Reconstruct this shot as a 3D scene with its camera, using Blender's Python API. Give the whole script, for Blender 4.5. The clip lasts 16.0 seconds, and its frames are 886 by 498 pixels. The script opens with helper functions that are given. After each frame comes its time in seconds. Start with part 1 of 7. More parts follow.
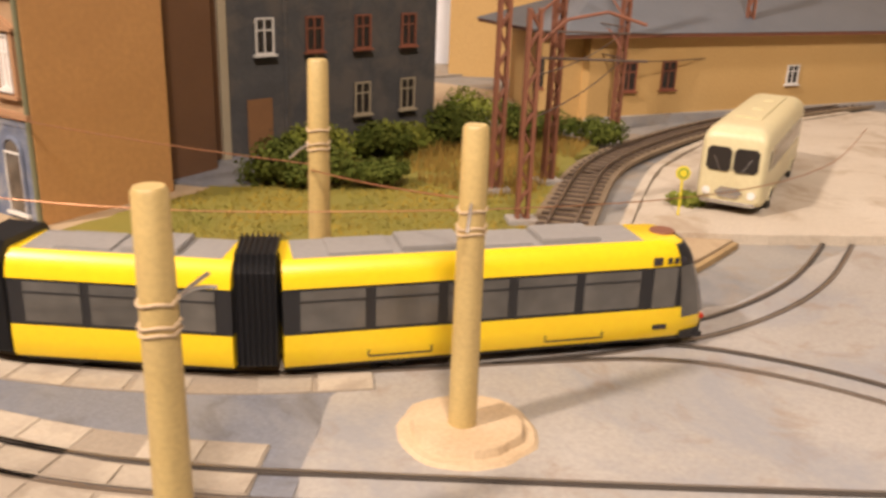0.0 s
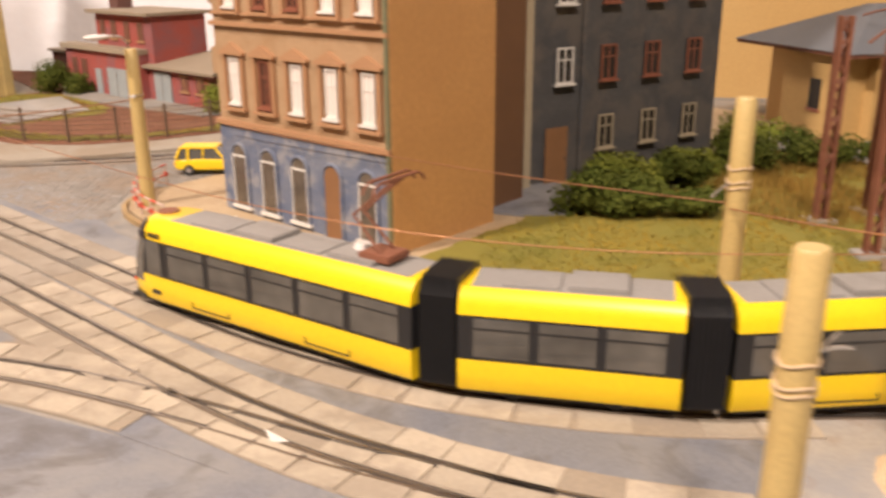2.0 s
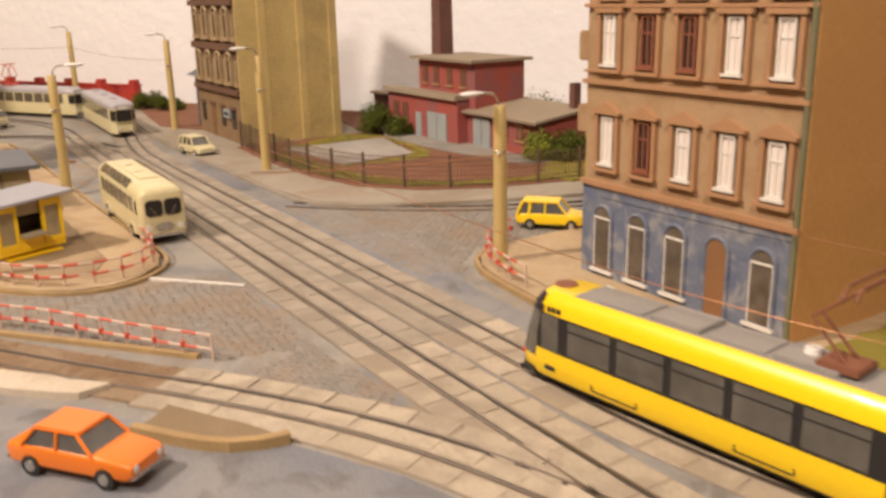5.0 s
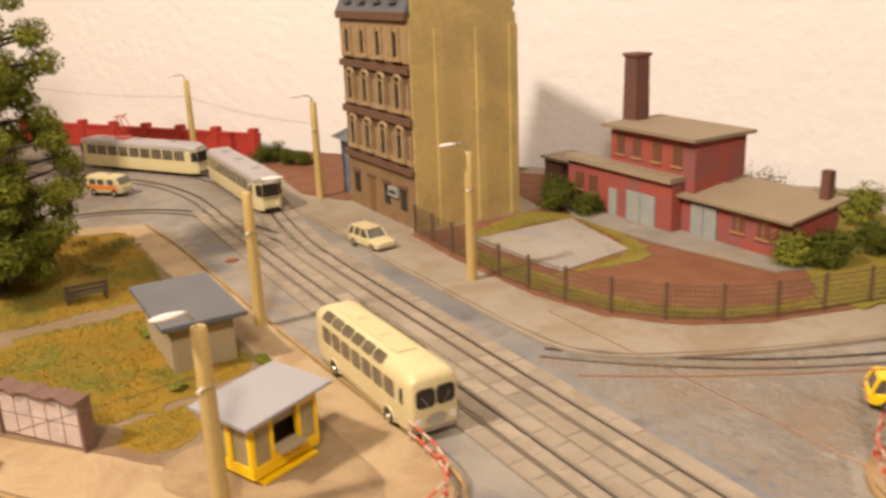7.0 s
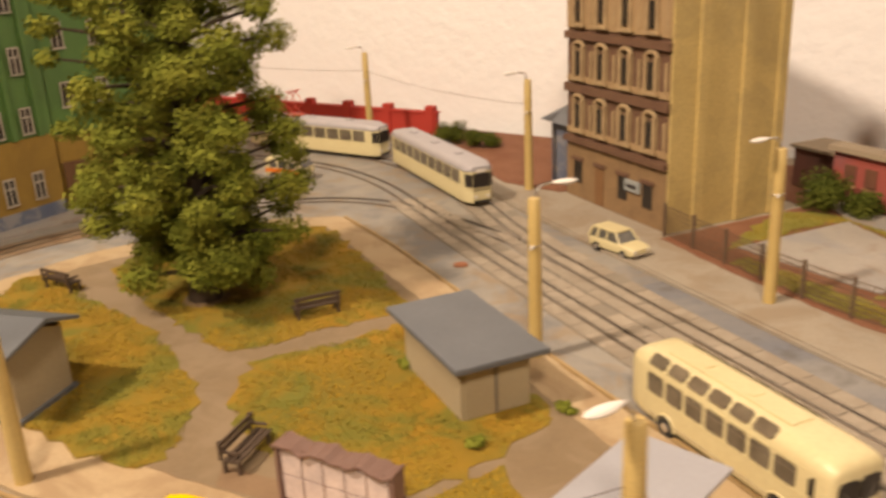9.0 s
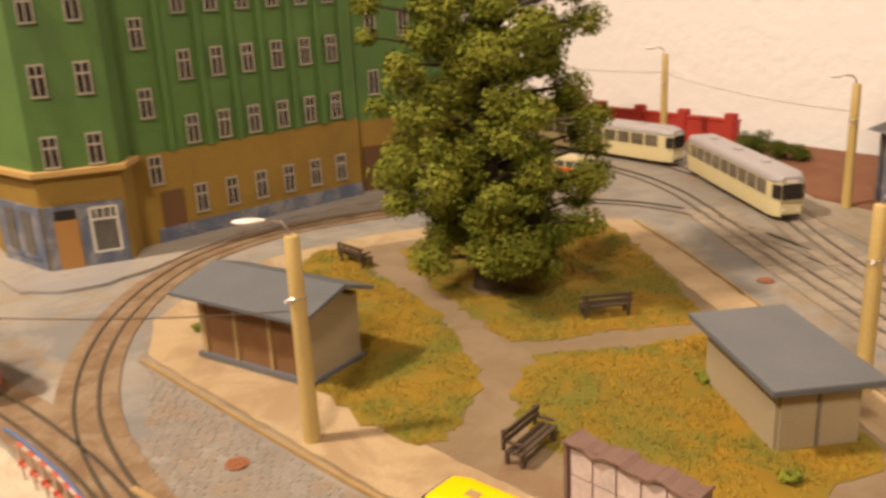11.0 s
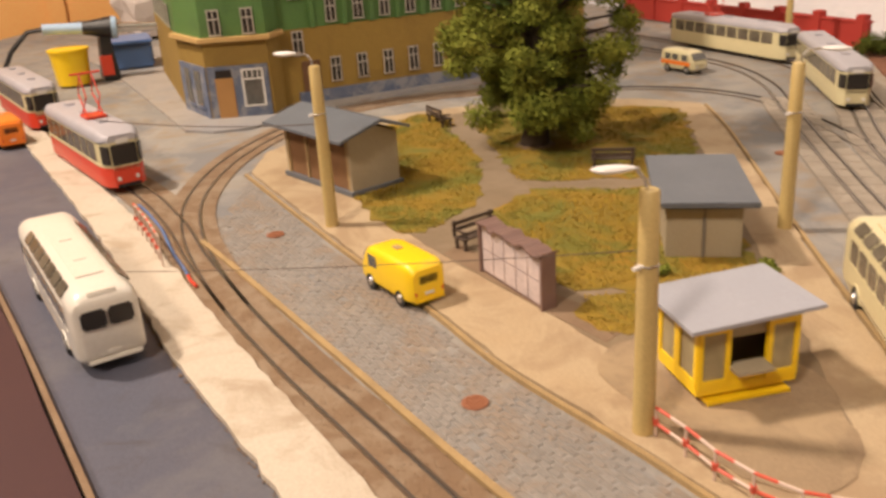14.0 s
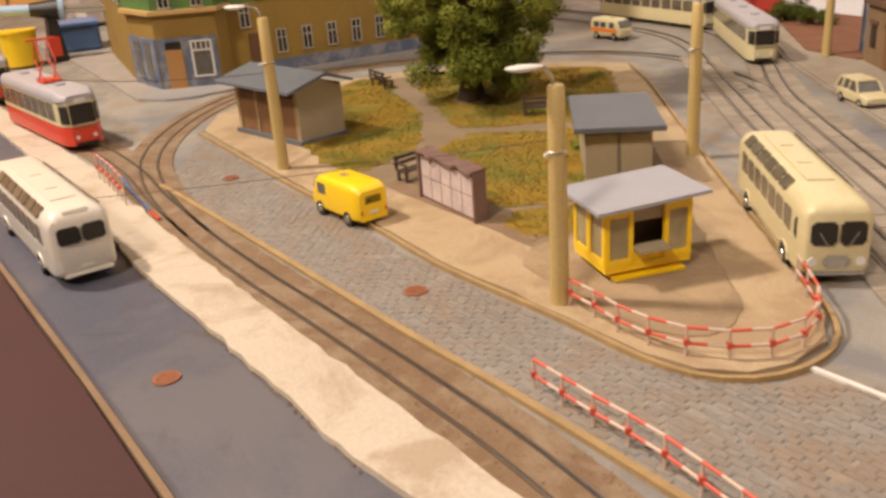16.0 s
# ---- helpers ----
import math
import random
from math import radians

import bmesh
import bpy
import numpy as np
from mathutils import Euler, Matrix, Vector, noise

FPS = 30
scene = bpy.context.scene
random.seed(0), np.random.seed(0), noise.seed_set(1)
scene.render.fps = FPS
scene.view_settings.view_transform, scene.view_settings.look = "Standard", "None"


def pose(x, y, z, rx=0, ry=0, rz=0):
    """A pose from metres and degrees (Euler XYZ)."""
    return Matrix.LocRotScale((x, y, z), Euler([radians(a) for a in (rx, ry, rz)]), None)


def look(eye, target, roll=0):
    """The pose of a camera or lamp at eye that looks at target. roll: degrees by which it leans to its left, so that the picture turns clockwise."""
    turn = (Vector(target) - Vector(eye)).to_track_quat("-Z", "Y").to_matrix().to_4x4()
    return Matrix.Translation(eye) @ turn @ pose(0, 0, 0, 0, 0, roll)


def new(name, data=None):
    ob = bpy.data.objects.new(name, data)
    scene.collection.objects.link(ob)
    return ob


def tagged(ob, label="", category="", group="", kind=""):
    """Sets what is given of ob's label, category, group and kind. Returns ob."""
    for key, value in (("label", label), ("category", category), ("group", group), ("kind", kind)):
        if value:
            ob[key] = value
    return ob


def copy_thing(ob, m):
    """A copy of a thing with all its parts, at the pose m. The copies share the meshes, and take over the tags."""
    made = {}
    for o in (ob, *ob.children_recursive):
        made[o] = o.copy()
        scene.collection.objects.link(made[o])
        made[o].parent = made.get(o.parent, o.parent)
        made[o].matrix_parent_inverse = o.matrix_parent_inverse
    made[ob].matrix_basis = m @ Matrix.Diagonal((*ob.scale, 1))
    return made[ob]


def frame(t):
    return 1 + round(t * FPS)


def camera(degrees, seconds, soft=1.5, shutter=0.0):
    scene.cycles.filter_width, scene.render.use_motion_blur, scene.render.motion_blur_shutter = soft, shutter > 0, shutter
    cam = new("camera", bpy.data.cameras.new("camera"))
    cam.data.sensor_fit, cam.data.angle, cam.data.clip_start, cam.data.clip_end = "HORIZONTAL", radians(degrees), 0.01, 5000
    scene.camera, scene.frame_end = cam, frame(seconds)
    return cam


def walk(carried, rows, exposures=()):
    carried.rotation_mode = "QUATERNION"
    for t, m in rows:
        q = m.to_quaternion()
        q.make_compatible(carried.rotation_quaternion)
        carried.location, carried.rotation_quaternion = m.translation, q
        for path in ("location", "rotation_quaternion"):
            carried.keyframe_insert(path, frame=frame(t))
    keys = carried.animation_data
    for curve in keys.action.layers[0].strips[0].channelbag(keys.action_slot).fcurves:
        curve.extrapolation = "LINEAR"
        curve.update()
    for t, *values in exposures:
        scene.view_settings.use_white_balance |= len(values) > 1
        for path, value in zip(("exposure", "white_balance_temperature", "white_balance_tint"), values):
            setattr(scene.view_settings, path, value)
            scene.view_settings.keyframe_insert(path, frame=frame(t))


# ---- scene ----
cam = camera(53.85, 16.0, soft=3.0, shutter=0.5)
PATH = [
    (0, (0.2280, -0.1065, 0.1296), (-0.0195, 0.2949, -0.0367), 2.13),
    (0.5, (0.2211, -0.1164, 0.1281), (-0.0438, 0.2745, -0.0360), 1.12),
    (1, (0.2119, -0.1284, 0.1273), (-0.0687, 0.2504, -0.0396), 0.48),
    (1.5, (0.1885, -0.1416, 0.1302), (-0.1114, 0.2234, -0.0338), 0.04),
    (2, (0.1533, -0.1587, 0.1357), (-0.1610, 0.1959, -0.0238), -0.36),
    (2.5, (0.1382, -0.1625, 0.1316), (-0.2016, 0.1686, -0.0261), -1.02),
    (3, (0.1390, -0.1653, 0.1255), (-0.2246, 0.1427, -0.0259), -0.81),
    (3.5, (0.1373, -0.1698, 0.1215), (-0.2481, 0.1126, -0.0258), -0.84),
    (4, (0.1327, -0.1742, 0.1275), (-0.2702, 0.0874, -0.0112), -1.01),
    (4.2, (0.1294, -0.1772, 0.1289), (-0.2791, 0.0769, -0.0074), -1.09),
    (6.3, (-0.0295, -0.2161, 0.2019), (-0.4351, 0.0372, 0.0557), -1.69),
    (6.5, (-0.0519, -0.2246, 0.2107), (-0.4594, 0.0248, 0.0631), -1.77),
    (7, (-0.1053, -0.2428, 0.2225), (-0.5194, -0.0059, 0.0726), -2.30),
    (7.5, (-0.1366, -0.2509, 0.2238), (-0.5523, -0.0209, 0.0678), -2.46),
    (8, (-0.1638, -0.2590, 0.2270), (-0.5831, -0.0388, 0.0665), -2.84),
    (8.5, (-0.2156, -0.2753, 0.2301), (-0.6411, -0.0657, 0.0719), -2.89),
    (9, (-0.2575, -0.3030, 0.2224), (-0.6893, -0.1124, 0.0576), -2.79),
    (9.5, (-0.2902, -0.3256, 0.2155), (-0.7303, -0.1569, 0.0487), -2.18),
    (10, (-0.3114, -0.3396, 0.2098), (-0.7582, -0.1912, 0.0417), -2.40),
    (10.2, (-0.3163, -0.3380, 0.2066), (-0.7694, -0.2030, 0.0438), -2.64),
    (12.3, (-0.2206, -0.2443, 0.1972), (-0.6894, -0.3163, 0.0389), -2.06),
    (12.5, (-0.2201, -0.2311, 0.1933), (-0.6872, -0.3079, 0.0323), -2.02),
    (13, (-0.2134, -0.2184, 0.1843), (-0.6763, -0.3033, 0.0157), -2.58),
    (13.5, (-0.1870, -0.2009, 0.1774), (-0.6451, -0.2937, -0.0003), -3.60),
    (14, (-0.1613, -0.1872, 0.1817), (-0.6190, -0.2699, -0.0018), -3.71),
    (14.5, (-0.1449, -0.1800, 0.1805), (-0.6018, -0.2509, -0.0097), -5.12),
    (15, (-0.1288, -0.1835, 0.1731), (-0.5866, -0.2592, -0.0131), -5.51),
    (15.5, (-0.1201, -0.1760, 0.1620), (-0.5791, -0.2457, -0.0238), -4.59),
    (16, (-0.1036, -0.1757, 0.1612), (-0.5644, -0.2309, -0.0250), -4.22),
]
walk(cam, [(t, look(eye, target, roll)) for t, eye, target, roll in PATH], exposures=[(0.0, 0.22, 6100, 15), (2.0, 0.24, 6100, 15), (3.0, 0.22, 6100, 15), (3.6, -0.07, 6100, 15), (4.2, -0.17, 6150, 14), (6.3, -0.05, 6650, 11), (7.0, -0.05, 6700, 11), (9.5, -0.14, 7200, 12), (10.2, -0.14, 7200, 12), (13.0, -0.11, 6550, 13), (16.0, -0.18, 6250, 12)])

# ---- light: a warm-lit hobby room ----
scene.view_settings.exposure = 0.0
world = bpy.data.worlds.new("room_dark")
scene.world = world
world.use_nodes = True
world.node_tree.nodes["Background"].inputs[0].default_value = (1.0, 0.86, 0.7, 1)
world.node_tree.nodes["Background"].inputs[1].default_value = 0.02


def area_lamp(name, x, y, z, size, watts, colour):
    lamp = bpy.data.lights.new(name, "AREA")
    lamp.shape, lamp.size, lamp.energy, lamp.color = "DISK", size, watts, colour
    ob = new(name, lamp)
    ob.matrix_world = look((x, y, z), (-0.45, -0.05, 0.0))
    return ob


area_lamp("ceiling_lamp_light", -0.60, -1.35, 1.60, 0.16, 51.0, (1.0, 0.81, 0.625))
# added fill light from the right, no such lamp is known
area_lamp("fill_light", 0.85, -0.85, 1.55, 0.3, 35.0, (1.0, 0.81, 0.625))

U = 0.01  # one centimetre
rng = random.Random(7)


# ---- shape helpers, all in centimetres ----
def box(bm, x, y, z, sx, sy, sz, rz=0.0, bev=0.0):
    """A box with its base centre at x, y, z."""
    c, s = math.cos(radians(rz)), math.sin(radians(rz))
    vs = []
    for dz in (0, sz):
        for dx, dy in ((-1, -1), (1, -1), (1, 1), (-1, 1)):
            px, py = dx * sx / 2, dy * sy / 2
            vs.append(bm.verts.new((x + c * px - s * py, y + s * px + c * py, z + dz)))
    fs = [(3, 2, 1, 0), (4, 5, 6, 7), (0, 1, 5, 4), (1, 2, 6, 5), (2, 3, 7, 6), (3, 0, 4, 7)]
    faces = [bm.faces.new([vs[i] for i in f]) for f in fs]
    if bev:
        edges = list({e for f in faces for e in f.edges})
        bmesh.ops.bevel(bm, geom=edges, offset=bev, segments=2, affect="EDGES", clamp_overlap=True)
    return bm


def prism(bm, poly, z0, z1, top=None):
    """A polygon raised from z0 to z1."""
    area = sum(a[0] * b[1] - b[0] * a[1] for a, b in zip(poly, poly[1:] + poly[:1]))
    if area < 0:
        poly, top = poly[::-1], top[::-1] if top else None
    lo = [bm.verts.new((p[0], p[1], z0)) for p in poly]
    hi = [bm.verts.new((p[0], p[1], z1)) for p in (top or poly)]
    bm.faces.new(hi), bm.faces.new(lo[::-1])
    for i in range(len(poly)):
        j = (i + 1) % len(poly)
        bm.faces.new((lo[i], lo[j], hi[j], hi[i]))
    return bm


def ring_loft(bm, rings, cap=True, close=True):
    vs = [[bm.verts.new(p) for p in r] for r in rings]
    n = len(vs[0])
    for a, b in zip(vs, vs[1:]):
        for i in range(n if close else n - 1):
            j = (i + 1) % n
            bm.faces.new((a[i], a[j], b[j], b[i]))
    if cap:
        bm.faces.new(vs[0][::-1]), bm.faces.new(vs[-1])
    return bm


def cyl(bm, p0, p1, r0, r1=None, n=12):
    p0, p1 = Vector(p0), Vector(p1)
    r1 = r0 if r1 is None else r1
    d = (p1 - p0).normalized()
    a = d.orthogonal().normalized()
    b = d.cross(a)
    rings = [[p + r * (math.cos(k * math.tau / n) * a + math.sin(k * math.tau / n) * b) for k in range(n)] for p, r in ((p0, r0), (p1, r1))]
    return ring_loft(bm, rings)


def tube(bm, pts, r, n=6):
    pts = [Vector(p) for p in pts]
    rings, up = [], None
    for i, p in enumerate(pts):
        d = (pts[min(i + 1, len(pts) - 1)] - pts[max(i - 1, 0)]).normalized()
        a = (up - up.dot(d) * d).normalized() if up else d.orthogonal().normalized()
        up = a
        b = d.cross(a)
        rr = r[i] if isinstance(r, (list, tuple)) else r
        rings.append([p + rr * (math.cos(k * math.tau / n) * a + math.sin(k * math.tau / n) * b) for k in range(n)])
    return ring_loft(bm, rings)


def glide(pts, step=1.0):
    """A smooth line through plan points, in even steps."""
    out = []
    for i in range(len(pts) - 1):
        p0, p1, p2, p3 = (Vector((*pts[max(0, min(len(pts) - 1, k))][:2], 0)) for k in (i - 1, i, i + 1, i + 2))
        n = max(2, int((p2 - p1).length / 0.5))
        for k in range(n):
            t = k / n
            out.append(0.5 * (2 * p1 + (p2 - p0) * t + (2 * p0 - 5 * p1 + 4 * p2 - p3) * t * t + (3 * p1 - p0 - 3 * p2 + p3) * t ** 3))
    out.append(Vector((*pts[-1][:2], 0)))
    res, gone = [out[0]], 0.0
    for a, b in zip(out, out[1:]):
        seg = (b - a).length
        while gone + seg >= step:
            a = a + (b - a) * ((step - gone) / seg)
            res.append(a.copy())
            seg, gone = (b - a).length, 0.0
        gone += seg
    return res


def normals(line):
    out = []
    for i in range(len(line)):
        d = (line[min(i + 1, len(line) - 1)] - line[max(i - 1, 0)]).normalized()
        out.append(Vector((-d.y, d.x, 0)))
    return out


def ribbon(bm, line, off, width, z0, z1):
    """A bar that follows a line at an offset to its left."""
    rings = []
    for p, n in zip(line, normals(line)):
        a, b = p + n * (off - width / 2), p + n * (off + width / 2)
        rings.append([(a.x, a.y, z0), (b.x, b.y, z0), (b.x, b.y, z1), (a.x, a.y, z1)])
    return ring_loft(bm, rings)


def part(name, bm, material, parent=None, label="", smooth=False):
    """Links a bmesh as one mesh object under a thing or a part."""
    me = bpy.data.meshes.new(name)
    bmesh.ops.recalc_face_normals(bm, faces=bm.faces)
    bm.to_mesh(me)
    bm.free()
    me.transform(Matrix.Scale(U, 4))
    me.materials.append(material)
    if smooth:
        me.shade_smooth()
        me.set_sharp_from_angle(angle=radians(38))
    ob = new(name, me)
    if parent is not None:
        ob.parent = parent
    return tagged(ob, label)


def thing(name, x, y, z=0.0, rz=0.0, label="", category="", group="", kind=""):
    ob = new(name)
    ob.empty_display_size = 0.02
    ob.matrix_world = pose(x * U, y * U, z * U, 0, 0, rz)
    return tagged(ob, label, category, group, kind)


def solid(name, bm, material, label="", category="", group="", kind="", smooth=False):
    return tagged(part(name, bm, material, None, label, smooth), label, category, group, kind)


B = bmesh.new


# ---- materials ----
def mat(name, colour, rough=0.6, metal=0.0, second=None, grain=400.0, blotch=40.0, mix=0.5, bump=0.15, coat=0.0, spread=0.0, spec=0.5):
    m = bpy.data.materials.new(name)
    m.use_nodes = True
    nt = m.node_tree
    bs = nt.nodes["Principled BSDF"]
    bs.inputs["Roughness"].default_value, bs.inputs["Metallic"].default_value = rough, metal
    bs.inputs["Coat Weight"].default_value = coat
    bs.inputs["Specular IOR Level"].default_value = spec
    tc = nt.nodes.new("ShaderNodeTexCoord")
    big, fine = nt.nodes.new("ShaderNodeTexNoise"), nt.nodes.new("ShaderNodeTexNoise")
    big.inputs["Scale"].default_value, fine.inputs["Scale"].default_value = blotch, grain * 3.0
    big.inputs["Detail"].default_value, fine.inputs["Detail"].default_value = 4, 3
    for t in (big, fine):
        nt.links.new(tc.outputs["Object"], t.inputs["Vector"])
    second = second or tuple(c * 0.72 for c in colour)
    rb = nt.nodes.new("ShaderNodeValToRGB")
    rb.color_ramp.elements[0].position, rb.color_ramp.elements[1].position = 0.25, 0.75
    rb.color_ramp.elements[0].color, rb.color_ramp.elements[1].color = (*colour, 1), (*second, 1)
    nt.links.new(big.outputs["Fac"], rb.inputs["Fac"])
    m1 = nt.nodes.new("ShaderNodeMix")
    m1.data_type = "RGBA"
    m1.inputs[0].default_value = mix
    m1.inputs[6].default_value = (*colour, 1)
    nt.links.new(rb.outputs["Color"], m1.inputs[7])
    m2 = nt.nodes.new("ShaderNodeMix")
    m2.data_type, m2.blend_type = "RGBA", "OVERLAY"
    m2.inputs[0].default_value = min(1.0, mix * 0.3)
    nt.links.new(m1.outputs[2], m2.inputs[6])
    nt.links.new(fine.outputs["Fac"], m2.inputs[7])
    last = m2.outputs[2]
    if spread:
        info = nt.nodes.new("ShaderNodeObjectInfo")
        mr = nt.nodes.new("ShaderNodeMapRange")
        mr.inputs["To Min"].default_value, mr.inputs["To Max"].default_value = 1 - spread, 1 + spread
        nt.links.new(info.outputs["Random"], mr.inputs["Value"])
        hs = nt.nodes.new("ShaderNodeHueSaturation")
        nt.links.new(mr.outputs["Result"], hs.inputs["Value"])
        nt.links.new(last, hs.inputs["Color"])
        last = hs.outputs["Color"]
    nt.links.new(last, bs.inputs["Base Color"])
    if bump:
        bp = nt.nodes.new("ShaderNodeBump")
        bp.inputs["Strength"].default_value, bp.inputs["Distance"].default_value = bump, 0.0006
        nt.links.new(fine.outputs["Fac"], bp.inputs["Height"])
        nt.links.new(bp.outputs["Normal"], bs.inputs["Normal"])
    return m


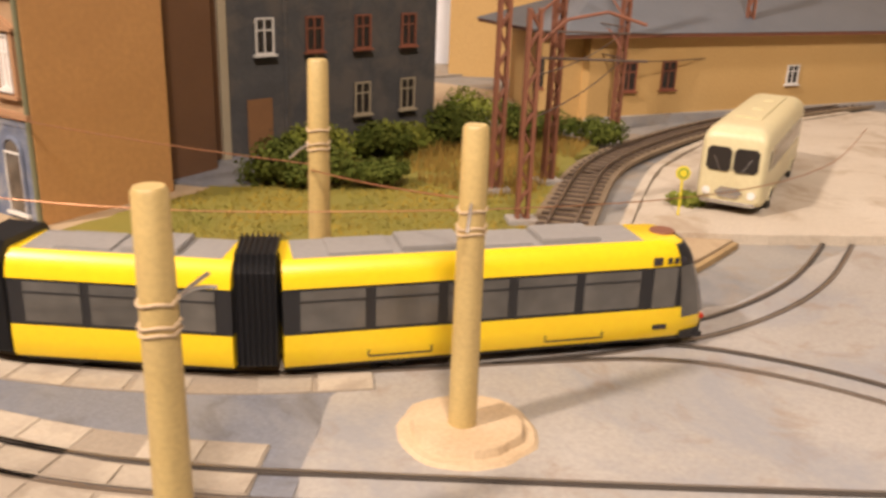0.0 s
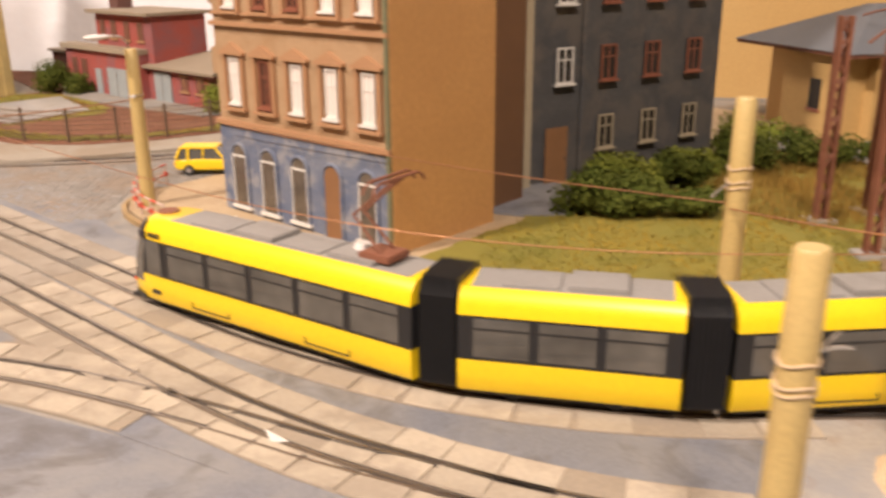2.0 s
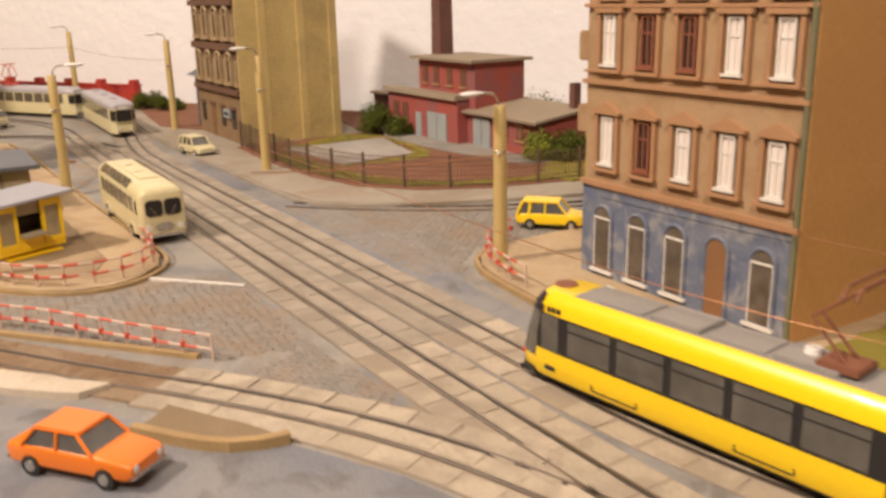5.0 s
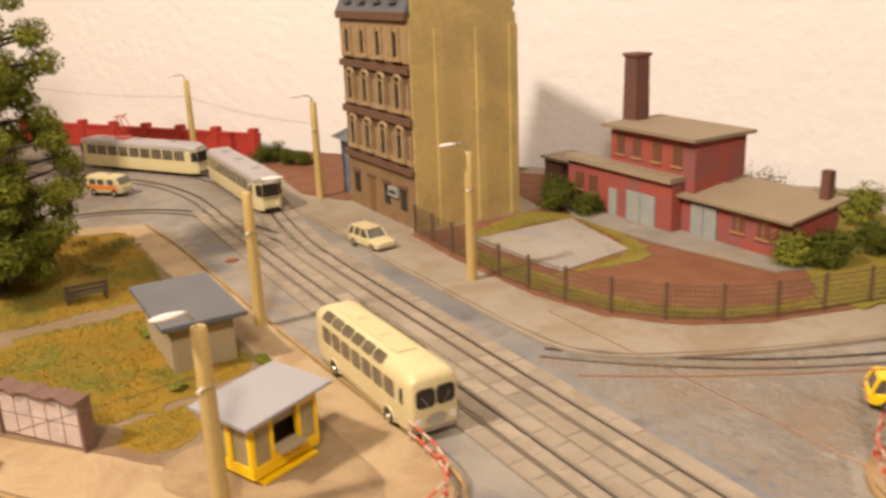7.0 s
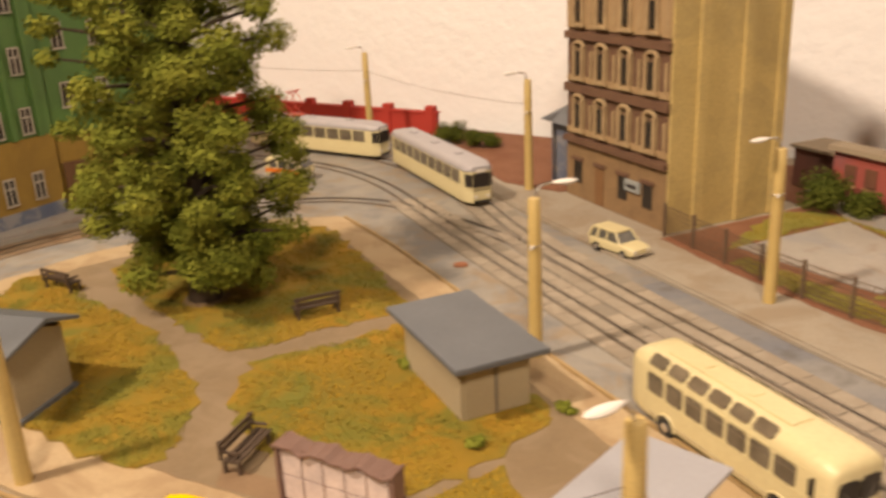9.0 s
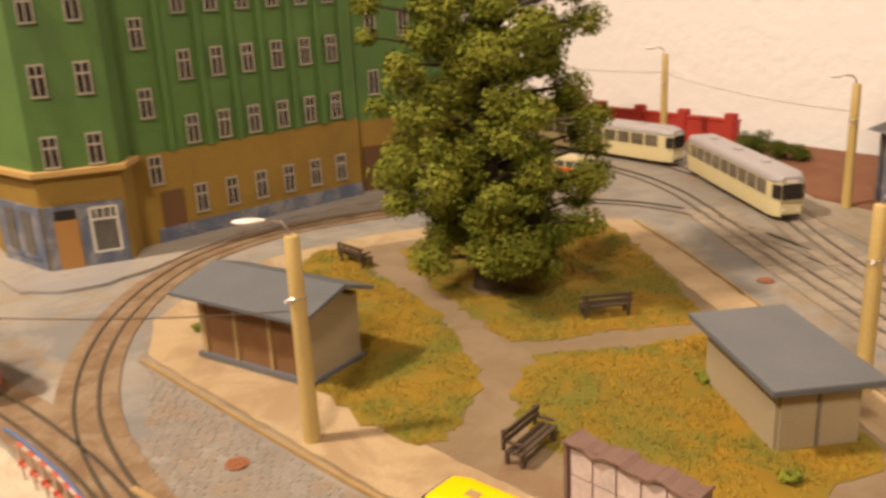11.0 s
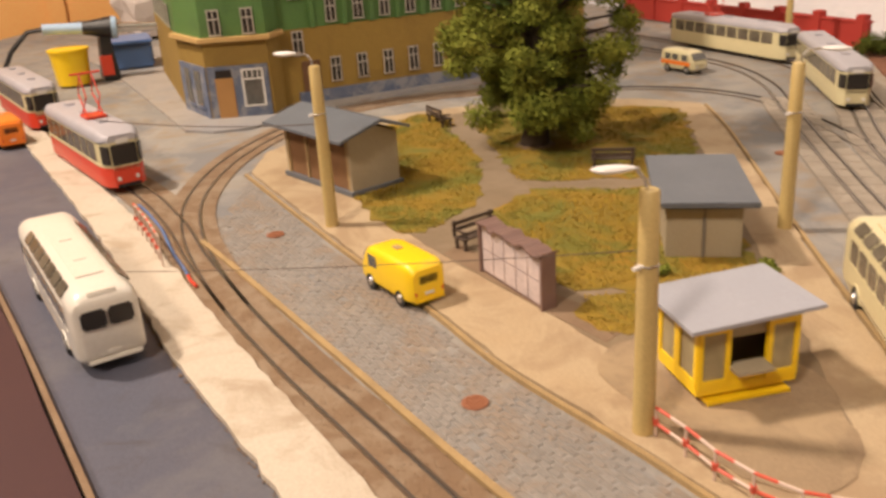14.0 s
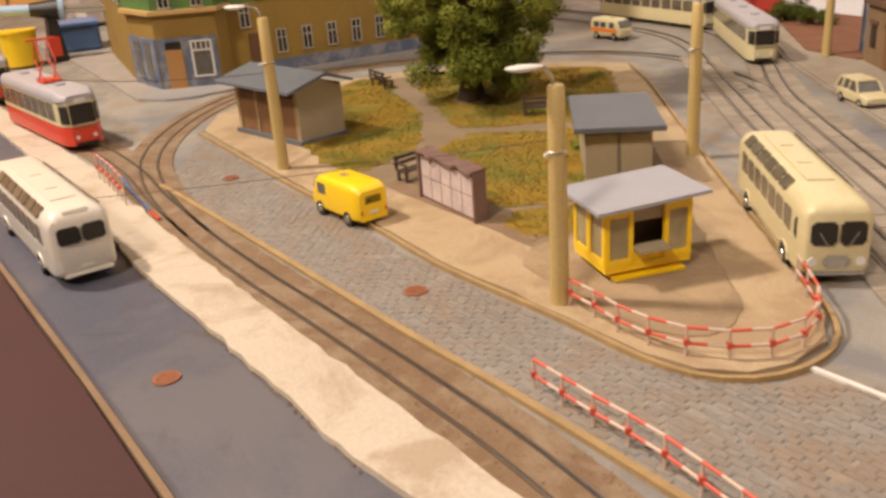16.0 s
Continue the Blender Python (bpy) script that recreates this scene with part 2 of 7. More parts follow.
M = dict(
    road=mat("grey road plaster", (0.235, 0.228, 0.215), 0.85, second=(0.345, 0.315, 0.275), grain=260, blotch=26, mix=0.85, bump=0.4),
    blue=mat("bluish grey painted asphalt", (0.155, 0.168, 0.205), 0.5, second=(0.235, 0.232, 0.235), grain=300, blotch=20, mix=0.95, bump=0.15, spec=0.25),
    slab=mat("pale grey concrete road", (0.385, 0.362, 0.335), 0.5, second=(0.30, 0.275, 0.245), grain=220, blotch=18, mix=0.8, bump=0.2),
    pave=mat("beige sidewalk", (0.40, 0.295, 0.175), 0.8, second=(0.45, 0.36, 0.24), grain=250, blotch=25, mix=0.7, bump=0.25),
    white_pave=mat("whitish sidewalk", (0.53, 0.47, 0.385), 0.8, second=(0.45, 0.385, 0.30), grain=250, blotch=22, mix=0.7, bump=0.3),
    greypave=mat("dusty grey sidewalk", (0.34, 0.30, 0.245), 0.85, second=(0.28, 0.245, 0.20), grain=250, blotch=22, mix=0.8, bump=0.3),
    settgrey=mat("dusty grey setts", (0.345, 0.30, 0.245), 0.85, second=(0.285, 0.25, 0.205), grain=300, blotch=60, mix=0.8, bump=0.4, spread=0.1),
    kerb=mat("wooden kerb", (0.40, 0.275, 0.125), 0.8, second=(0.26, 0.18, 0.09), grain=300, blotch=90, mix=0.8, bump=0.3),
    dirt=mat("brown earth", (0.19, 0.12, 0.07), 0.95, second=(0.27, 0.19, 0.12), grain=380, blotch=45, mix=0.8, bump=0.6),
    path=mat("grey brown gravel path", (0.225, 0.165, 0.10), 0.95, second=(0.175, 0.128, 0.08), grain=420, blotch=35, mix=0.7, bump=0.5),
    redearth=mat("reddish ploughed earth", (0.17, 0.062, 0.03), 0.95, second=(0.24, 0.115, 0.065), grain=300, blotch=40, mix=0.8, bump=0.9),
    bed=mat("rusty track bed", (0.17, 0.105, 0.06), 0.95, second=(0.24, 0.165, 0.10), grain=450, blotch=35, mix=0.8, bump=0.6),
    grass=mat("olive yellow static grass", (0.16, 0.135, 0.016), 0.95, second=(0.36, 0.185, 0.010), grain=500, blotch=16, mix=0.9, bump=0.9),
    lawn=mat("yellow green static grass", (0.25, 0.205, 0.03), 0.95, second=(0.18, 0.17, 0.03), grain=500, blotch=22, mix=0.9, bump=0.9),
    blade=mat("grass fibres", (0.40, 0.235, 0.015), 0.9, second=(0.22, 0.19, 0.025), grain=60, blotch=16, mix=0.9, bump=0),
    leaf=mat("green leaf flock", (0.105, 0.14, 0.02), 0.95, second=(0.27, 0.275, 0.045), grain=150, blotch=45, mix=0.95, bump=0, spec=0.15),
    bush=mat("dark green shrub flock", (0.05, 0.072, 0.01), 0.85, second=(0.10, 0.11, 0.018), grain=150, blotch=50, mix=0.95, bump=0, spec=0.15),
    bark=mat("dark tree bark", (0.07, 0.05, 0.035), 0.9, grain=300, bump=0.7),
    rail=mat("worn steel rail", (0.30, 0.26, 0.22), 0.35, 0.85, second=(0.18, 0.15, 0.13), grain=500, blotch=60, bump=0.1),
    groove=mat("dark rail groove", (0.065, 0.054, 0.045), 0.9, bump=0.1),
    sett=mat("pale stone setts", (0.43, 0.37, 0.29), 0.85, second=(0.35, 0.305, 0.24), grain=300, blotch=60, mix=0.8, bump=0.4, spread=0.13),
    cobble=mat("grey cobbles", (0.25, 0.228, 0.205), 0.85, second=(0.20, 0.185, 0.17), grain=200, blotch=25, mix=0.8, bump=0.3),
    joint=mat("cobble joints", (0.23, 0.205, 0.175), 0.95, bump=0.3),
    platform=mat("maroon painted board", (0.06, 0.025, 0.027), 0.6, second=(0.045, 0.02, 0.024), blotch=10, bump=0.1, spec=0.3),
    yellow=mat("yellow tram paint", (0.86, 0.60, 0.004), 0.32, second=(0.82, 0.56, 0.004), grain=150, blotch=30, mix=0.4, bump=0.02, coat=0.15),
    vanyellow=mat("yellow plastic", (0.88, 0.60, 0.008), 0.35, second=(0.84, 0.54, 0.006), grain=150, mix=0.4, bump=0.02, coat=0.15),
    black=mat("black plastic", (0.018, 0.018, 0.02), 0.45, grain=300, bump=0.1),
    tyre=mat("tyre rubber", (0.025, 0.024, 0.023), 0.8, bump=0.1),
    roadviolet=mat("dark slate violet road", (0.082, 0.087, 0.122), 0.5, second=(0.11, 0.111, 0.138), grain=300, blotch=9, mix=0.9, bump=0.12, spec=0.3),
    coachglass=mat("hazy coach window", (0.085, 0.07, 0.052), 0.12, second=(0.19, 0.165, 0.125), grain=60, blotch=60, mix=0.95, bump=0.0, spec=0.6),
    kioskglass=mat("hazy kiosk pane", (0.22, 0.185, 0.10), 0.12, second=(0.40, 0.34, 0.20), grain=60, blotch=70, mix=0.95, bump=0.0, spec=0.6),
    shopglass=mat("dim shop window", (0.05, 0.042, 0.035), 0.12, second=(0.16, 0.13, 0.10), grain=60, blotch=70, mix=0.95, bump=0.0, spec=0.6),
    stonetrim=mat("sooty sandstone trim", (0.44, 0.33, 0.19), 0.8, second=(0.27, 0.19, 0.11), grain=240, blotch=90, mix=0.9, bump=0.3),
    sandbrown=mat("sooty brown stone base", (0.27, 0.175, 0.09), 0.85, second=(0.19, 0.12, 0.065), grain=240, blotch=60, mix=0.9, bump=0.3),
    fencewood=mat("rusty brown fence", (0.13, 0.085, 0.055), 0.8, bump=0.2),
    pipe=mat("olive drainpipe", (0.17, 0.17, 0.095), 0.6, bump=0.1),
    dimframe=mat("greyed window frame", (0.50, 0.46, 0.40), 0.6, second=(0.40, 0.36, 0.30), bump=0.05),
    settbed=mat("sandy sett joints", (0.31, 0.26, 0.20), 0.95, second=(0.25, 0.21, 0.165), grain=300, blotch=40, mix=0.8, bump=0.4),
    settgreybed=mat("grey sett joints", (0.255, 0.225, 0.185), 0.95, second=(0.21, 0.185, 0.155), grain=300, blotch=40, mix=0.8, bump=0.4),
    brickwin=mat("brown factory pane", (0.13, 0.065, 0.045), 0.3, second=(0.20, 0.09, 0.06), blotch=90, mix=0.9, bump=0.0, spec=0.3),
    # grey roof, with the bluish daylight sheen put into its colour
    lilac=mat("grey roof with bluish sheen tint", (0.40, 0.39, 0.43), 0.45, second=(0.34, 0.33, 0.36), grain=200, blotch=50, mix=0.6, bump=0.05),
    weed=mat("dry weed fibres", (0.34, 0.19, 0.03), 0.95, second=(0.20, 0.15, 0.03), grain=60, blotch=16, mix=0.9, bump=0),
    glass=mat("dark tinted window", (0.075, 0.075, 0.07), 0.08, second=(0.13, 0.125, 0.115), grain=60, blotch=45, mix=0.9, bump=0.0, spec=0.7),
    tramglass=mat("grey tinted tram window", (0.06, 0.058, 0.054), 0.1, second=(0.135, 0.128, 0.115), grain=50, blotch=35, mix=0.9, bump=0.0, spec=0.6),
    roofgrey=mat("grey roof plastic", (0.27, 0.26, 0.25), 0.6, second=(0.22, 0.215, 0.21), grain=200, bump=0.1),
    slate=mat("bluish tar paper roof", (0.105, 0.118, 0.14), 0.55, second=(0.14, 0.153, 0.175), grain=260, blotch=35, mix=0.7, bump=0.3),
    palegrey=mat("pale grey roof card", (0.33, 0.34, 0.39), 0.5, second=(0.28, 0.29, 0.335), bump=0.1),
    cream=mat("cream paint", (0.62, 0.56, 0.34), 0.4, second=(0.56, 0.49, 0.29), grain=150, mix=0.5, bump=0.03, coat=0.1),
    ivory=mat("ivory white plastic", (0.68, 0.65, 0.59), 0.28, second=(0.62, 0.59, 0.52), grain=150, mix=0.4, bump=0.02, coat=0.25),
    red=mat("tram red", (0.62, 0.055, 0.025), 0.4, second=(0.55, 0.045, 0.02), mix=0.4, bump=0.03, coat=0.1),
    orange=mat("orange car paint", (0.78, 0.20, 0.015), 0.35, second=(0.72, 0.17, 0.012), mix=0.4, bump=0.02, coat=0.2),
    green=mat("police green", (0.03, 0.09, 0.05), 0.4, bump=0.02),
    chrome=mat("bright metal", (0.65, 0.63, 0.60), 0.25, 0.9, bump=0.05),
    copper=mat("copper wire", (0.55, 0.29, 0.16), 0.3, 0.9, bump=0.05),
    darkwire=mat("dark wire", (0.12, 0.09, 0.075), 0.5, 0.5, bump=0.05),
    pole=mat("varnished pale wood pole", (0.52, 0.395, 0.165), 0.45, second=(0.45, 0.325, 0.12), grain=300, blotch=70, mix=0.7, bump=0.15),
    ply=mat("cut wooden disc", (0.56, 0.44, 0.29), 0.75, second=(0.46, 0.33, 0.19), grain=300, blotch=80, mix=0.8, bump=0.4),
    rust=mat("rust brown mast paint", (0.22, 0.085, 0.045), 0.7, second=(0.16, 0.065, 0.04), grain=300, blotch=80, bump=0.2),
    facade=mat("brown stucco", (0.36, 0.24, 0.135), 0.8, second=(0.40, 0.275, 0.16), grain=260, blotch=60, mix=0.6, bump=0.25),
    stucco=mat("brown stone trim", (0.35, 0.19, 0.095), 0.75, second=(0.41, 0.245, 0.13), bump=0.2),
    gable=mat("ochre brown painted gable", (0.52, 0.285, 0.105), 0.7, second=(0.47, 0.255, 0.09), grain=120, blotch=12, mix=0.6, bump=0.05),
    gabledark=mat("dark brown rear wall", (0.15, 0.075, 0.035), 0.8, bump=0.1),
    bluebase=mat("weathered blue plinth", (0.085, 0.115, 0.20), 0.75, second=(0.18, 0.20, 0.25), grain=220, blotch=70, mix=0.9, bump=0.3),
    darkwall=mat("dark slate grey render", (0.055, 0.055, 0.06), 0.9, second=(0.085, 0.085, 0.085), grain=260, blotch=55, mix=0.9, bump=0.5),
    door=mat("brown wooden door", (0.24, 0.12, 0.05), 0.7, second=(0.18, 0.09, 0.04), blotch=90, bump=0.2),
    oakdoor=mat("light oak door", (0.42, 0.22, 0.07), 0.6, bump=0.15),
    wframe=mat("white window frame", (0.74, 0.72, 0.68), 0.5, bump=0.05),
    curtain=mat("pale blind behind glass", (0.78, 0.70, 0.66), 0.5, second=(0.70, 0.62, 0.58), blotch=60, bump=0.02),
    hole=mat("dark window", (0.03, 0.026, 0.024), 0.25, bump=0.0, spec=0.3),
    redframe=mat("brown red window frame", (0.26, 0.09, 0.05), 0.6, bump=0.05),
    ochre=mat("ochre wall", (0.50, 0.32, 0.115), 0.8, second=(0.55, 0.37, 0.15), grain=200, blotch=16, mix=0.6, bump=0.1),
    ochre2=mat("mustard ground floor", (0.31, 0.20, 0.04), 0.8, second=(0.26, 0.165, 0.035), grain=200, blotch=25, mix=0.7, bump=0.15),
    greenwall=mat("green painted facade", (0.095, 0.205, 0.055), 0.65, second=(0.08, 0.175, 0.045), grain=200, blotch=18, mix=0.7, bump=0.1),
    tan=mat("yellowish plaster gable", (0.54, 0.42, 0.18), 0.85, second=(0.45, 0.345, 0.14), grain=160, blotch=22, mix=0.9, bump=0.2),
    brownfront=mat("dark brown tenement front", (0.115, 0.06, 0.04), 0.8, second=(0.16, 0.09, 0.055), grain=240, blotch=60, mix=0.8, bump=0.3),
    sand=mat("sandstone band", (0.38, 0.27, 0.15), 0.8, second=(0.30, 0.20, 0.11), grain=240, blotch=60, mix=0.8, bump=0.3),
    brick=mat("red factory brick", (0.36, 0.075, 0.055), 0.8, second=(0.30, 0.085, 0.075), grain=320, blotch=40, mix=0.8, bump=0.3),
    brickdark=mat("sooty chimney brick", (0.17, 0.07, 0.055), 0.85, second=(0.11, 0.06, 0.05), blotch=50, mix=0.9, bump=0.3),
    feltroof=mat("brown grey roofing felt", (0.29, 0.235, 0.17), 0.85, second=(0.24, 0.195, 0.14), blotch=25, mix=0.7, bump=0.2),
    gate=mat("grey blue gate paint", (0.27, 0.31, 0.33), 0.7, second=(0.35, 0.37, 0.37), blotch=70, mix=0.8, bump=0.2),
    redfence=mat("red painted wall", (0.40, 0.035, 0.025), 0.7, second=(0.33, 0.03, 0.022), blotch=30, bump=0.2),
    tiles=mat("orange red roof tiles", (0.50, 0.13, 0.045), 0.75, second=(0.42, 0.10, 0.035), grain=350, blotch=60, mix=0.8, bump=0.6),
    hut=mat("pale grey plaster", (0.38, 0.325, 0.225), 0.8, second=(0.33, 0.275, 0.185), blotch=35, mix=0.7, bump=0.1),
    wood=mat("brown boards", (0.22, 0.115, 0.05), 0.8, second=(0.16, 0.08, 0.035), blotch=80, mix=0.8, bump=0.3),
    bench=mat("dark brown bench wood", (0.075, 0.05, 0.035), 0.7, bump=0.2),
    poster=mat("pale printed paper", (0.62, 0.52, 0.50), 0.7, second=(0.40, 0.34, 0.35), grain=200, blotch=90, mix=0.9, bump=0.02),
    posterframe=mat("purplish brown card", (0.15, 0.085, 0.07), 0.6, second=(0.24, 0.165, 0.145), blotch=70, bump=0.1),
    railred=mat("red railing paint", (0.58, 0.09, 0.05), 0.55, second=(0.5, 0.08, 0.05), bump=0.05),
    railwhite=mat("whitish railing paint", (0.60, 0.46, 0.38), 0.6, bump=0.05),
    manhole=mat("rusty manhole cover", (0.28, 0.11, 0.052), 0.75, second=(0.25, 0.09, 0.045), grain=500, blotch=150, bump=0.6),
    plaster=mat("white room plaster", (0.83, 0.84, 0.88), 0.9, second=(0.80, 0.81, 0.85), grain=55, blotch=14, mix=0.35, bump=0.0),
    panel=mat("orange wooden panelling", (0.92, 0.50, 0.17), 0.5, second=(0.82, 0.40, 0.12), grain=90, blotch=9, mix=0.7, bump=0.05),
    carpet=mat("brown room floor", (0.20, 0.13, 0.08), 0.9, bump=0.1),
    # ceiling is out of view, its colour lowered to cut bounce light
    ceiling=mat("dimmed unseen ceiling", (0.46, 0.42, 0.36), 0.9, bump=0.05),
    bluebox=mat("blue plastic", (0.10, 0.19, 0.42), 0.4, bump=0.03),
    palelight=mat("light blue grip", (0.40, 0.55, 0.75), 0.4, bump=0.03),
    signyellow=mat("yellow sign", (0.75, 0.62, 0.03), 0.5, bump=0.02),
    signgreen=mat("green sign", (0.05, 0.22, 0.07), 0.5, bump=0.02),
    letter=mat("dark lettering", (0.03, 0.025, 0.03), 0.5, bump=0),
    lampwhite=mat("white lamp head", (0.78, 0.76, 0.74), 0.25, bump=0.02),
)
# rough trowelled plaster: broad relief
nt = M["plaster"].node_tree
tc, vn, bp = nt.nodes.new("ShaderNodeTexCoord"), nt.nodes.new("ShaderNodeTexNoise"), nt.nodes.new("ShaderNodeBump")
vn.inputs["Scale"].default_value, vn.inputs["Detail"].default_value = 60, 6
bp.inputs["Strength"].default_value, bp.inputs["Distance"].default_value = 0.32, 0.006
nt.links.new(tc.outputs["Object"], vn.inputs["Vector"])
nt.links.new(vn.outputs["Fac"], bp.inputs["Height"])
nt.links.new(bp.outputs["Normal"], nt.nodes["Principled BSDF"].inputs["Normal"])

# each cobble a little lighter or darker
nt = M["cobble"].node_tree
bs = nt.nodes["Principled BSDF"]
src = bs.inputs["Base Color"].links[0].from_socket
geo, mr, hs = nt.nodes.new("ShaderNodeNewGeometry"), nt.nodes.new("ShaderNodeMapRange"), nt.nodes.new("ShaderNodeHueSaturation")
mr.inputs["To Min"].default_value, mr.inputs["To Max"].default_value = 0.9, 1.09
nt.links.new(geo.outputs["Random Per Island"], mr.inputs["Value"])
nt.links.new(mr.outputs["Result"], hs.inputs["Value"])
nt.links.new(src, hs.inputs["Color"])
nt.links.new(hs.outputs["Color"], bs.inputs["Base Color"])


def stain(m, colour, scale, amount, low=0.46, high=0.60):
    """Irregular dirt and paint patches over the base colour."""
    nt = m.node_tree
    bs = nt.nodes["Principled BSDF"]
    src = bs.inputs["Base Color"].links[0].from_socket
    geo, nz, rp, mx = nt.nodes.new("ShaderNodeNewGeometry"), nt.nodes.new("ShaderNodeTexNoise"), nt.nodes.new("ShaderNodeMapRange"), nt.nodes.new("ShaderNodeMix")
    nz.inputs["Scale"].default_value, nz.inputs["Detail"].default_value, nz.inputs["Roughness"].default_value = scale, 7, 0.68
    nz.inputs["Distortion"].default_value = 0.6
    rp.inputs["From Min"].default_value, rp.inputs["From Max"].default_value, rp.inputs["To Max"].default_value = low, high, amount
    mx.data_type = "RGBA"
    mx.inputs[7].default_value = (*colour, 1)
    nt.links.new(geo.outputs["Position"], nz.inputs["Vector"])
    nt.links.new(nz.outputs["Fac"], rp.inputs["Value"])
    nt.links.new(rp.outputs["Result"], mx.inputs[0])
    nt.links.new(src, mx.inputs[6])
    nt.links.new(mx.outputs[2], bs.inputs["Base Color"])


M["trodden"] = mat("trodden earth over paving", (0.30, 0.22, 0.135), 0.95, second=(0.24, 0.17, 0.105), grain=300, blotch=28, mix=0.8, bump=0.4)
stain(M["trodden"], (0.37, 0.275, 0.165), 30, 0.8)
stain(M["road"], (0.15, 0.155, 0.17), 13, 0.7)
stain(M["road"], (0.27, 0.19, 0.11), 31, 0.6, 0.5, 0.64)
stain(M["blue"], (0.27, 0.265, 0.26), 11, 0.75)
stain(M["roadviolet"], (0.17, 0.165, 0.17), 9, 0.5)
stain(M["roadviolet"], (0.07, 0.062, 0.065), 40, 0.5, 0.55, 0.68)
stain(M["brick"], (0.22, 0.10, 0.11), 26, 0.7)
stain(M["gable"], (0.44, 0.235, 0.085), 9, 0.5)
stain(M["greenwall"], (0.075, 0.15, 0.05), 16, 0.6)
stain(M["ochre2"], (0.22, 0.135, 0.03), 18, 0.6)
stain(M["bluebase"], (0.30, 0.30, 0.31), 70, 0.7, 0.5, 0.6)
stain(M["blue"], (0.10, 0.09, 0.085), 37, 0.6, 0.52, 0.66)
stain(M["slab"], (0.25, 0.26, 0.285), 12, 0.7)
stain(M["slab"], (0.24, 0.17, 0.11), 40, 0.5, 0.53, 0.66)
stain(M["pave"], (0.28, 0.19, 0.11), 24, 0.65)
stain(M["white_pave"], (0.30, 0.22, 0.14), 27, 0.6, 0.49, 0.64)
stain(M["greypave"], (0.25, 0.19, 0.13), 24, 0.6)
stain(M["settgrey"], (0.22, 0.18, 0.14), 33, 0.5)
stain(M["cobble"], (0.25, 0.18, 0.12), 30, 0.55)
stain(M["joint"], (0.25, 0.18, 0.12), 30, 0.55)
stain(M["sett"], (0.23, 0.19, 0.15), 33, 0.55)
stain(M["path"], (0.26, 0.20, 0.135), 30, 0.6)
stain(M["bed"], (0.30, 0.235, 0.165), 45, 0.6)
stain(M["grass"], (0.13, 0.145, 0.02), 22, 0.75)
stain(M["blade"], (0.15, 0.165, 0.022), 22, 0.75)
stain(M["tan"], (0.34, 0.27, 0.13), 20, 0.5)
stain(M["darkwall"], (0.12, 0.105, 0.09), 45, 0.6)
stain(M["facade"], (0.29, 0.175, 0.085), 40, 0.6)
# for walls out of view, kept dark so that they bounce less light
M["roomwall"] = mat("unseen beige room wall darkened to cut bounce", (0.46, 0.38, 0.29), 0.9, bump=0.05)

# ---- the room ----
def structure(name, bm, material, label, category=""):
    return solid(name, bm, material, label, category or name.split("_")[0], kind="structure")


structure("floor", box(B(), -60, -20, -92, 620, 620, 2), M["carpet"], "brown carpeted floor of the hobby room")
# unseen ceiling closes the room, dimmed for deeper shadows
structure("ceiling", box(B(), -60, -20, 190, 620, 620, 4), M["ceiling"], "unseen ceiling of the hobby room, dimmed to cut bounce")
wall_dir = 32.0
wc, ws = math.cos(radians(wall_dir)), math.sin(radians(wall_dir))
structure("wall_north", box(B(), -128 + 95 * wc - 3 * ws + 0, 15 + 95 * ws + 3 * wc, -90, 330, 4, 281, rz=wall_dir), M["plaster"], "white rough plastered room wall behind the layout", "wall")
structure("wall_west", box(B(), -215, -110, -90, 4, 260, 281, rz=28), M["panel"], "orange brown wooden panel wall of the room", "wall")
# south and east walls are unseen, added to close the room
structure("wall_south", box(B(), -60, -318, -90, 620, 4, 281), M["roomwall"], "unseen room wall behind the viewer, darkened to cut bounce", "wall")
structure("wall_east", box(B(), 232, -20, -90, 4, 620, 281), M["roomwall"], "unseen beige room wall darkened to cut bounce", "wall")
# a wooden lath of the panel wall
for k in range(5):
    a = radians(28 + 90)
    s = -60 + 32 * k
    structure("trim", box(B(), -212 + s * math.cos(a) , -110 + s * math.sin(a), -90, 1.2, 3.5, 281, rz=28), M["panel"], "narrow wooden lath on the panel wall", "trim")

# ---- baseboard and street surfaces ----
board = [(-190, -125), (55, -125), (75, 95), (10, 95), (-40, 68), (-125, 15), (-185, -22)]
structure("ground", prism(B(), board, -2.5, 0.0), M["road"], "grey plastered street surface of the layout board", "ground")


def sheet(name, poly, z, material, label, category, z0=-0.3):
    """A thin slab whose cut edges wander a little."""
    edge = []
    for a, b in zip(poly, poly[1:] + poly[:1]):
        n = max(1, int(math.dist(a, b) / 0.9)) if material in (M["white_pave"], M["pave"], M["slab"], M["path"], M["redearth"]) else 1
        for k in range(n):
            x, y = a[0] + (b[0] - a[0]) * k / n, a[1] + (b[1] - a[1]) * k / n
            j = 0.09 if n > 1 else 0.0
            edge.append((x + j * noise.noise((x, y, 1.0)) * 2, y + j * noise.noise((x, y, 7.0)) * 2))
    return structure(name, prism(B(), edge, z0, z), material, label, category)


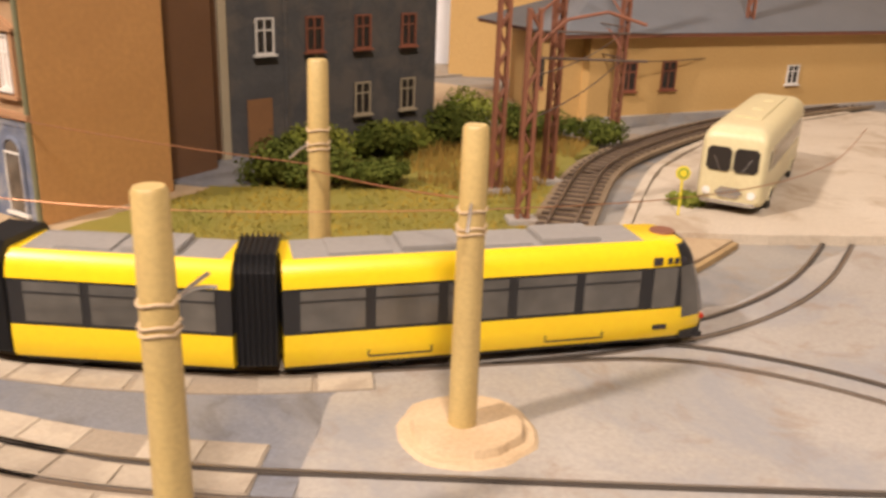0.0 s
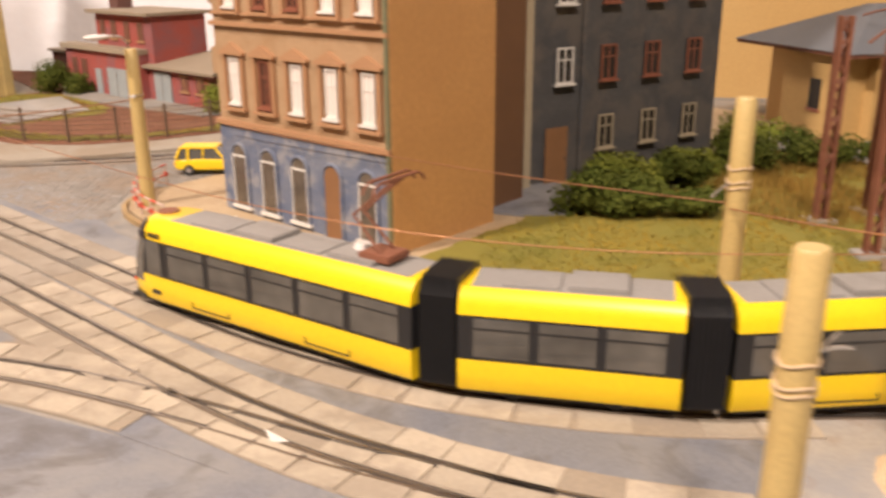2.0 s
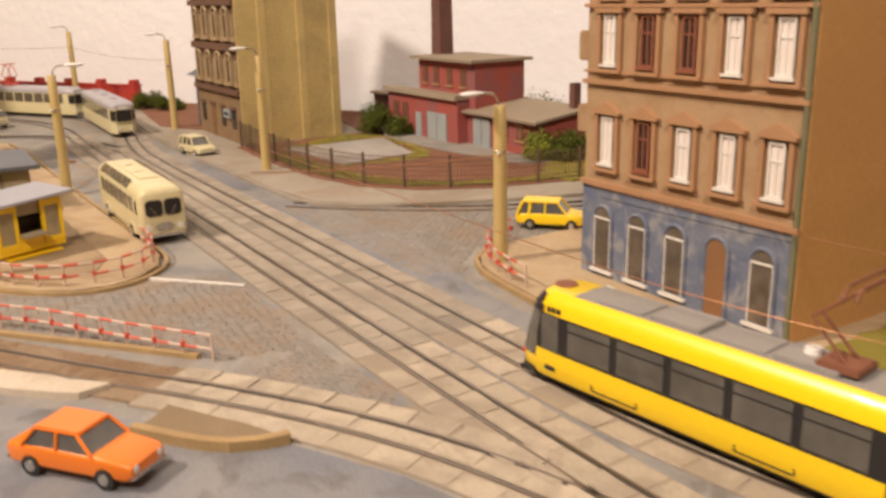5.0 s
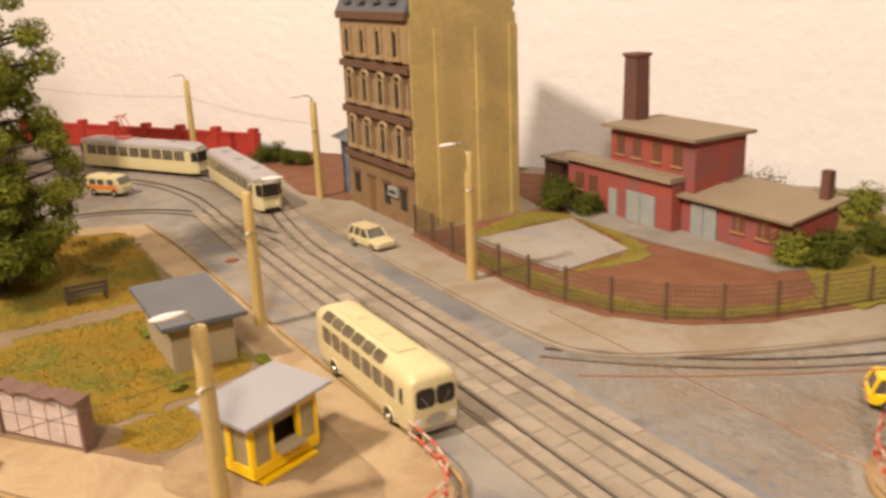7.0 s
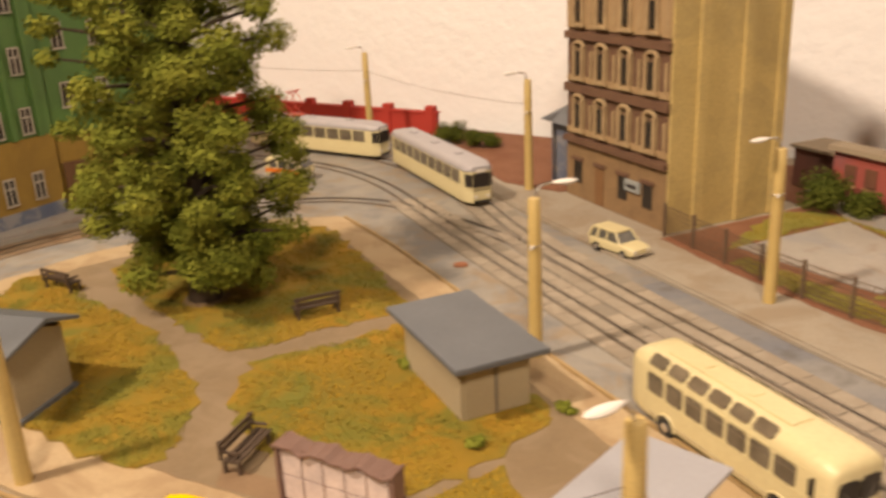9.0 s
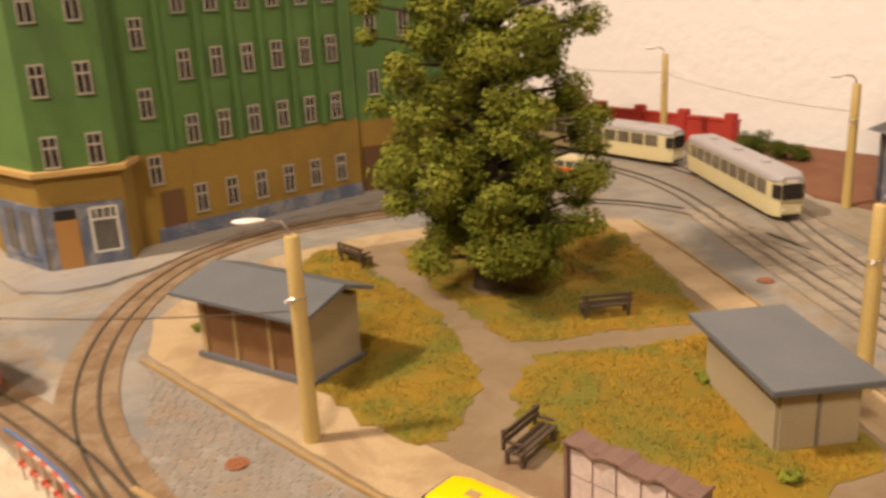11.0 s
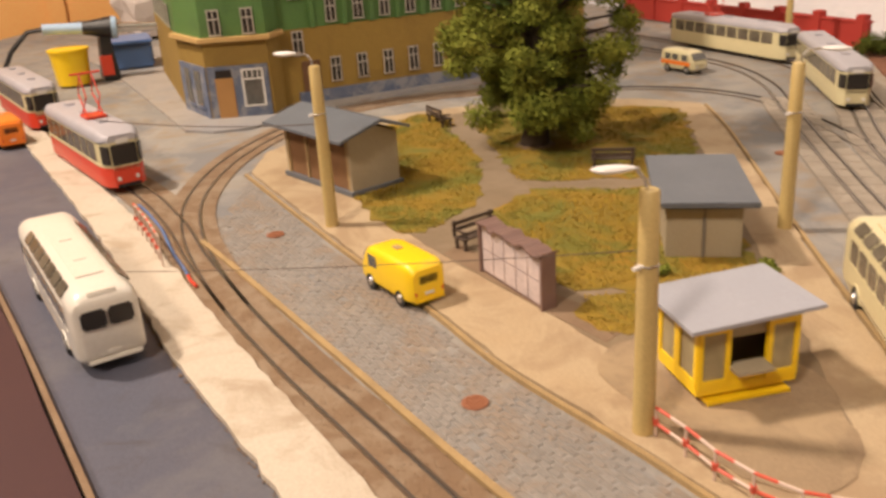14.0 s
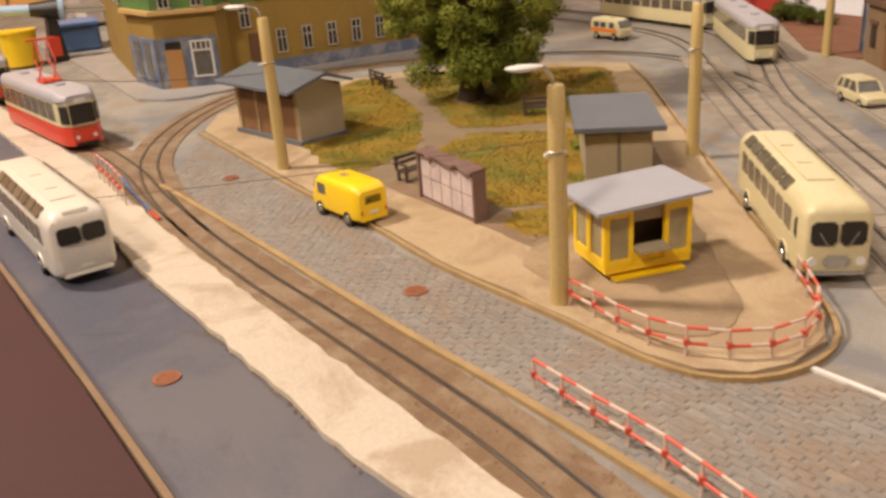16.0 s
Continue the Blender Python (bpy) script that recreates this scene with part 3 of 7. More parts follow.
sheet("road_1", [(-70, 6.2), (-34, 7.5), (-30, 6.2), (-26, 5.2), (-8, 5.6), (-1.5, 7.2), (2.6, 8.8), (7.9, 12.5), (8.0, 7.3), (10.4, 2.9), (12, -0.5), (8.4, -3), (0, -5.5), (-3, -4.2), (-9, -5.5), (-12, -3.2), (-9, -0.5), (-20, -0.2), (-30, 0.2), (-70, 0)], 0.03, M["blue"], "bluish grey road between the tram tracks", "road")
sheet("road_2", [(8.0, 7.3), (10.4, 2.9), (12.5, -1.5), (20, -12), (60, -12), (60, 60), (19, 34), (16, 22), (7.9, 12.5)], 0.045, M["slab"], "pale grey concrete road slab", "road")
# darker and more violet than road_5, which it continues
sheet("road_3", [(-120, -97), (-64, -47.6), (-48.6, -36.4), (-39.1, -28.1), (-32.6, -22.6), (-25.5, -17), (-26.5, -26.5), (-35.7, -34), (-48.3, -46), (-115, -110)], 0.03, M["roadviolet"], "dark slate violet road by the platform", "road")
sheet("road_5", [(-25.5, -17), (-22, -13.6), (-17, -9.4), (-12.4, -6.9), (-7, -5.1), (0, -3.6), (6, -1.9), (10, -3), (20, -12.5), (0, -22), (-13.5, -15.9), (-26.5, -26.5)], 0.024, M["blue"], "bluish grey road inside the track curve", "road")
sheet("pavement_1", [(-76.4, -43.9), (-61.4, -32.6), (-53.8, -26.4), (-47.9, -22.0), (-42.9, -17.3), (-41.0, -15.6), (-39.0, -13.9), (-37.8, -12.2), (-37.5, -10.5), (-38.1, -8.9), (-39.7, -7.3), (-42, -6.7), (-45.6, -6.8), (-64.8, -7.5), (-86.0, -8.0), (-96.0, -8.8), (-98.6, -14), (-99.3, -22), (-97.5, -30), (-93.5, -38), (-88, -42.5), (-82, -44.6)], 0.25, M["pave"], "beige sidewalk slab round the small park", "pavement")
sheet("pavement_2", [(-190, -20), (-150, -2), (-118, 8.2), (-100, 6.5), (-93.7, 5.8), (-75, 5.7), (-55.3, 5.9), (-49.5, 6.6), (-46.5, 9.0), (-43.6, 14), (-41.0, 20), (-38.2, 28), (-30, 50), (-20, 75), (-40, 68), (-125, 15)], 0.22, M["greypave"], "pale sidewalk along the factory yard", "pavement")
sheet("pavement_3", [(-31.9, 12.5), (-31.7, 10.3), (-30.6, 8.6), (-28.9, 7.6), (-26.5, 7.0), (-20, 6.5), (-12, 6.5), (-7.9, 6.9), (-5.3, 7.4), (-1.5, 8.4), (2.4, 10.2), (7.5, 14), (11, 18.5), (13, 23), (14, 30), (9, 30), (7, 22), (4, 16.5), (-0.7, 13.2), (-5.4, 11.5), (-10, 11.3), (-11, 60), (-28, 60), (-31.9, 30)], 0.24, M["pave"], "beige sidewalk in front of the brown tenement", "pavement")
sheet("pavement_4", [(-115, -92), (-64.6, -46.7), (-53.0, -37.6), (-44.2, -30.1), (-38.3, -24.9), (-32.7, -20.1), (-24.5, -13.2), (-24.2, -14.5), (-32.6, -23.5), (-35.4, -25.9), (-39.2, -29.2), (-44.4, -33.8), (-48.5, -37.5), (-56.9, -44.0), (-66, -51.5), (-117, -96)], 0.3, M["white_pave"], "long whitish platform strip beside the tram track", "pavement")
sheet("pavement_5", [(-90.2, -55.5), (-89.5, -52.5), (-90.3, -50), (-93.5, -46.8), (-99.5, -42.9), (-106, -36.5), (-108.5, -31), (-109.5, -22), (-125, -20), (-140, -60), (-150, -104), (-120, -78)], 0.25, M["slab"], "pale sidewalk round the green corner house", "pavement")
sheet("platform", [(-62, -125), (-60, -55.6), (-49.0, -45.3), (-42.9, -40.0), (-36.6, -34.3), (-28, -26.9), (-13.5, -17), (2, -14), (14, -22), (30, -60), (30, -125)], 0.55, M["platform"], "maroon painted board edge of the layout", "platform")
bm = B()
ribbon(bm, glide([(-60, -55.2), (-48.8, -44.9), (-42.9, -39.6), (-36.5, -33.9), (-28, -26.5)]), 0, 0.24, 0, 0.5)
structure("trim", bm, M["dirt"], "thin dark brown edge strip of the board", "trim")
sheet("pavement_6", [(-20.2, -13.3), (-18.8, -12.4), (-17.7, -11.6), (-16.8, -10.5), (-16.5, -9.1), (-18.5, -10), (-21.5, -11.8)], 0.2, M["path"], "small gravel traffic island", "pavement")
sheet("sand_strip", [(-13.4, -16.3), (-10.7, -14.3), (-8.1, -12.6), (0, -9.5), (6, -12), (2, -14), (-12, -17.2)], 0.5, M["pave"], "sandy strip behind a wooden kerb", "ground")
for pts, w, zt in (([(-13.5, -15.9), (-10.7, -14.1), (-8.1, -12.4), (-2, -9.4)], 0.4, 0.6), ([(-20.2, -13.4), (-18.6, -12.3), (-17.6, -11.5), (-16.8, -10.4), (-16.5, -9.0)], 0.35, 0.42),
                   ([(-62.3, -41.8), (-56.8, -36.8), (-48.2, -29.2), (-41.6, -23.4), (-37.6, -19.7), (-35.6, -17.9), (-32, -14.8), (-25, -8.9)], 0.3, 0.22),
                   ([(-76, -44.2), (-61.4, -33.0), (-53.8, -26.7), (-47.9, -22.3), (-42.9, -17.6), (-41.0, -15.9), (-38.8, -14.0), (-37.5, -12.3), (-37.2, -10.5), (-37.8, -8.7), (-39.5, -7.0), (-42, -6.4), (-45.6, -6.5), (-64.8, -7.2), (-86.0, -7.7), (-96.2, -8.5)], 0.2, 0.235),
                   ([(-118, 7.9), (-100, 6.2), (-93.7, 5.5), (-75, 5.4), (-55.3, 5.6), (-49.3, 6.3), (-46.2, 8.8), (-43.3, 13.9), (-40.7, 20), (-37.9, 28), (-30, 50)], 0.25, 0.26),
                   ([(-31.8, 11.4), (-31.5, 10), (-30.4, 8.3), (-28.8, 7.3), (-26.5, 6.7), (-20, 6.2), (-12, 6.2), (-7.9, 6.6), (-5.3, 7.1), (-1.5, 8.1), (2.6, 9.9), (7.8, 13.8), (11.3, 18.5), (13.3, 23), (14.3, 30)], 0.25, 0.28)):
    bm = B()
    ribbon(bm, glide(pts), 0, w, -0.2, zt)
    grey = pts[0][0] == -118
    structure("trim", bm, M["greypave" if grey else "kerb"], "low grey stone kerb along the yard" if grey else "narrow wooden kerb along the street edge", "kerb")

# yards and lawns
yard = [(-76.5, 10.4), (-68, 9.9), (-58, 10.2), (-52, 11.6), (-48.0, 14.5), (-45.2, 19), (-43.6, 25), (-40, 40), (-60, 48), (-82, 38), (-96, 29), (-76.8, 25)]
sheet("ground_1", yard, 0.3, M["redearth"], "reddish earth of the fenced factory yard", "ground")
sheet("ground_2", [(-71.8, 13.6), (-71.9, 24.6), (-61.7, 22.4), (-60.6, 14.8)], 0.40, M["slab"], "grey concrete slabs in the yard", "ground")
sheet("ground_3", [(-80, 28.8), (-72, 25.0), (-62, 25.3), (-51, 27.2), (-50, 30), (-80, 31)], 0.42, M["road"], "grey forecourt before the factory", "ground")
sheet("ground_4", [(-150, -6), (-120, 11), (-98, 8.4), (-92, 11), (-92, 34), (-125, 15)], 0.35, M["redearth"], "brown bank beside the red wall", "ground")
sheet("ground_5", [(-94.3, -30.5), (-86, -40), (-80, -42), (-69, -33.5), (-60, -26.8), (-52.5, -20.3), (-47, -16), (-43.6, -12.3), (-44.2, -9.6), (-64, -10), (-94, -10.9), (-96.5, -20)], 0.29, M["path"], "trodden brown gravel paths of the park", "ground")
sheet("ground_7", [(p.x + 0.25 * noise.noise((p.x, p.y, 2.0)), p.y + 0.25 * noise.noise((p.x, p.y, 5.0))) for p in glide([(-44.4, -16.4), (-47.6, -18.4), (-50.2, -17.2), (-50.4, -13.6), (-48.6, -10.4), (-45.4, -9.6), (-42.0, -9.8), (-40.2, -11.4), (-40.6, -13.4), (-42.2, -15.0), (-44.4, -16.4)], 0.5)[:-1]], 0.297, M["trodden"], "trodden brown earth round the kiosk", "ground")
sheet("ground_6", [(-60, -26.6), (-53.2, -20.9), (-50, -18), (-51.6, -16.8), (-56, -21.5), (-61.5, -26)], 0.31, M["dirt"], "bare earth beside the sidewalk", "ground")


def grass_field(name, poly, z, material, blade_material, label, density=40, height=0.2):
    """An uneven mat of fibres over a polygon."""
    xs, ys = [p[0] for p in poly], [p[1] for p in poly]

    def inside(x, y):
        odd = False
        for (x0, y0), (x1, y1) in zip(poly, poly[1:] + poly[:1]):
            if (y0 > y) != (y1 > y) and x < (x1 - x0) * (y - y0) / (y1 - y0) + x0:
                odd = not odd
        return odd

    rim = glide([*poly, poly[0]], 0.8)
    base = B()
    prism(base, [(p.x + rng.uniform(-0.45, 0.45), p.y + rng.uniform(-0.45, 0.45)) for p in rim[:-1]], z - 0.3, z)
    ob = tagged(part(name, base, material, None, label), label, "grass", kind="stuff")
    verts, faces = [], []
    area = (max(xs) - min(xs)) * (max(ys) - min(ys))
    for _ in range(int(area * density)):
        x, y = rng.uniform(min(xs), max(xs)), rng.uniform(min(ys), max(ys))
        if not inside(x, y) or noise.noise((x * 0.35, y * 0.35, 3)) < -0.35:
            continue
        a, hgt, w = rng.uniform(0, math.tau), height * rng.uniform(0.4, 1.0), 0.045
        c, s = math.cos(a) * w, math.sin(a) * w
        lx, ly = rng.uniform(-0.25, 0.25), rng.uniform(-0.25, 0.25)
        n = len(verts)
        verts += [(x - c, y - s, z - 0.02), (x + c, y + s, z - 0.02), (x + lx, y + ly, z + hgt)]
        faces.append((n, n + 1, n + 2))
    me = bpy.data.meshes.new("fibres")
    me.from_pydata([tuple(v * U for v in p) for p in verts], [], faces)
    me.materials.append(blade_material)
    fib = new("fibres", me)
    fib.parent = ob
    return ob


grass_field("grass", [(-94, -34), (-94, -32.4), (-91.3, -30.8), (-86.9, -30.2), (-83.1, -28.3), (-78.3, -26.8), (-73.8, -26.2), (-70.7, -25.9), (-67.1, -26.5), (-64.2, -27.6), (-62.9, -29.4), (-65.0, -31.2), (-68.3, -33.2), (-71, -35), (-78, -40.4), (-81, -41.2), (-86.5, -39)], 0.33, M["grass"], M["blade"], "olive yellow static grass beside the shelter")
grass_field("grass", [(-61.6, -24.2), (-65.2, -24.7), (-69.3, -23.5), (-71.4, -22), (-71.3, -17), (-71.6, -12.2), (-66, -10.6), (-58, -10.8), (-56.6, -14), (-55.2, -19.5), (-58.5, -21.8)], 0.33, M["grass"], M["blade"], "ochre static grass in the middle of the park")
grass_field("grass", [(-54.6, -19.0), (-55.2, -15.2), (-52.0, -15.6), (-50.6, -17.6), (-52.2, -19)], 0.33, M["grass"], M["blade"], "small ochre grass patch beside the kiosk")
grass_field("grass", [(-74.0, -11.6), (-73.8, -15.7), (-73.2, -19.4), (-72.9, -21.6), (-73.6, -23.7), (-78.1, -24.9), (-82.9, -26.4), (-90, -28), (-94, -27), (-95.4, -20), (-94, -11.6), (-84, -10.9)], 0.33, M["grass"], M["blade"], "olive grass under the large tree")
grass_field("grass", [(-10.5, 11.6), (-5.4, 11.6), (-0.7, 13.4), (3.6, 16.7), (6.5, 22), (6.5, 30), (3, 34), (0, 42), (-8, 44), (-11.5, 34), (-13.5, 26.5), (-9.5, 22.5), (-11, 20.5)], 0.32, M["lawn"], M["blade"], "yellow green static grass lawn behind the sidewalk", 30)
grass_field("weeds", [(-3.5, 28.5), (1.5, 27.5), (3.2, 31), (1.6, 38), (0.5, 44), (-6, 46), (-8, 40), (-6, 32)], 0.34, M["lawn"], M["weed"], "dry brownish weeds on the bank before the hall", 26, 0.9)
grass_field("grass", [(-52, 31.5), (-44.5, 25), (-41, 36), (-44, 46), (-58, 47), (-60, 42)], 0.4, M["lawn"], M["blade"], "yellow grass behind the factory", 12)
grass_field("grass", [(-70, 11.2), (-64, 10.9), (-58, 11.2), (-52.5, 12.6), (-48.6, 15.4), (-46, 19.6), (-44.6, 25), (-46, 25), (-47.6, 19.8), (-50, 16.6), (-53.4, 14.4), (-58.5, 13.2), (-64, 13.0), (-70, 12.8)], 0.34, M["lawn"], M["blade"], "thin grass growing along the yard fence", 25)
grass_field("grass", [(-76.8, 22.5), (-72.4, 13.4), (-71.8, 13.4), (-72.0, 24.4), (-61.6, 22.2), (-60.4, 14.6), (-59.8, 14.9), (-60.4, 23.4), (-72.4, 25.6)], 0.34, M["lawn"], M["blade"], "grass tufts in the joints round the concrete slabs", 25)
sheet("ground_7", [(-13.2, 19.9), (-11.2, 20.6), (-9.2, 22.6), (-12.6, 27.5), (-16, 27.5), (-16, 20)], 0.36, M["blue"], "grey paved yard passage between two houses", "ground")

# ---- tracks ----
T1 = [(-150, -22), (-138, -12), (-127, -4.5), (-116, 1.6), (-105, 3.6), (-95, 3.8), (-85, 2.4), (-75, 1.7), (-45, 1.7), (-24, 1.75), (-16, 1.8), (-10, 2.1), (-4.2, 3.1), (0, 4.6), (3.5, 6.5), (6.5, 8.8), (10.5, 12.4), (14.2, 16.7), (16.6, 21), (18, 27), (18, 36)]
T2 = [(-135, -18), (-124, -9), (-114, -3.5), (-104, -1.6), (-92, -1.9), (-70, -2.2), (-40, -2.2), (-12, -2.1), (-4, -1.7), (1, -0.7), (5, 0.5), (8.5, 2.2), (12, 4.3), (18.2, 8.1), (26, 13), (40, 22)]
T3 = [(-105, -18), (-105.3, -27), (-102.5, -36), (-97, -42.6), (-91, -45.6), (-84, -47.0), (-77, -47.0), (-70, -45.7), (-64, -43.2), (-58.4, -39.8), (-53.2, -36.0), (-47.5, -31.2), (-42.8, -26.9), (-37.2, -21.9), (-32.8, -18.2), (-26.7, -13.8), (-22.2, -10.4), (-17.5, -7.3), (-12.8, -4.9), (-7, -3.0), (-1, -1.5), (5, 0.5)]
T4 = [(-130, -106), (-105, -84), (-88, -67.5), (-74, -52.4), (-66, -45.4), (-60, -41.2), (-53.2, -36.0)]
T5 = [(-105, -18), (-103.5, -10), (-99, -4.2), (-92, -1.2), (-84, 0.6), (-75, 1.7)]
T6 = [(-50, 5), (-46.5, 8.2), (-42, 13.5), (-38.5, 19.5), (-36, 26), (-31, 40)]
T7 = [(10.5, 12.4), (14.5, 15.8), (18, 17.2), (23, 17.4), (32, 16), (50, 12)]
T8 = [(7.4, 24), (5.6, 30), (3.6, 38), (3.6, 46), (5.2, 56), (9, 68), (14, 80)]
GA = 1.3
for name, pts, lab in (("tram_track", T1, "far tram track"), ("tram_track", T2, "near tram track"), ("tram_track", T3, "curved tram track round the park"), ("tram_track", T4, "tram track under the red trams"),
                       ("tram_track", T5, "connecting tram curve"), ("tram_track", T6, "side street tram track"), ("tram_track", T7, "branching tram track")):
    line = glide(pts, 1.0)
    tr = thing(name, 0, 0, 0, 0, "worn grooved steel rails of the " + lab, "track", "tram tracks", "structure")
    for side in (-1, 1):
        bm = B()
        ribbon(bm, line, side * GA / 2, 0.11, -0.1, 0.13)
        part("rail", bm, M["rail"], tr)
        bm = B()
        ribbon(bm, line, side * (GA / 2 - 0.11), 0.09, -0.1, 0.105)
        part("groove", bm, M["groove"], tr)
for pts, w in ((T3[1:17], 3.2), (T4, 3.2)):
    bm = B()
    ribbon(bm, glide(pts), 0, w, -0.1, 0.085 if pts is not T4 else 0.091)
    structure("track_bed", bm, M["bed"], "brown earth bed of the tram track", "track bed")
# sleepered track in the back
line = glide(T8, 0.9)
tr = thing("railway_track", 0, 0, 0, 0, "weathered sleepered track curving past the yellow building", "track", "", "structure")
bm = B()
ribbon(bm, line, 0, 3.0, 0.2, 0.45)
part("ballast", bm, M["path"], tr)
sleeper = None
for p, n in zip(line, normals(line)):
    bm = B()
    a = math.degrees(math.atan2(n.y, n.x))
    box(bm, p.x, p.y, 0.42, 2.4, 0.32, 0.12, a)
    part("sleeper", bm, M["bench"], tr)
for side in (-1, 1):
    bm = B()
    ribbon(bm, line, side * 0.65, 0.12, 0.5, 0.68)
    part("rail", bm, M["rail"], tr)
bm = B()
ribbon(bm, glide([(9.5, 27), (8, 33), (6.6, 40), (6.6, 48), (8, 57), (13, 70)]), 0, 0.5, 0, 0.6)
structure("trim", bm, M["white_pave"], "white stone kerb beside the railway curve", "kerb")
sheet("road_4", [(9.8, 27), (8.3, 33), (6.9, 40), (6.9, 48), (8.3, 57), (14, 72), (40, 75), (36, 40), (20, 34), (14.5, 30)], 0.5, M["white_pave"], "pale lane beside the railway curve", "road")

# ---- houses ----
def window(parent, x, z, w, hgt, frame_mat, pane_mat, bars=True, y=0.0, sill=True, depth=0.14):
    """A framed window on a facade that faces -y of its house."""
    win = part("window", box(B(), x, y - 0.02, z, w, 0.04, hgt), pane_mat, parent)
    bm = B()
    f = 0.1
    for dx in (-1, 1):
        box(bm, x + dx * (w / 2 - f / 2), y - depth / 2, z, f, depth, hgt)
    box(bm, x, y - depth / 2, z + hgt - f, w - 2 * f, depth, f)
    box(bm, x, y - depth / 2, z, w - 2 * f, depth, f)
    if bars:
        box(bm, x, y - 0.06, z + f, 0.08, 0.08, hgt - 2 * f)
        box(bm, x, y - 0.055, z + hgt * 0.64, w - 2 * f, 0.07, 0.08)
    part("frame", bm, frame_mat, win)
    if sill:
        part("sill", box(B(), x, y - 0.13, z - 0.13, w + 0.3, 0.26, 0.12), frame_mat, win)
    return win


def pediment(bm, x, z, w, y=0.0):
    vs = [(x - w / 2, z), (x + w / 2, z), (x + w / 2, z + 0.14), (x, z + 0.62), (x - w / 2, z + 0.14)]
    front = [bm.verts.new((px, y - 0.3, pz)) for px, pz in vs]
    back = [bm.verts.new((px, y, pz)) for px, pz in vs]
    bm.faces.new(front), bm.faces.new(back[::-1])
    for i in range(5):
        j = (i + 1) % 5
        bm.faces.new((front[j], front[i], back[i], back[j]))


def brown_tenement():
    """Five bays, blue ground floor, corner of the street."""
    hs = thing("tenement_house", -18.6, 11.6, 0.2, 0, "brown stuccoed corner tenement with blue shop front and red roof", "house")
    bm = B()
    box(bm, 0, 3.65, 4.9, 13.0, 7.3, 12.4)
    part("wall", bm, M["facade"], hs)
    part("ground_floor", box(B(), 0, 3.62, 0, 13.1, 7.4, 4.9), M["bluebase"], hs, "weathered blue painted ground floor")
    part("gable_wall", box(B(), 6.58, 3.65, 0.0, 0.12, 7.4, 17.4), M["gable"], hs, "plain ochre brown gable wall")
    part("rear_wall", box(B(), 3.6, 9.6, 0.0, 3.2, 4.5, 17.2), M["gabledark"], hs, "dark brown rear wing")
    part("vent", cyl(B(), (6.6, 6.2, 12.9), (6.75, 6.2, 12.9), 0.8, 0.8, 20), M["stucco"], hs, "round brown disc on the gable")
    for z, d, hh in ((4.85, 0.28, 0.22), (10.0, 0.25, 0.2), (10.55, 0.15, 0.12), (13.7, 0.22, 0.18), (17.0, 0.5, 0.4)):
        bm = B()
        box(bm, 0, -d / 2, z, 13.2, d, hh)
        box(bm, -6.5 - d / 2, 3.6, z, d, 7.3, hh)
        part("cornice", bm, M["stucco"], hs)
    part("drainpipe", cyl(B(), (6.45, -0.12, 0), (6.45, -0.12, 17.2), 0.13), M["pipe"], hs, "olive green drainpipe")
    pale = (True, False, True, True, True)
    for r, z in enumerate((6.05, 11.0, 14.4)):
        for k in range(5):
            x = -4.85 + 2.52 * k
            lit = pale[k] if r != 1 else k in (0, 3, 4)
            w = window(hs, x, z, 0.8, 2.35, M["wframe"] if lit else M["redframe"], M["curtain"] if lit else M["hole"])
            bm = B()
            for dx in (-1, 1):
                box(bm, x + dx * 0.72, -0.1, z - 0.3, 0.22, 0.2, 2.8)
            if r == 0:
                pediment(bm, x, z + 2.5, 1.95)
            else:
                box(bm, x, -0.15, z + 2.45, 1.9, 0.3, 0.22)
            box(bm, x, -0.16, z - 0.4, 1.8, 0.32, 0.16)
            part("surround", bm, M["stucco"], w)
    for k in range(5):
        x = -4.9 + 2.48 * k
        isdoor = k == 3
        bm = B()
        n = 10
        w, z0, z1 = (1.3, 0.05, 3.15) if isdoor else (1.3, 0.45, 3.2)
        ring = [(x - w / 2, z0), (x + w / 2, z0)] + [(x + w / 2 * math.cos(i * math.pi / n), z1 + w / 2 * math.sin(i * math.pi / n)) for i in range(n + 1)]
        f = [bm.verts.new((px, -0.15, pz)) for px, pz in ring]
        b = [bm.verts.new((px, 0.05, pz)) for px, pz in ring]
        bm.faces.new(f[::-1])
        for i in range(len(f)):
            j = (i + 1) % len(f)
            bm.faces.new((f[i], f[j], b[j], b[i]))
        ap = part("door" if isdoor else "shop_window", bm, M["door"] if isdoor else M["shopglass"], hs, "arched brown wooden door" if isdoor else "arched dark shop window")
        bm = B()
        arch = [(x - w / 2, 0, z0)] + [(x - w / 2 * math.cos(i * math.pi / n), 0, z1 + w / 2 * math.sin(i * math.pi / n)) for i in range(n + 1)] + [(x + w / 2, 0, z0)]
        tube(bm, [(p[0], -0.14, p[2]) for p in arch], 0.10, 6)
        part("arch_frame", bm, M["bluebase"], ap)
        if not isdoor:
            bm = B()
            box(bm, x, -0.17, z1 - 0.05, w, 0.08, 0.09)
            box(bm, x - w / 2 + 0.06, -0.17, z0, 0.09, 0.08, z1 - z0)
            box(bm, x + w / 2 - 0.06, -0.17, z0, 0.09, 0.08, z1 - z0)
            box(bm, x, -0.14, z0 - 0.18, w + 0.3, 0.28, 0.16)
            part("glazing_bar", bm, M["wframe"], ap)
    bm = B()
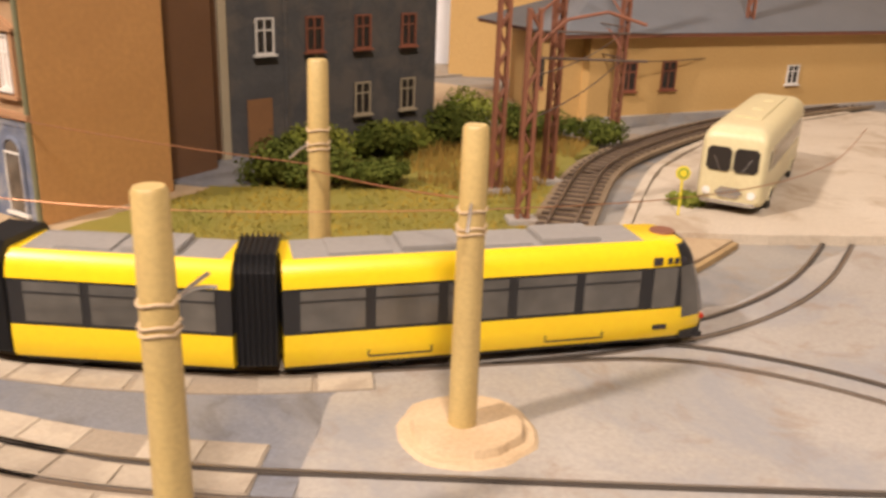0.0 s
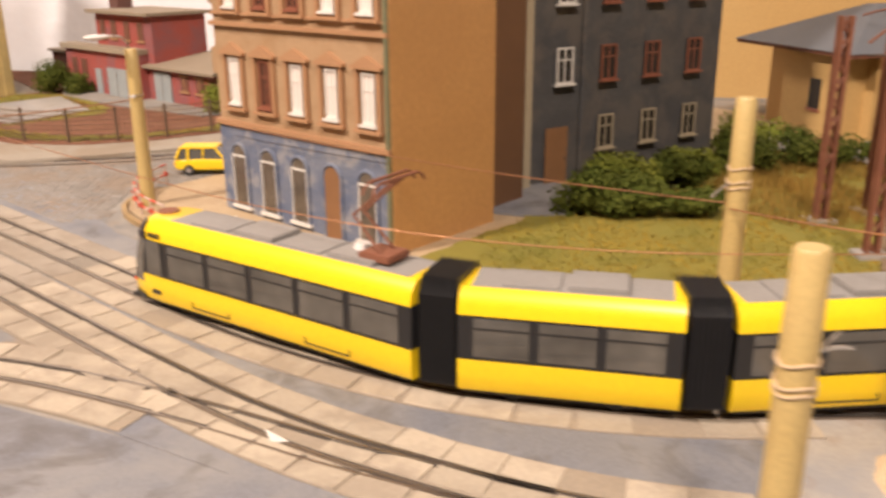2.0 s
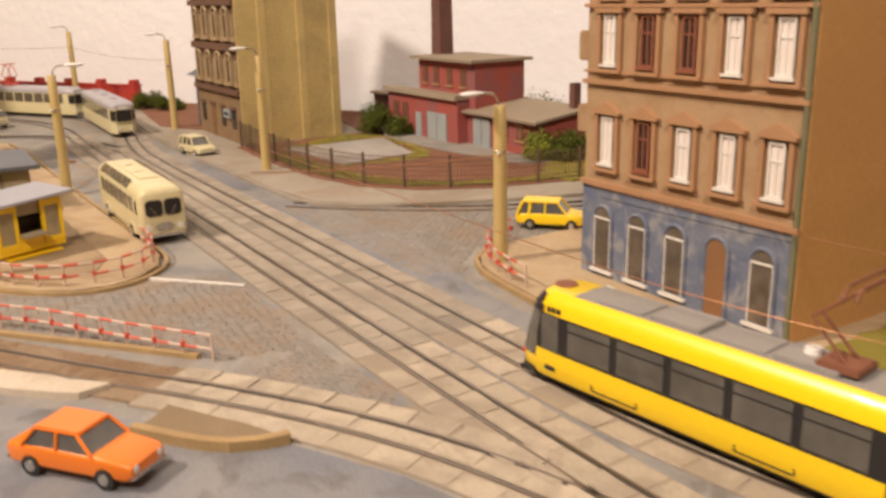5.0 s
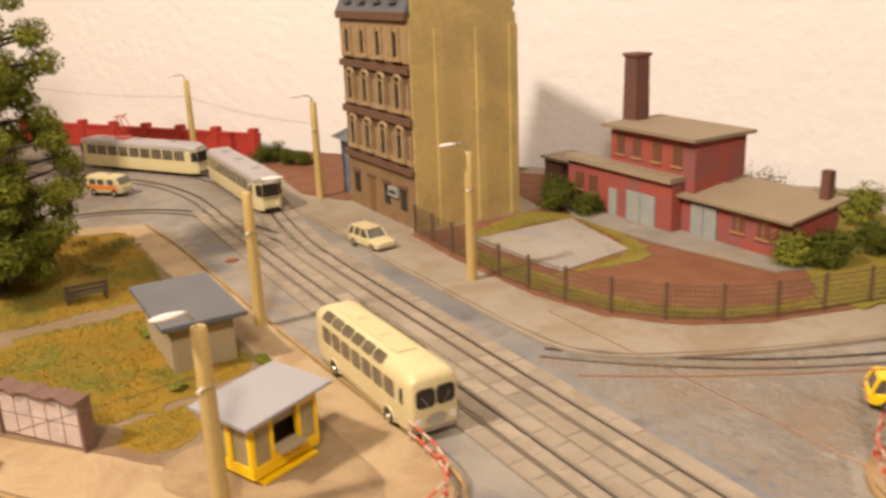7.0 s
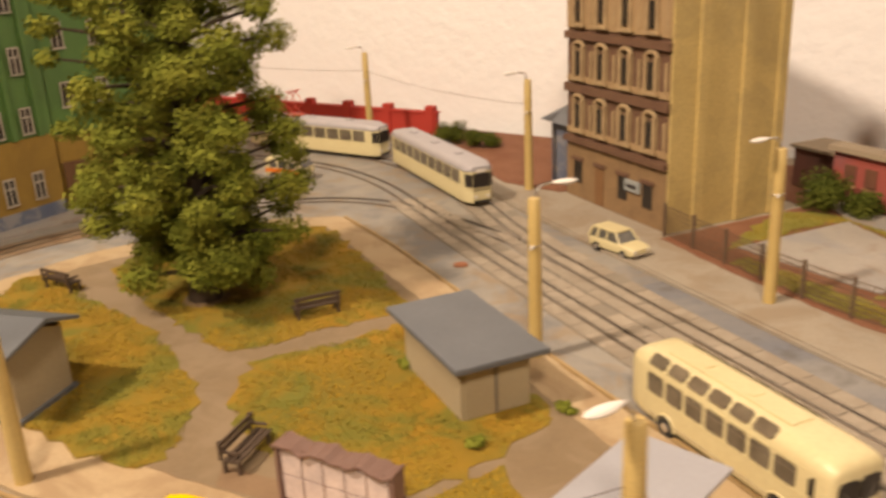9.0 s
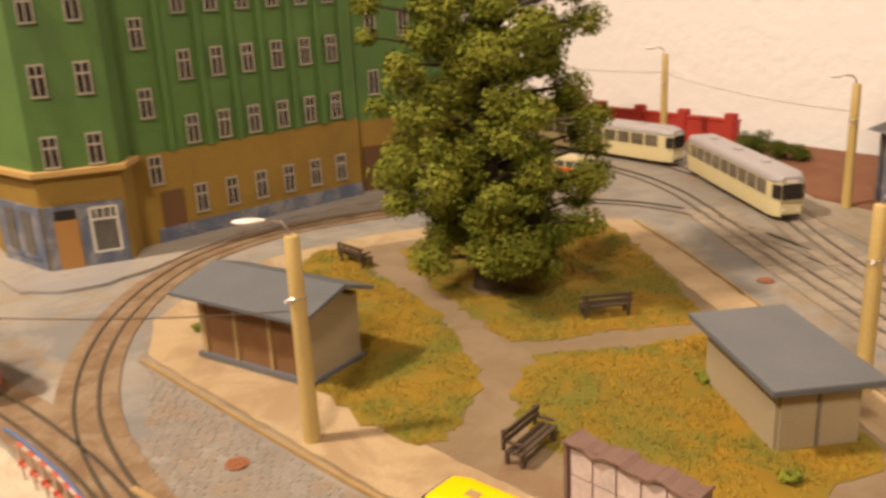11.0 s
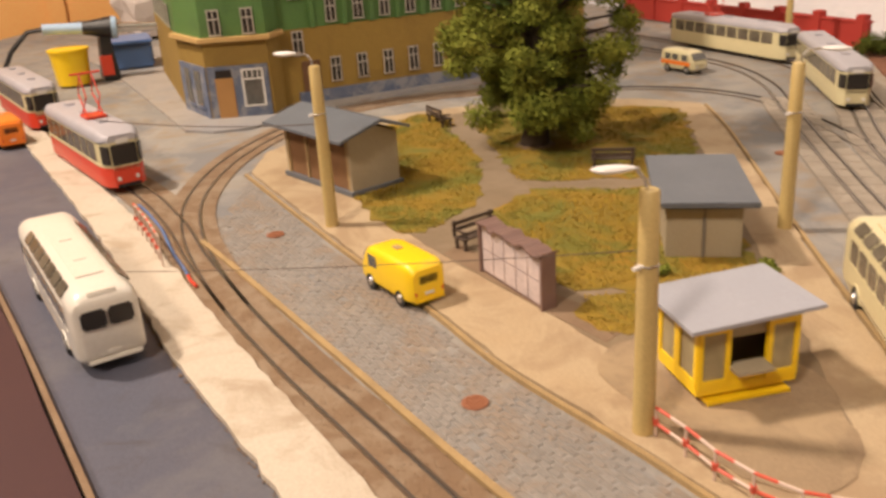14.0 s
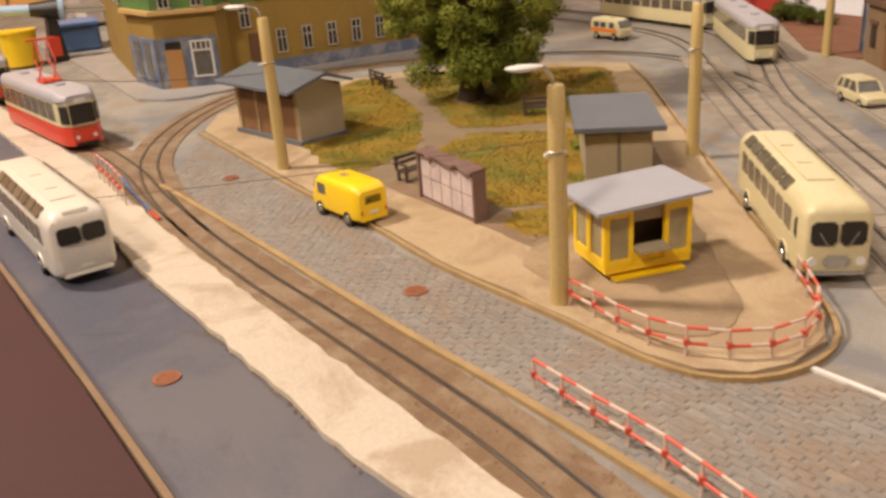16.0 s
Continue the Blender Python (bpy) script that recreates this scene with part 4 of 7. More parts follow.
    prism(bm, [(-7.1, -0.6), (7.0, -0.6), (7.0, 7.8), (-7.1, 7.8)], 17.4, 23.5, [(-5.5, 2.0), (6.6, 2.0), (6.6, 5.6), (-5.5, 5.6)])
    part("roof", bm, M["tiles"], hs, "steep orange red tiled roof")
    for z in (7.4, 11.2, 14.6):
        bm = B()
        box(bm, -7.4, 2.2, z - 0.2, 1.8, 2.6, 1.5, 0, 0.08)
        part("balcony", bm, M["facade"], hs, "brown stuccoed corner balcony")
    return hs


brown_tenement()


def dark_house():
    a = math.degrees(math.atan2(40.9 - 25.6, -10.4 + 14.7))
    hs = thing("rear_house", -14.7, 25.5, 0.3, a, "dark slate grey rear house with brown door", "house")
    part("wall", box(B(), 8.2, 5.2, 0, 16.4, 10, 26), M["darkwall"], hs)
    part("corner_strip", box(B(), -0.12, -0.1, 0, 0.5, 0.36, 26), M["hut"], hs, "pale chipped corner edge")
    part("pilaster", cyl(B(), (4.1, -0.1, 0), (4.1, -0.1, 26), 0.14), M["darkwall"], hs)
    for r, z in enumerate((1.75, 6.0, 10.6, 15.2)):
        for k, x in enumerate((2.7, 6.2, 9.9, 13.7)):
            if r == 0 and k == 0:
                continue
            fm = M["wframe"] if k == 0 else M["redframe"] if r else M["hut"]
            window(hs, x, z, 1.25, 2.1, fm, M["hole"])
    d = part("door", box(B(), 2.25, -0.05, -0.2, 1.7, 0.12, 3.6, 0, 0.03), M["door"], hs, "plain brown wooden door")
    part("handle", cyl(B(), (2.85, -0.2, 1.5), (2.85, -0.05, 1.5), 0.06), M["chrome"], d)
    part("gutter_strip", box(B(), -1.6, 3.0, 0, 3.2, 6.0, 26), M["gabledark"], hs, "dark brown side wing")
    return hs


dark_house()


def yellow_hall():
    a = math.degrees(math.atan2(78 - 50.9, 14.5 + 2.9))
    hs = thing("hall", -2.9, 50.9, 0.0, a, "ochre yellow depot hall with shallow grey roof", "building")
    part("wall", box(B(), 21, 6, 0, 42, 12, 7.0), M["ochre"], hs)
    part("corner_bay", box(B(), -0.9, 4.2, 0, 2.4, 6.5, 6.8), M["ochre"], hs)
    bm = B()
    prism(bm, [(-3.2, -1.0), (43, -1.0), (43, 12.8), (-3.2, 12.8)], 7.0, 9.9, [(4, 5.5), (38, 5.5), (38, 6.5), (4, 6.5)])
    part("roof", bm, M["slate"], hs, "grey shallow hipped roof")
    part("eave", box(B(), 20, 5.9, 6.7, 46, 13.6, 0.3), M["rust"], hs)
    for x, fm in ((3.6, M["redframe"]), (7.4, M["redframe"]), (20.5, M["wframe"])):
        window(hs, x, 2.6, 1.4 if fm is not M["wframe"] else 1.3, 2.2 if fm is not M["wframe"] else 1.6, fm, M["hole"])
    w = part("window", box(B(), -2.12, 3.6, 2.6, 0.06, 1.2, 2.2), M["hole"], hs)
    part("frame", box(B(), -2.16, 3.6, 2.4, 0.1, 1.5, 0.2), M["redframe"], w)
    part("plinth", box(B(), 21, -0.2, 0, 42.2, 0.6, 0.7), M["slab"], hs)
    return hs


yellow_hall()
bm = B()
box(bm, 1, 85.4, 0, 64, 6, 34, 32)
th = thing("tall_building", 0, 0, 0, 0, "plain ochre wall of a tall building behind the hall", "building")
part("wall", bm, M["ochre"], th)
bm = B()
box(bm, 1, 85.4, 34, 65, 7, 0.6, 32)
part("roof", bm, M["slate"], th)


def tan_house():
    hs = thing("tall_tenement", -84.5, 11.5, 0.25, 0, "tall dark brown tenement with plain yellowish gable wall", "house")
    part("wall", box(B(), 0, 5.4, 5.2, 14.0, 10.8, 13.5), M["brownfront"], hs)
    part("ground_floor", box(B(), 0, 5.35, 0, 14.05, 10.8, 5.2), M["sandbrown"], hs, "sandstone coloured ground floor")
    part("gable_wall", box(B(), 7.1, 5.4, 0, 0.25, 10.9, 18.6), M["tan"], hs, "tall yellowish plaster gable wall")
    part("upper_gable", prism(B(), [(6.98, 0.2), (7.2, 0.2), (7.2, 10.6), (6.98, 10.6)], 18.6, 26), M["tan"], hs)
    for y in (2.7, 6.9, 10.5):
        part("chimney_strip", box(B(), 7.3, y, 0, 0.3, 0.9, 17.6, 0, 0.05), M["tan"], hs, "raised yellowish plaster strip")
    bm = B()
    prism(bm, [(-7.2, -0.35), (7.0, -0.35), (7.0, 11), (-7.2, 11)], 19.1, 24, [(-6.4, 1.6), (7.0, 1.6), (7.0, 9.4), (-6.4, 9.4)])
    part("roof", bm, M["slate"], hs, "blue grey mansard roof")
    for x in (-4.6, -1.5, 1.6, 4.6):
        dm = part("dormer", box(B(), x, 0.5, 19.9, 1.4, 2.0, 2.4), M["slate"], hs)
        part("window", box(B(), x, -0.55, 20.3, 0.9, 0.08, 1.6), M["hole"], dm)
    for z, hh, d in ((5.0, 0.5, 0.45), (9.4, 0.7, 0.35), (13.9, 0.6, 0.35), (18.4, 0.7, 0.5)):
        part("cornice", box(B(), 0, -d / 2, z, 14.2, d, hh), M["brownfront"], hs)
    for z in (5.8, 10.3):
        part("band", box(B(), 0, -0.07, z, 13.8, 0.14, 0.5), M["sand"], hs)
    part("upper_band", box(B(), 0, -0.06, 14.8, 13.9, 0.12, 3.5), M["sand"], hs)
    for r, z in enumerate((6.4, 10.9, 15.4)):
        for k in range(4):
            x = -5.0 + 3.3 * k
            w = part("window", box(B(), x, -0.2, z, 0.9, 0.12, 2.0), M["hole"], hs)
            bm = B()
            for dx in (-1, 1):
                box(bm, x + dx * 0.62, -0.2, z - 0.2, 0.32, 0.4, 2.6)
            if r < 2:
                n = 7
                tube(bm, [(x + 0.75 * math.cos(i * math.pi / n), -0.25, z + 2.35 + 0.45 * math.sin(i * math.pi / n)) for i in range(n + 1)], 0.17)
            box(bm, x, -0.22, z - 0.45, 1.9, 0.44, 0.25)
            box(bm, x + 1.65, -0.1, z - 0.1, 0.25, 0.2, 2.2)
            part("surround", bm, M["stonetrim"], w)
    for k, x in enumerate((-5.2, -1.9, 1.4, 4.7)):
        w = part("door" if k == 1 else "window", box(B(), x, -0.05, 0.1 if k == 1 else 1.4, 1.2, 0.14, 3.2 if k == 1 else 1.9), M["wood"] if k == 1 else M["hole"], hs)
        part("surround", box(B(), x, -0.1, 3.4, 1.7, 0.24, 0.3), M["brownfront"], w)
    sg = part("shop_sign", box(B(), 2.9, -0.2, 2.4, 1.9, 0.2, 0.9), M["gate"], hs)
    part("lettering_bar", box(B(), 2.9, -0.32, 2.7, 1.2, 0.05, 0.3), M["letter"], sg)
    an = part("annex", box(B(), -9.2, 5, 0, 4.4, 8, 6.0), M["bluebase"], hs, "bluish grey side annex")
    part("annex_roof", prism(B(), [(-12.2, 0.2), (-6.8, 0.2), (-6.8, 9.6), (-12.2, 9.6)], 6.0, 7.4, [(-11, 3), (-6.8, 3), (-6.8, 8), (-11, 8)]), M["slate"], an)
    return hs


tan_house()


def factory():
    hs = thing("factory", -68, 29.6, 0.4, 0, "small red brick factory with grey gates and chimney", "building")
    part("wall", box(B(), 0.95, 3.0, 0, 10.5, 6.0, 7.9), M["brick"], hs)
    part("front_annex", prism(B(), [(-9.0, -1.3), (5.0, -1.3), (5.0, 0.0), (-9.0, 0.0)], 0, 4.3), M["brick"], hs)
    part("annex_roof", prism(B(), [(-9.3, -1.8), (5.2, -1.8), (5.2, 0.02), (-9.3, 0.02)], 4.3, 4.75, [(-9.3, -1.7), (5.2, -1.7), (5.2, 0.02), (-9.3, 0.02)]), M["feltroof"], hs)
    part("roof", prism(B(), [(-4.9, -0.8), (6.8, -0.8), (6.8, 6.6), (-4.9, 6.6)], 7.9, 8.2), M["feltroof"], hs, "brown grey flat felt roof")
    part("left_shed", box(B(), -11.5, 1.4, 0, 5.2, 3.6, 3.5), M["brickdark"], hs)
    part("shed_roof", box(B(), -11.5, 1.3, 3.5, 5.6, 4.2, 0.25), M["feltroof"], hs)
    part("wing", prism(B(), [(5.0, -0.1), (16.2, -0.1), (16.2, 5.3), (5.0, 5.3)], 0, 3.1), M["brick"], hs)
    bm = B()
    vs = [bm.verts.new(p) for p in ((5.02, -0.8, 3.08), (16.7, -0.8, 3.08), (16.7, 5.9, 3.95), (5.02, 5.9, 3.95), (5.02, -0.8, 3.32), (16.7, -0.8, 3.32), (16.7, 5.9, 4.2), (5.02, 5.9, 4.2))]
    for f in ((3, 2, 1, 0), (4, 5, 6, 7), (0, 1, 5, 4), (1, 2, 6, 5), (2, 3, 7, 6), (3, 0, 4, 7)):
        bm.faces.new([vs[i] for i in f])
    part("wing_roof", bm, M["feltroof"], hs)
    bm = B()
    vs = [bm.verts.new(p) for p in ((16.18, 0, 3.0), (16.18, 5.2, 3.0), (16.18, 5.2, 3.84), (16.0, 0, 3.0), (16.0, 5.2, 3.0), (16.0, 5.2, 3.84))]
    for f in ((0, 1, 2), (5, 4, 3), (0, 2, 5, 3), (1, 4, 5, 2), (0, 3, 4, 1)):
        bm.faces.new([vs[i] for i in f])
    part("wing_gable", bm, M["brick"], hs)
    part("chimney", prism(B(), [(-5.5, 2.2), (-3.5, 2.2), (-3.5, 4.0), (-5.5, 4.0)], 0, 14.0, [(-5.3, 2.3), (-3.7, 2.3), (-3.7, 3.9), (-5.3, 3.9)]), M["brickdark"], hs, "sooty square brick chimney")
    part("chimney_cap", box(B(), -4.5, 3.1, 14.0, 1.9, 1.9, 0.3), M["brickdark"], hs)
    part("small_chimney", box(B(), 15.3, 4.9, 3.8, 0.75, 0.75, 2.5), M["brickdark"], hs)
    for k, x in enumerate((-3.0, -0.8, 1.7, 4.2)):
        w = part("window", box(B(), x, -0.03, 5.5, 1.0, 0.1, 1.7), M["brickwin"], hs)
        part("frame", box(B(), x, -0.1, 5.3, 1.3, 0.14, 0.2), M["stucco"], w)
    for x, y, wd in ((-7.2, -1.35, 1.1), (-5.2, -1.35, 1.1)):
        w = part("window", box(B(), x, y, 1.7, wd, 0.1, 1.6), M["brickwin"], hs)
        part("frame", box(B(), x, y - 0.06, 1.45, wd + 0.3, 0.14, 0.2), M["stucco"], w)
    part("door", box(B(), -2.4, -1.35, 0, 1.1, 0.12, 2.5), M["gate"], hs)
    for x0, y, w in ((1.0, -1.38, 3.6), (7.3, -0.2, 2.8)):
        g = part("gate", box(B(), x0 + 0.3, y, 0, w, 0.14, 2.75), M["gate"], hs, "weathered grey blue double gate")
        part("leaf_joint", box(B(), x0 + 0.3, y - 0.08, 0.1, 0.06, 0.06, 2.6), M["joint"], g)
    for x in (11.2, 13.7):
        w = part("window", box(B(), x, -0.12, 1.3, 1.2, 0.1, 1.3), M["brickwin"], hs)
        bm = B()
        box(bm, x, -0.2, 1.1, 1.5, 0.14, 0.2), box(bm, x, -0.19, 1.3, 0.1, 0.1, 1.3), box(bm, x, -0.2, 2.6, 1.5, 0.14, 0.2)
        part("frame", bm, M["stucco"], w)
    return hs


factory()


def green_house():
    hs = thing("corner_house", 0, 0, 0.25, 0, "green corner house with mustard ground floor and shop", "house")
    plan = [(-94.6, -54.6), (-96.2, -48.8), (-99.2, -48.7), (-112.3, -30.4), (-128, -40), (-144, -68), (-123, -73.3), (-99.7, -59.5)]
    up = [(p[0] - 0.1, p[1]) for p in plan]
    part("ground_floor", prism(B(), plan, 0, 7.4), M["ochre2"], hs, "mustard plastered ground floor")
    part("wall", prism(B(), up, 7.4, 34), M["greenwall"], hs)
    bm = B()
    prism(bm, [(-94.0, -54.7), (-95.7, -48.3), (-99.0, -48.0), (-99.6, -48.9), (-97, -50), (-96.0, -54.4), (-100.8, -59.2), (-99.6, -60.2)], 7.2, 7.6)
    part("cornice", bm, M["ochre"], hs)
    part("roof", prism(B(), up, 34, 34.6), M["slate"], hs)

    def along(p, q, s, off):
        d = (Vector(q) - Vector(p)).normalized()
        n = Vector((d.y, -d.x))
        a = Vector(p) + d * s + n * off
        return a.x, a.y, math.degrees(math.atan2(d.y, d.x))

    def row(p, q, at, zs, w, hgt, sign=-1):
        for z in zs:
            for s in at:
                x, y, a = along(p, q, s, 0.03 * sign)
                win = part("window", box(B(), x, y, z, w, 0.1, hgt, a), M["hole"], hs)
                bm = B()
                x, y, a = along(p, q, s, 0.12 * sign)
                c, sn = math.cos(radians(a)), math.sin(radians(a))
                for dx in (-w / 2, 0, w / 2):
                    box(bm, x + dx * c, y + dx * sn, z, 0.1, 0.12, hgt, a)
                box(bm, x, y, z + hgt, w + 0.14, 0.12, 0.12, a), box(bm, x, y, z - 0.16, w + 0.2, 0.22, 0.1, a), box(bm, x, y, z + hgt * 0.62, w, 0.1, 0.12, a)
                part("frame", bm, M["dimframe"], win)

    p, q = (-99.2, -48.7), (-112.3, -30.4)
    row(p, q, [5.6 + 2.9 * k for k in range(6)], (2.0,), 1.0, 2.2, 1)
    row(p, q, [5.6 + 2.9 * k for k in range(6)], (7.9, 13.1, 18.3, 23.5), 1.0, 2.1, 1)
    row(p, q, [1.9], (5.0, 10.4, 15.8, 21), 1.0, 2.1, 1)
    row((-94.6, -54.6), (-96.2, -48.8), [1.4, 4.5], (7.9, 13.1, 18.3, 23.5), 1.0, 2.1, 1)
    row((-123, -73.3), (-99.7, -59.5), [4 + 3.6 * k for k in range(6)], (7.9, 13.1, 18.3), 1.0, 2.1, 1)
    for s in (3.6, 7.05, 9.95, 12.85, 15.75, 18.65, 21.3):
        x, y, a = along(p, q, s, 0.1)
        part("pilaster", box(B(), x, y, 7.4, 0.5, 0.3, 26, a), M["greenwall"], hs)
    x, y, a = along(p, q, 0.3, 0.15)
    bm = B()
    x, y, a = along(p, q, 12, 0.06)
    box(bm, x, y, 0, 21, 0.2, 1.2, a)
    part("plinth", bm, M["bluebase"], hs)
    # corner shop
    p, q = (-94.6, -54.6), (-96.2, -48.8)
    x, y, a = along(p, q, 2.95, 0.05)
    part("shop_front", box(B(), x, y, 0, 5.7, 0.25, 4.9, a), M["bluebase"], hs, "weathered blue grey shop front")
    x, y, a = along(p, q, 1.6, 0.2)
    d = part("door", box(B(), x, y, 0, 1.7, 0.16, 3.8, a, 0.03), M["oakdoor"], hs, "light oak shop door")
    part("fanlight", box(B(), x, y, 3.85, 1.5, 0.14, 0.7, a), M["hole"], d)
    x, y, a = along(p, q, 4.3, 0.2)
    w = part("shop_window", box(B(), x, y, 1.1, 1.9, 0.1, 3.3, a), M["glass"], hs)
    c, sn = math.cos(radians(a)), math.sin(radians(a))
    bm = B()
    for dx in (-0.95, 0.95):
        box(bm, x + dx * c, y + dx * sn, 1.0, 0.2, 0.22, 3.5, a)
    for z in (0.95, 3.5, 4.4):
        box(bm, x, y, z, 1.9, 0.2, 0.16, a)
    for dx in (-0.5, 0, 0.5):
        box(bm, x + dx * c, y + dx * sn, 3.6, 0.1, 0.2, 0.8, a)
    part("frame", bm, M["wframe"], w)
    x, y, a = along((-94.6, -54.6), (-99.7, -59.5), 3.5, -0.03)
    part("shop_front", box(B(), x, y, 0, 6.9, 0.25, 4.9, a), M["bluebase"], hs, "weathered blue grey shop front")
    for k, s in enumerate((2.2, 4.9)):
        x, y, a = along((-94.6, -54.6), (-99.7, -59.5), s, -0.15)
        w = part("shop_window", box(B(), x, y, 1.0, 1.5, 0.16, 3.4, a), M["glass"], hs)
        part("frame", box(B(), x, y, 0.7, 2.4, 0.24, 0.3, a), M["bluebase"], w)
    # street door in the long side
    x, y, a = along((-99.2, -48.7), (-112.3, -30.4), 3.0, 0.05)
    part("door", box(B(), x, y, 0, 1.9, 0.2, 4.2, a), M["gabledark"], hs, "dark brown house door")
    return hs


green_house()
rc = thing("side_house", -112.6, -30.2, 0.2, math.degrees(math.atan2(8.6, -3.6)) - 180, "green side house with brown doorway in the street corner", "house")
part("ground_floor", box(B(), -6, -5.6, 0, 12, 10, 7.0), M["ochre2"], rc)
part("wall", box(B(), -6, -5.6, 7.0, 12, 10, 27), M["greenwall"], rc)
part("door", box(B(), -1.6, -0.5, 0, 2.4, 0.3, 4.4), M["gabledark"], rc, "dark brown house door")
for z in (9.5, 14.8, 20):
    for x in (-2.0, -5.5):
        w = part("window", box(B(), x, -0.58, z, 1.0, 0.12, 2.1), M["hole"], rc)
        bm = B()
        for dx in (-0.5, 0, 0.5):
            box(bm, x + dx, -0.5, z, 0.1, 0.12, 2.1)
        box(bm, x, -0.5, z + 2.1, 1.14, 0.12, 0.12), box(bm, x, -0.5, z - 0.16, 1.3, 0.24, 0.16)
        part("frame", bm, M["dimframe"], w)

# red boundary wall
fw = thing("boundary_wall", -157, -11.5, 0.2, math.degrees(math.atan2(23.2, 36)), "red painted boundary wall with pillars", "wall")
part("wall", box(B(), 20, 0, 0, 46, 0.7, 2.9), M["redfence"], fw)
part("coping", box(B(), 20, 0, 2.9, 46.2, 1.0, 0.25), M["redfence"], fw)
for k in range(8):
    part("pillar", box(B(), -2 + 6.3 * k, 0, 0, 1.2, 1.1, 3.8, 0, 0.08), M["redfence"], fw)

# thin white strip lying across the street by the island tip
structure("road_marking", prism(B(), [(-38.0, -8.4), (-38.1, -8.2), (-33.8, -4.3), (-33.7, -4.5)], 0.0, 0.12), M["wframe"], "thin white strip on the crossing", "road marking")

# ---- park huts ----
def slant_roof(x0, x1, y0, y1, z0, z1, t=0.22):
    bm = B()
    vs = [bm.verts.new(p) for p in ((x0, y0, z0), (x1, y0, z1), (x1, y1, z1), (x0, y1, z0), (x0, y0, z0 + t), (x1, y0, z1 + t), (x1, y1, z1 + t), (x0, y1, z0 + t))]
    for f in ((3, 2, 1, 0), (4, 5, 6, 7), (0, 1, 5, 4), (1, 2, 6, 5), (2, 3, 7, 6), (3, 0, 4, 7)):
        bm.faces.new([vs[i] for i in f])
    return bm


hut = thing("transformer_hut", -63.1, -12.9, 0.3, 0, "small pale plastered hut with bluish flat roof", "hut")
part("wall", prism(B(), [(-3.5, -1.9), (3.5, -1.9), (3.5, 1.9), (-3.5, 1.9)], 0, 3.0), M["hut"], hut)
part("roof", box(B(), 0, 0, 3.0, 8.9, 5.1, 0.3, 0, 0.04), M["slate"], hut)
for y in (-0.9, 0.9):
    part("door", box(B(), 3.52, y, 0.05, 0.1, 1.6, 2.6), M["hut"], hut)
part("door_joint", box(B(), 3.56, 0, 0.05, 0.1, 0.1, 2.7), M["joint"], hut)

sh = thing("tram_shelter", -74.2, -36.4, 0.28, 49.5, "open wooden tram shelter with bluish pitched roof", "shelter")
part("floor_slab", box(B(), 0, 0.3, 0, 8.6, 4.4, 0.3), M["slate"], sh)
part("rear_wall", box(B(), 0, 2.2, 0.3, 8.2, 0.25, 3.6), M["ochre"], sh)
for x in (-4.0, 4.0):
    bm = B()
    vs = [(-1.7, 0.3), (2.3, 0.3), (2.3, 3.7), (0.4, 4.5), (-1.7, 3.9)]
    a, b = [bm.verts.new((x - 0.12, y, z)) for y, z in vs], [bm.verts.new((x + 0.12, y, z)) for y, z in vs]
    bm.faces.new(a), bm.faces.new(b[::-1])
    for i in range(5):
        j = (i + 1) % 5
        bm.faces.new((a[j], a[i], b[i], b[j]))
    part("side_wall", bm, M["hut"], sh)
part("back_board", box(B(), 0, 2.0, 0.5, 7.7, 0.12, 3.1), M["wood"], sh)
for x in (-3.8, -1.3, 1.3, 3.8):
    part("post", box(B(), x, -1.6, 0.3, 0.25, 0.25, 3.7), M["kerb"], sh)
for x in (-2.5, 0.0, 2.55):
    part("front_board", box(B(), x, -1.55, 0.3, 2.2, 0.12, 3.0), M["wood"], sh)
part("seat", box(B(), 0, 1.4, 1.0, 7.4, 0.8, 0.15), M["wood"], sh)
bm = B()
prof = [(-2.9, 3.9), (0.5, 4.75), (2.9, 3.95), (2.9, 4.15), (0.5, 4.98), (-2.9, 4.1)]
a, b = [bm.verts.new((-4.9, y, z)) for y, z in prof], [bm.verts.new((4.9, y, z)) for y, z in prof]
bm.faces.new(a), bm.faces.new(b[::-1])
for i in range(6):
    j = (i + 1) % 6
    bm.faces.new((a[j], a[i], b[i], b[j]))
part("roof", bm, M["slate"], sh)

ks = thing("kiosk", -47.3, -13.5, 0.3, 112, "yellow newspaper kiosk with pale grey roof", "kiosk")
part("base", box(B(), 0, 0, 0.35, 4.1, 3.1, 0.35), M["vanyellow"], ks)
part("skirt", box(B(), 0, 0.05, 0, 3.1, 2.2, 0.36), M["vanyellow"], ks)
part("rear_wall", box(B(), 0, 1.5, 0.65, 4.1, 0.1, 2.6), M["vanyellow"], ks)
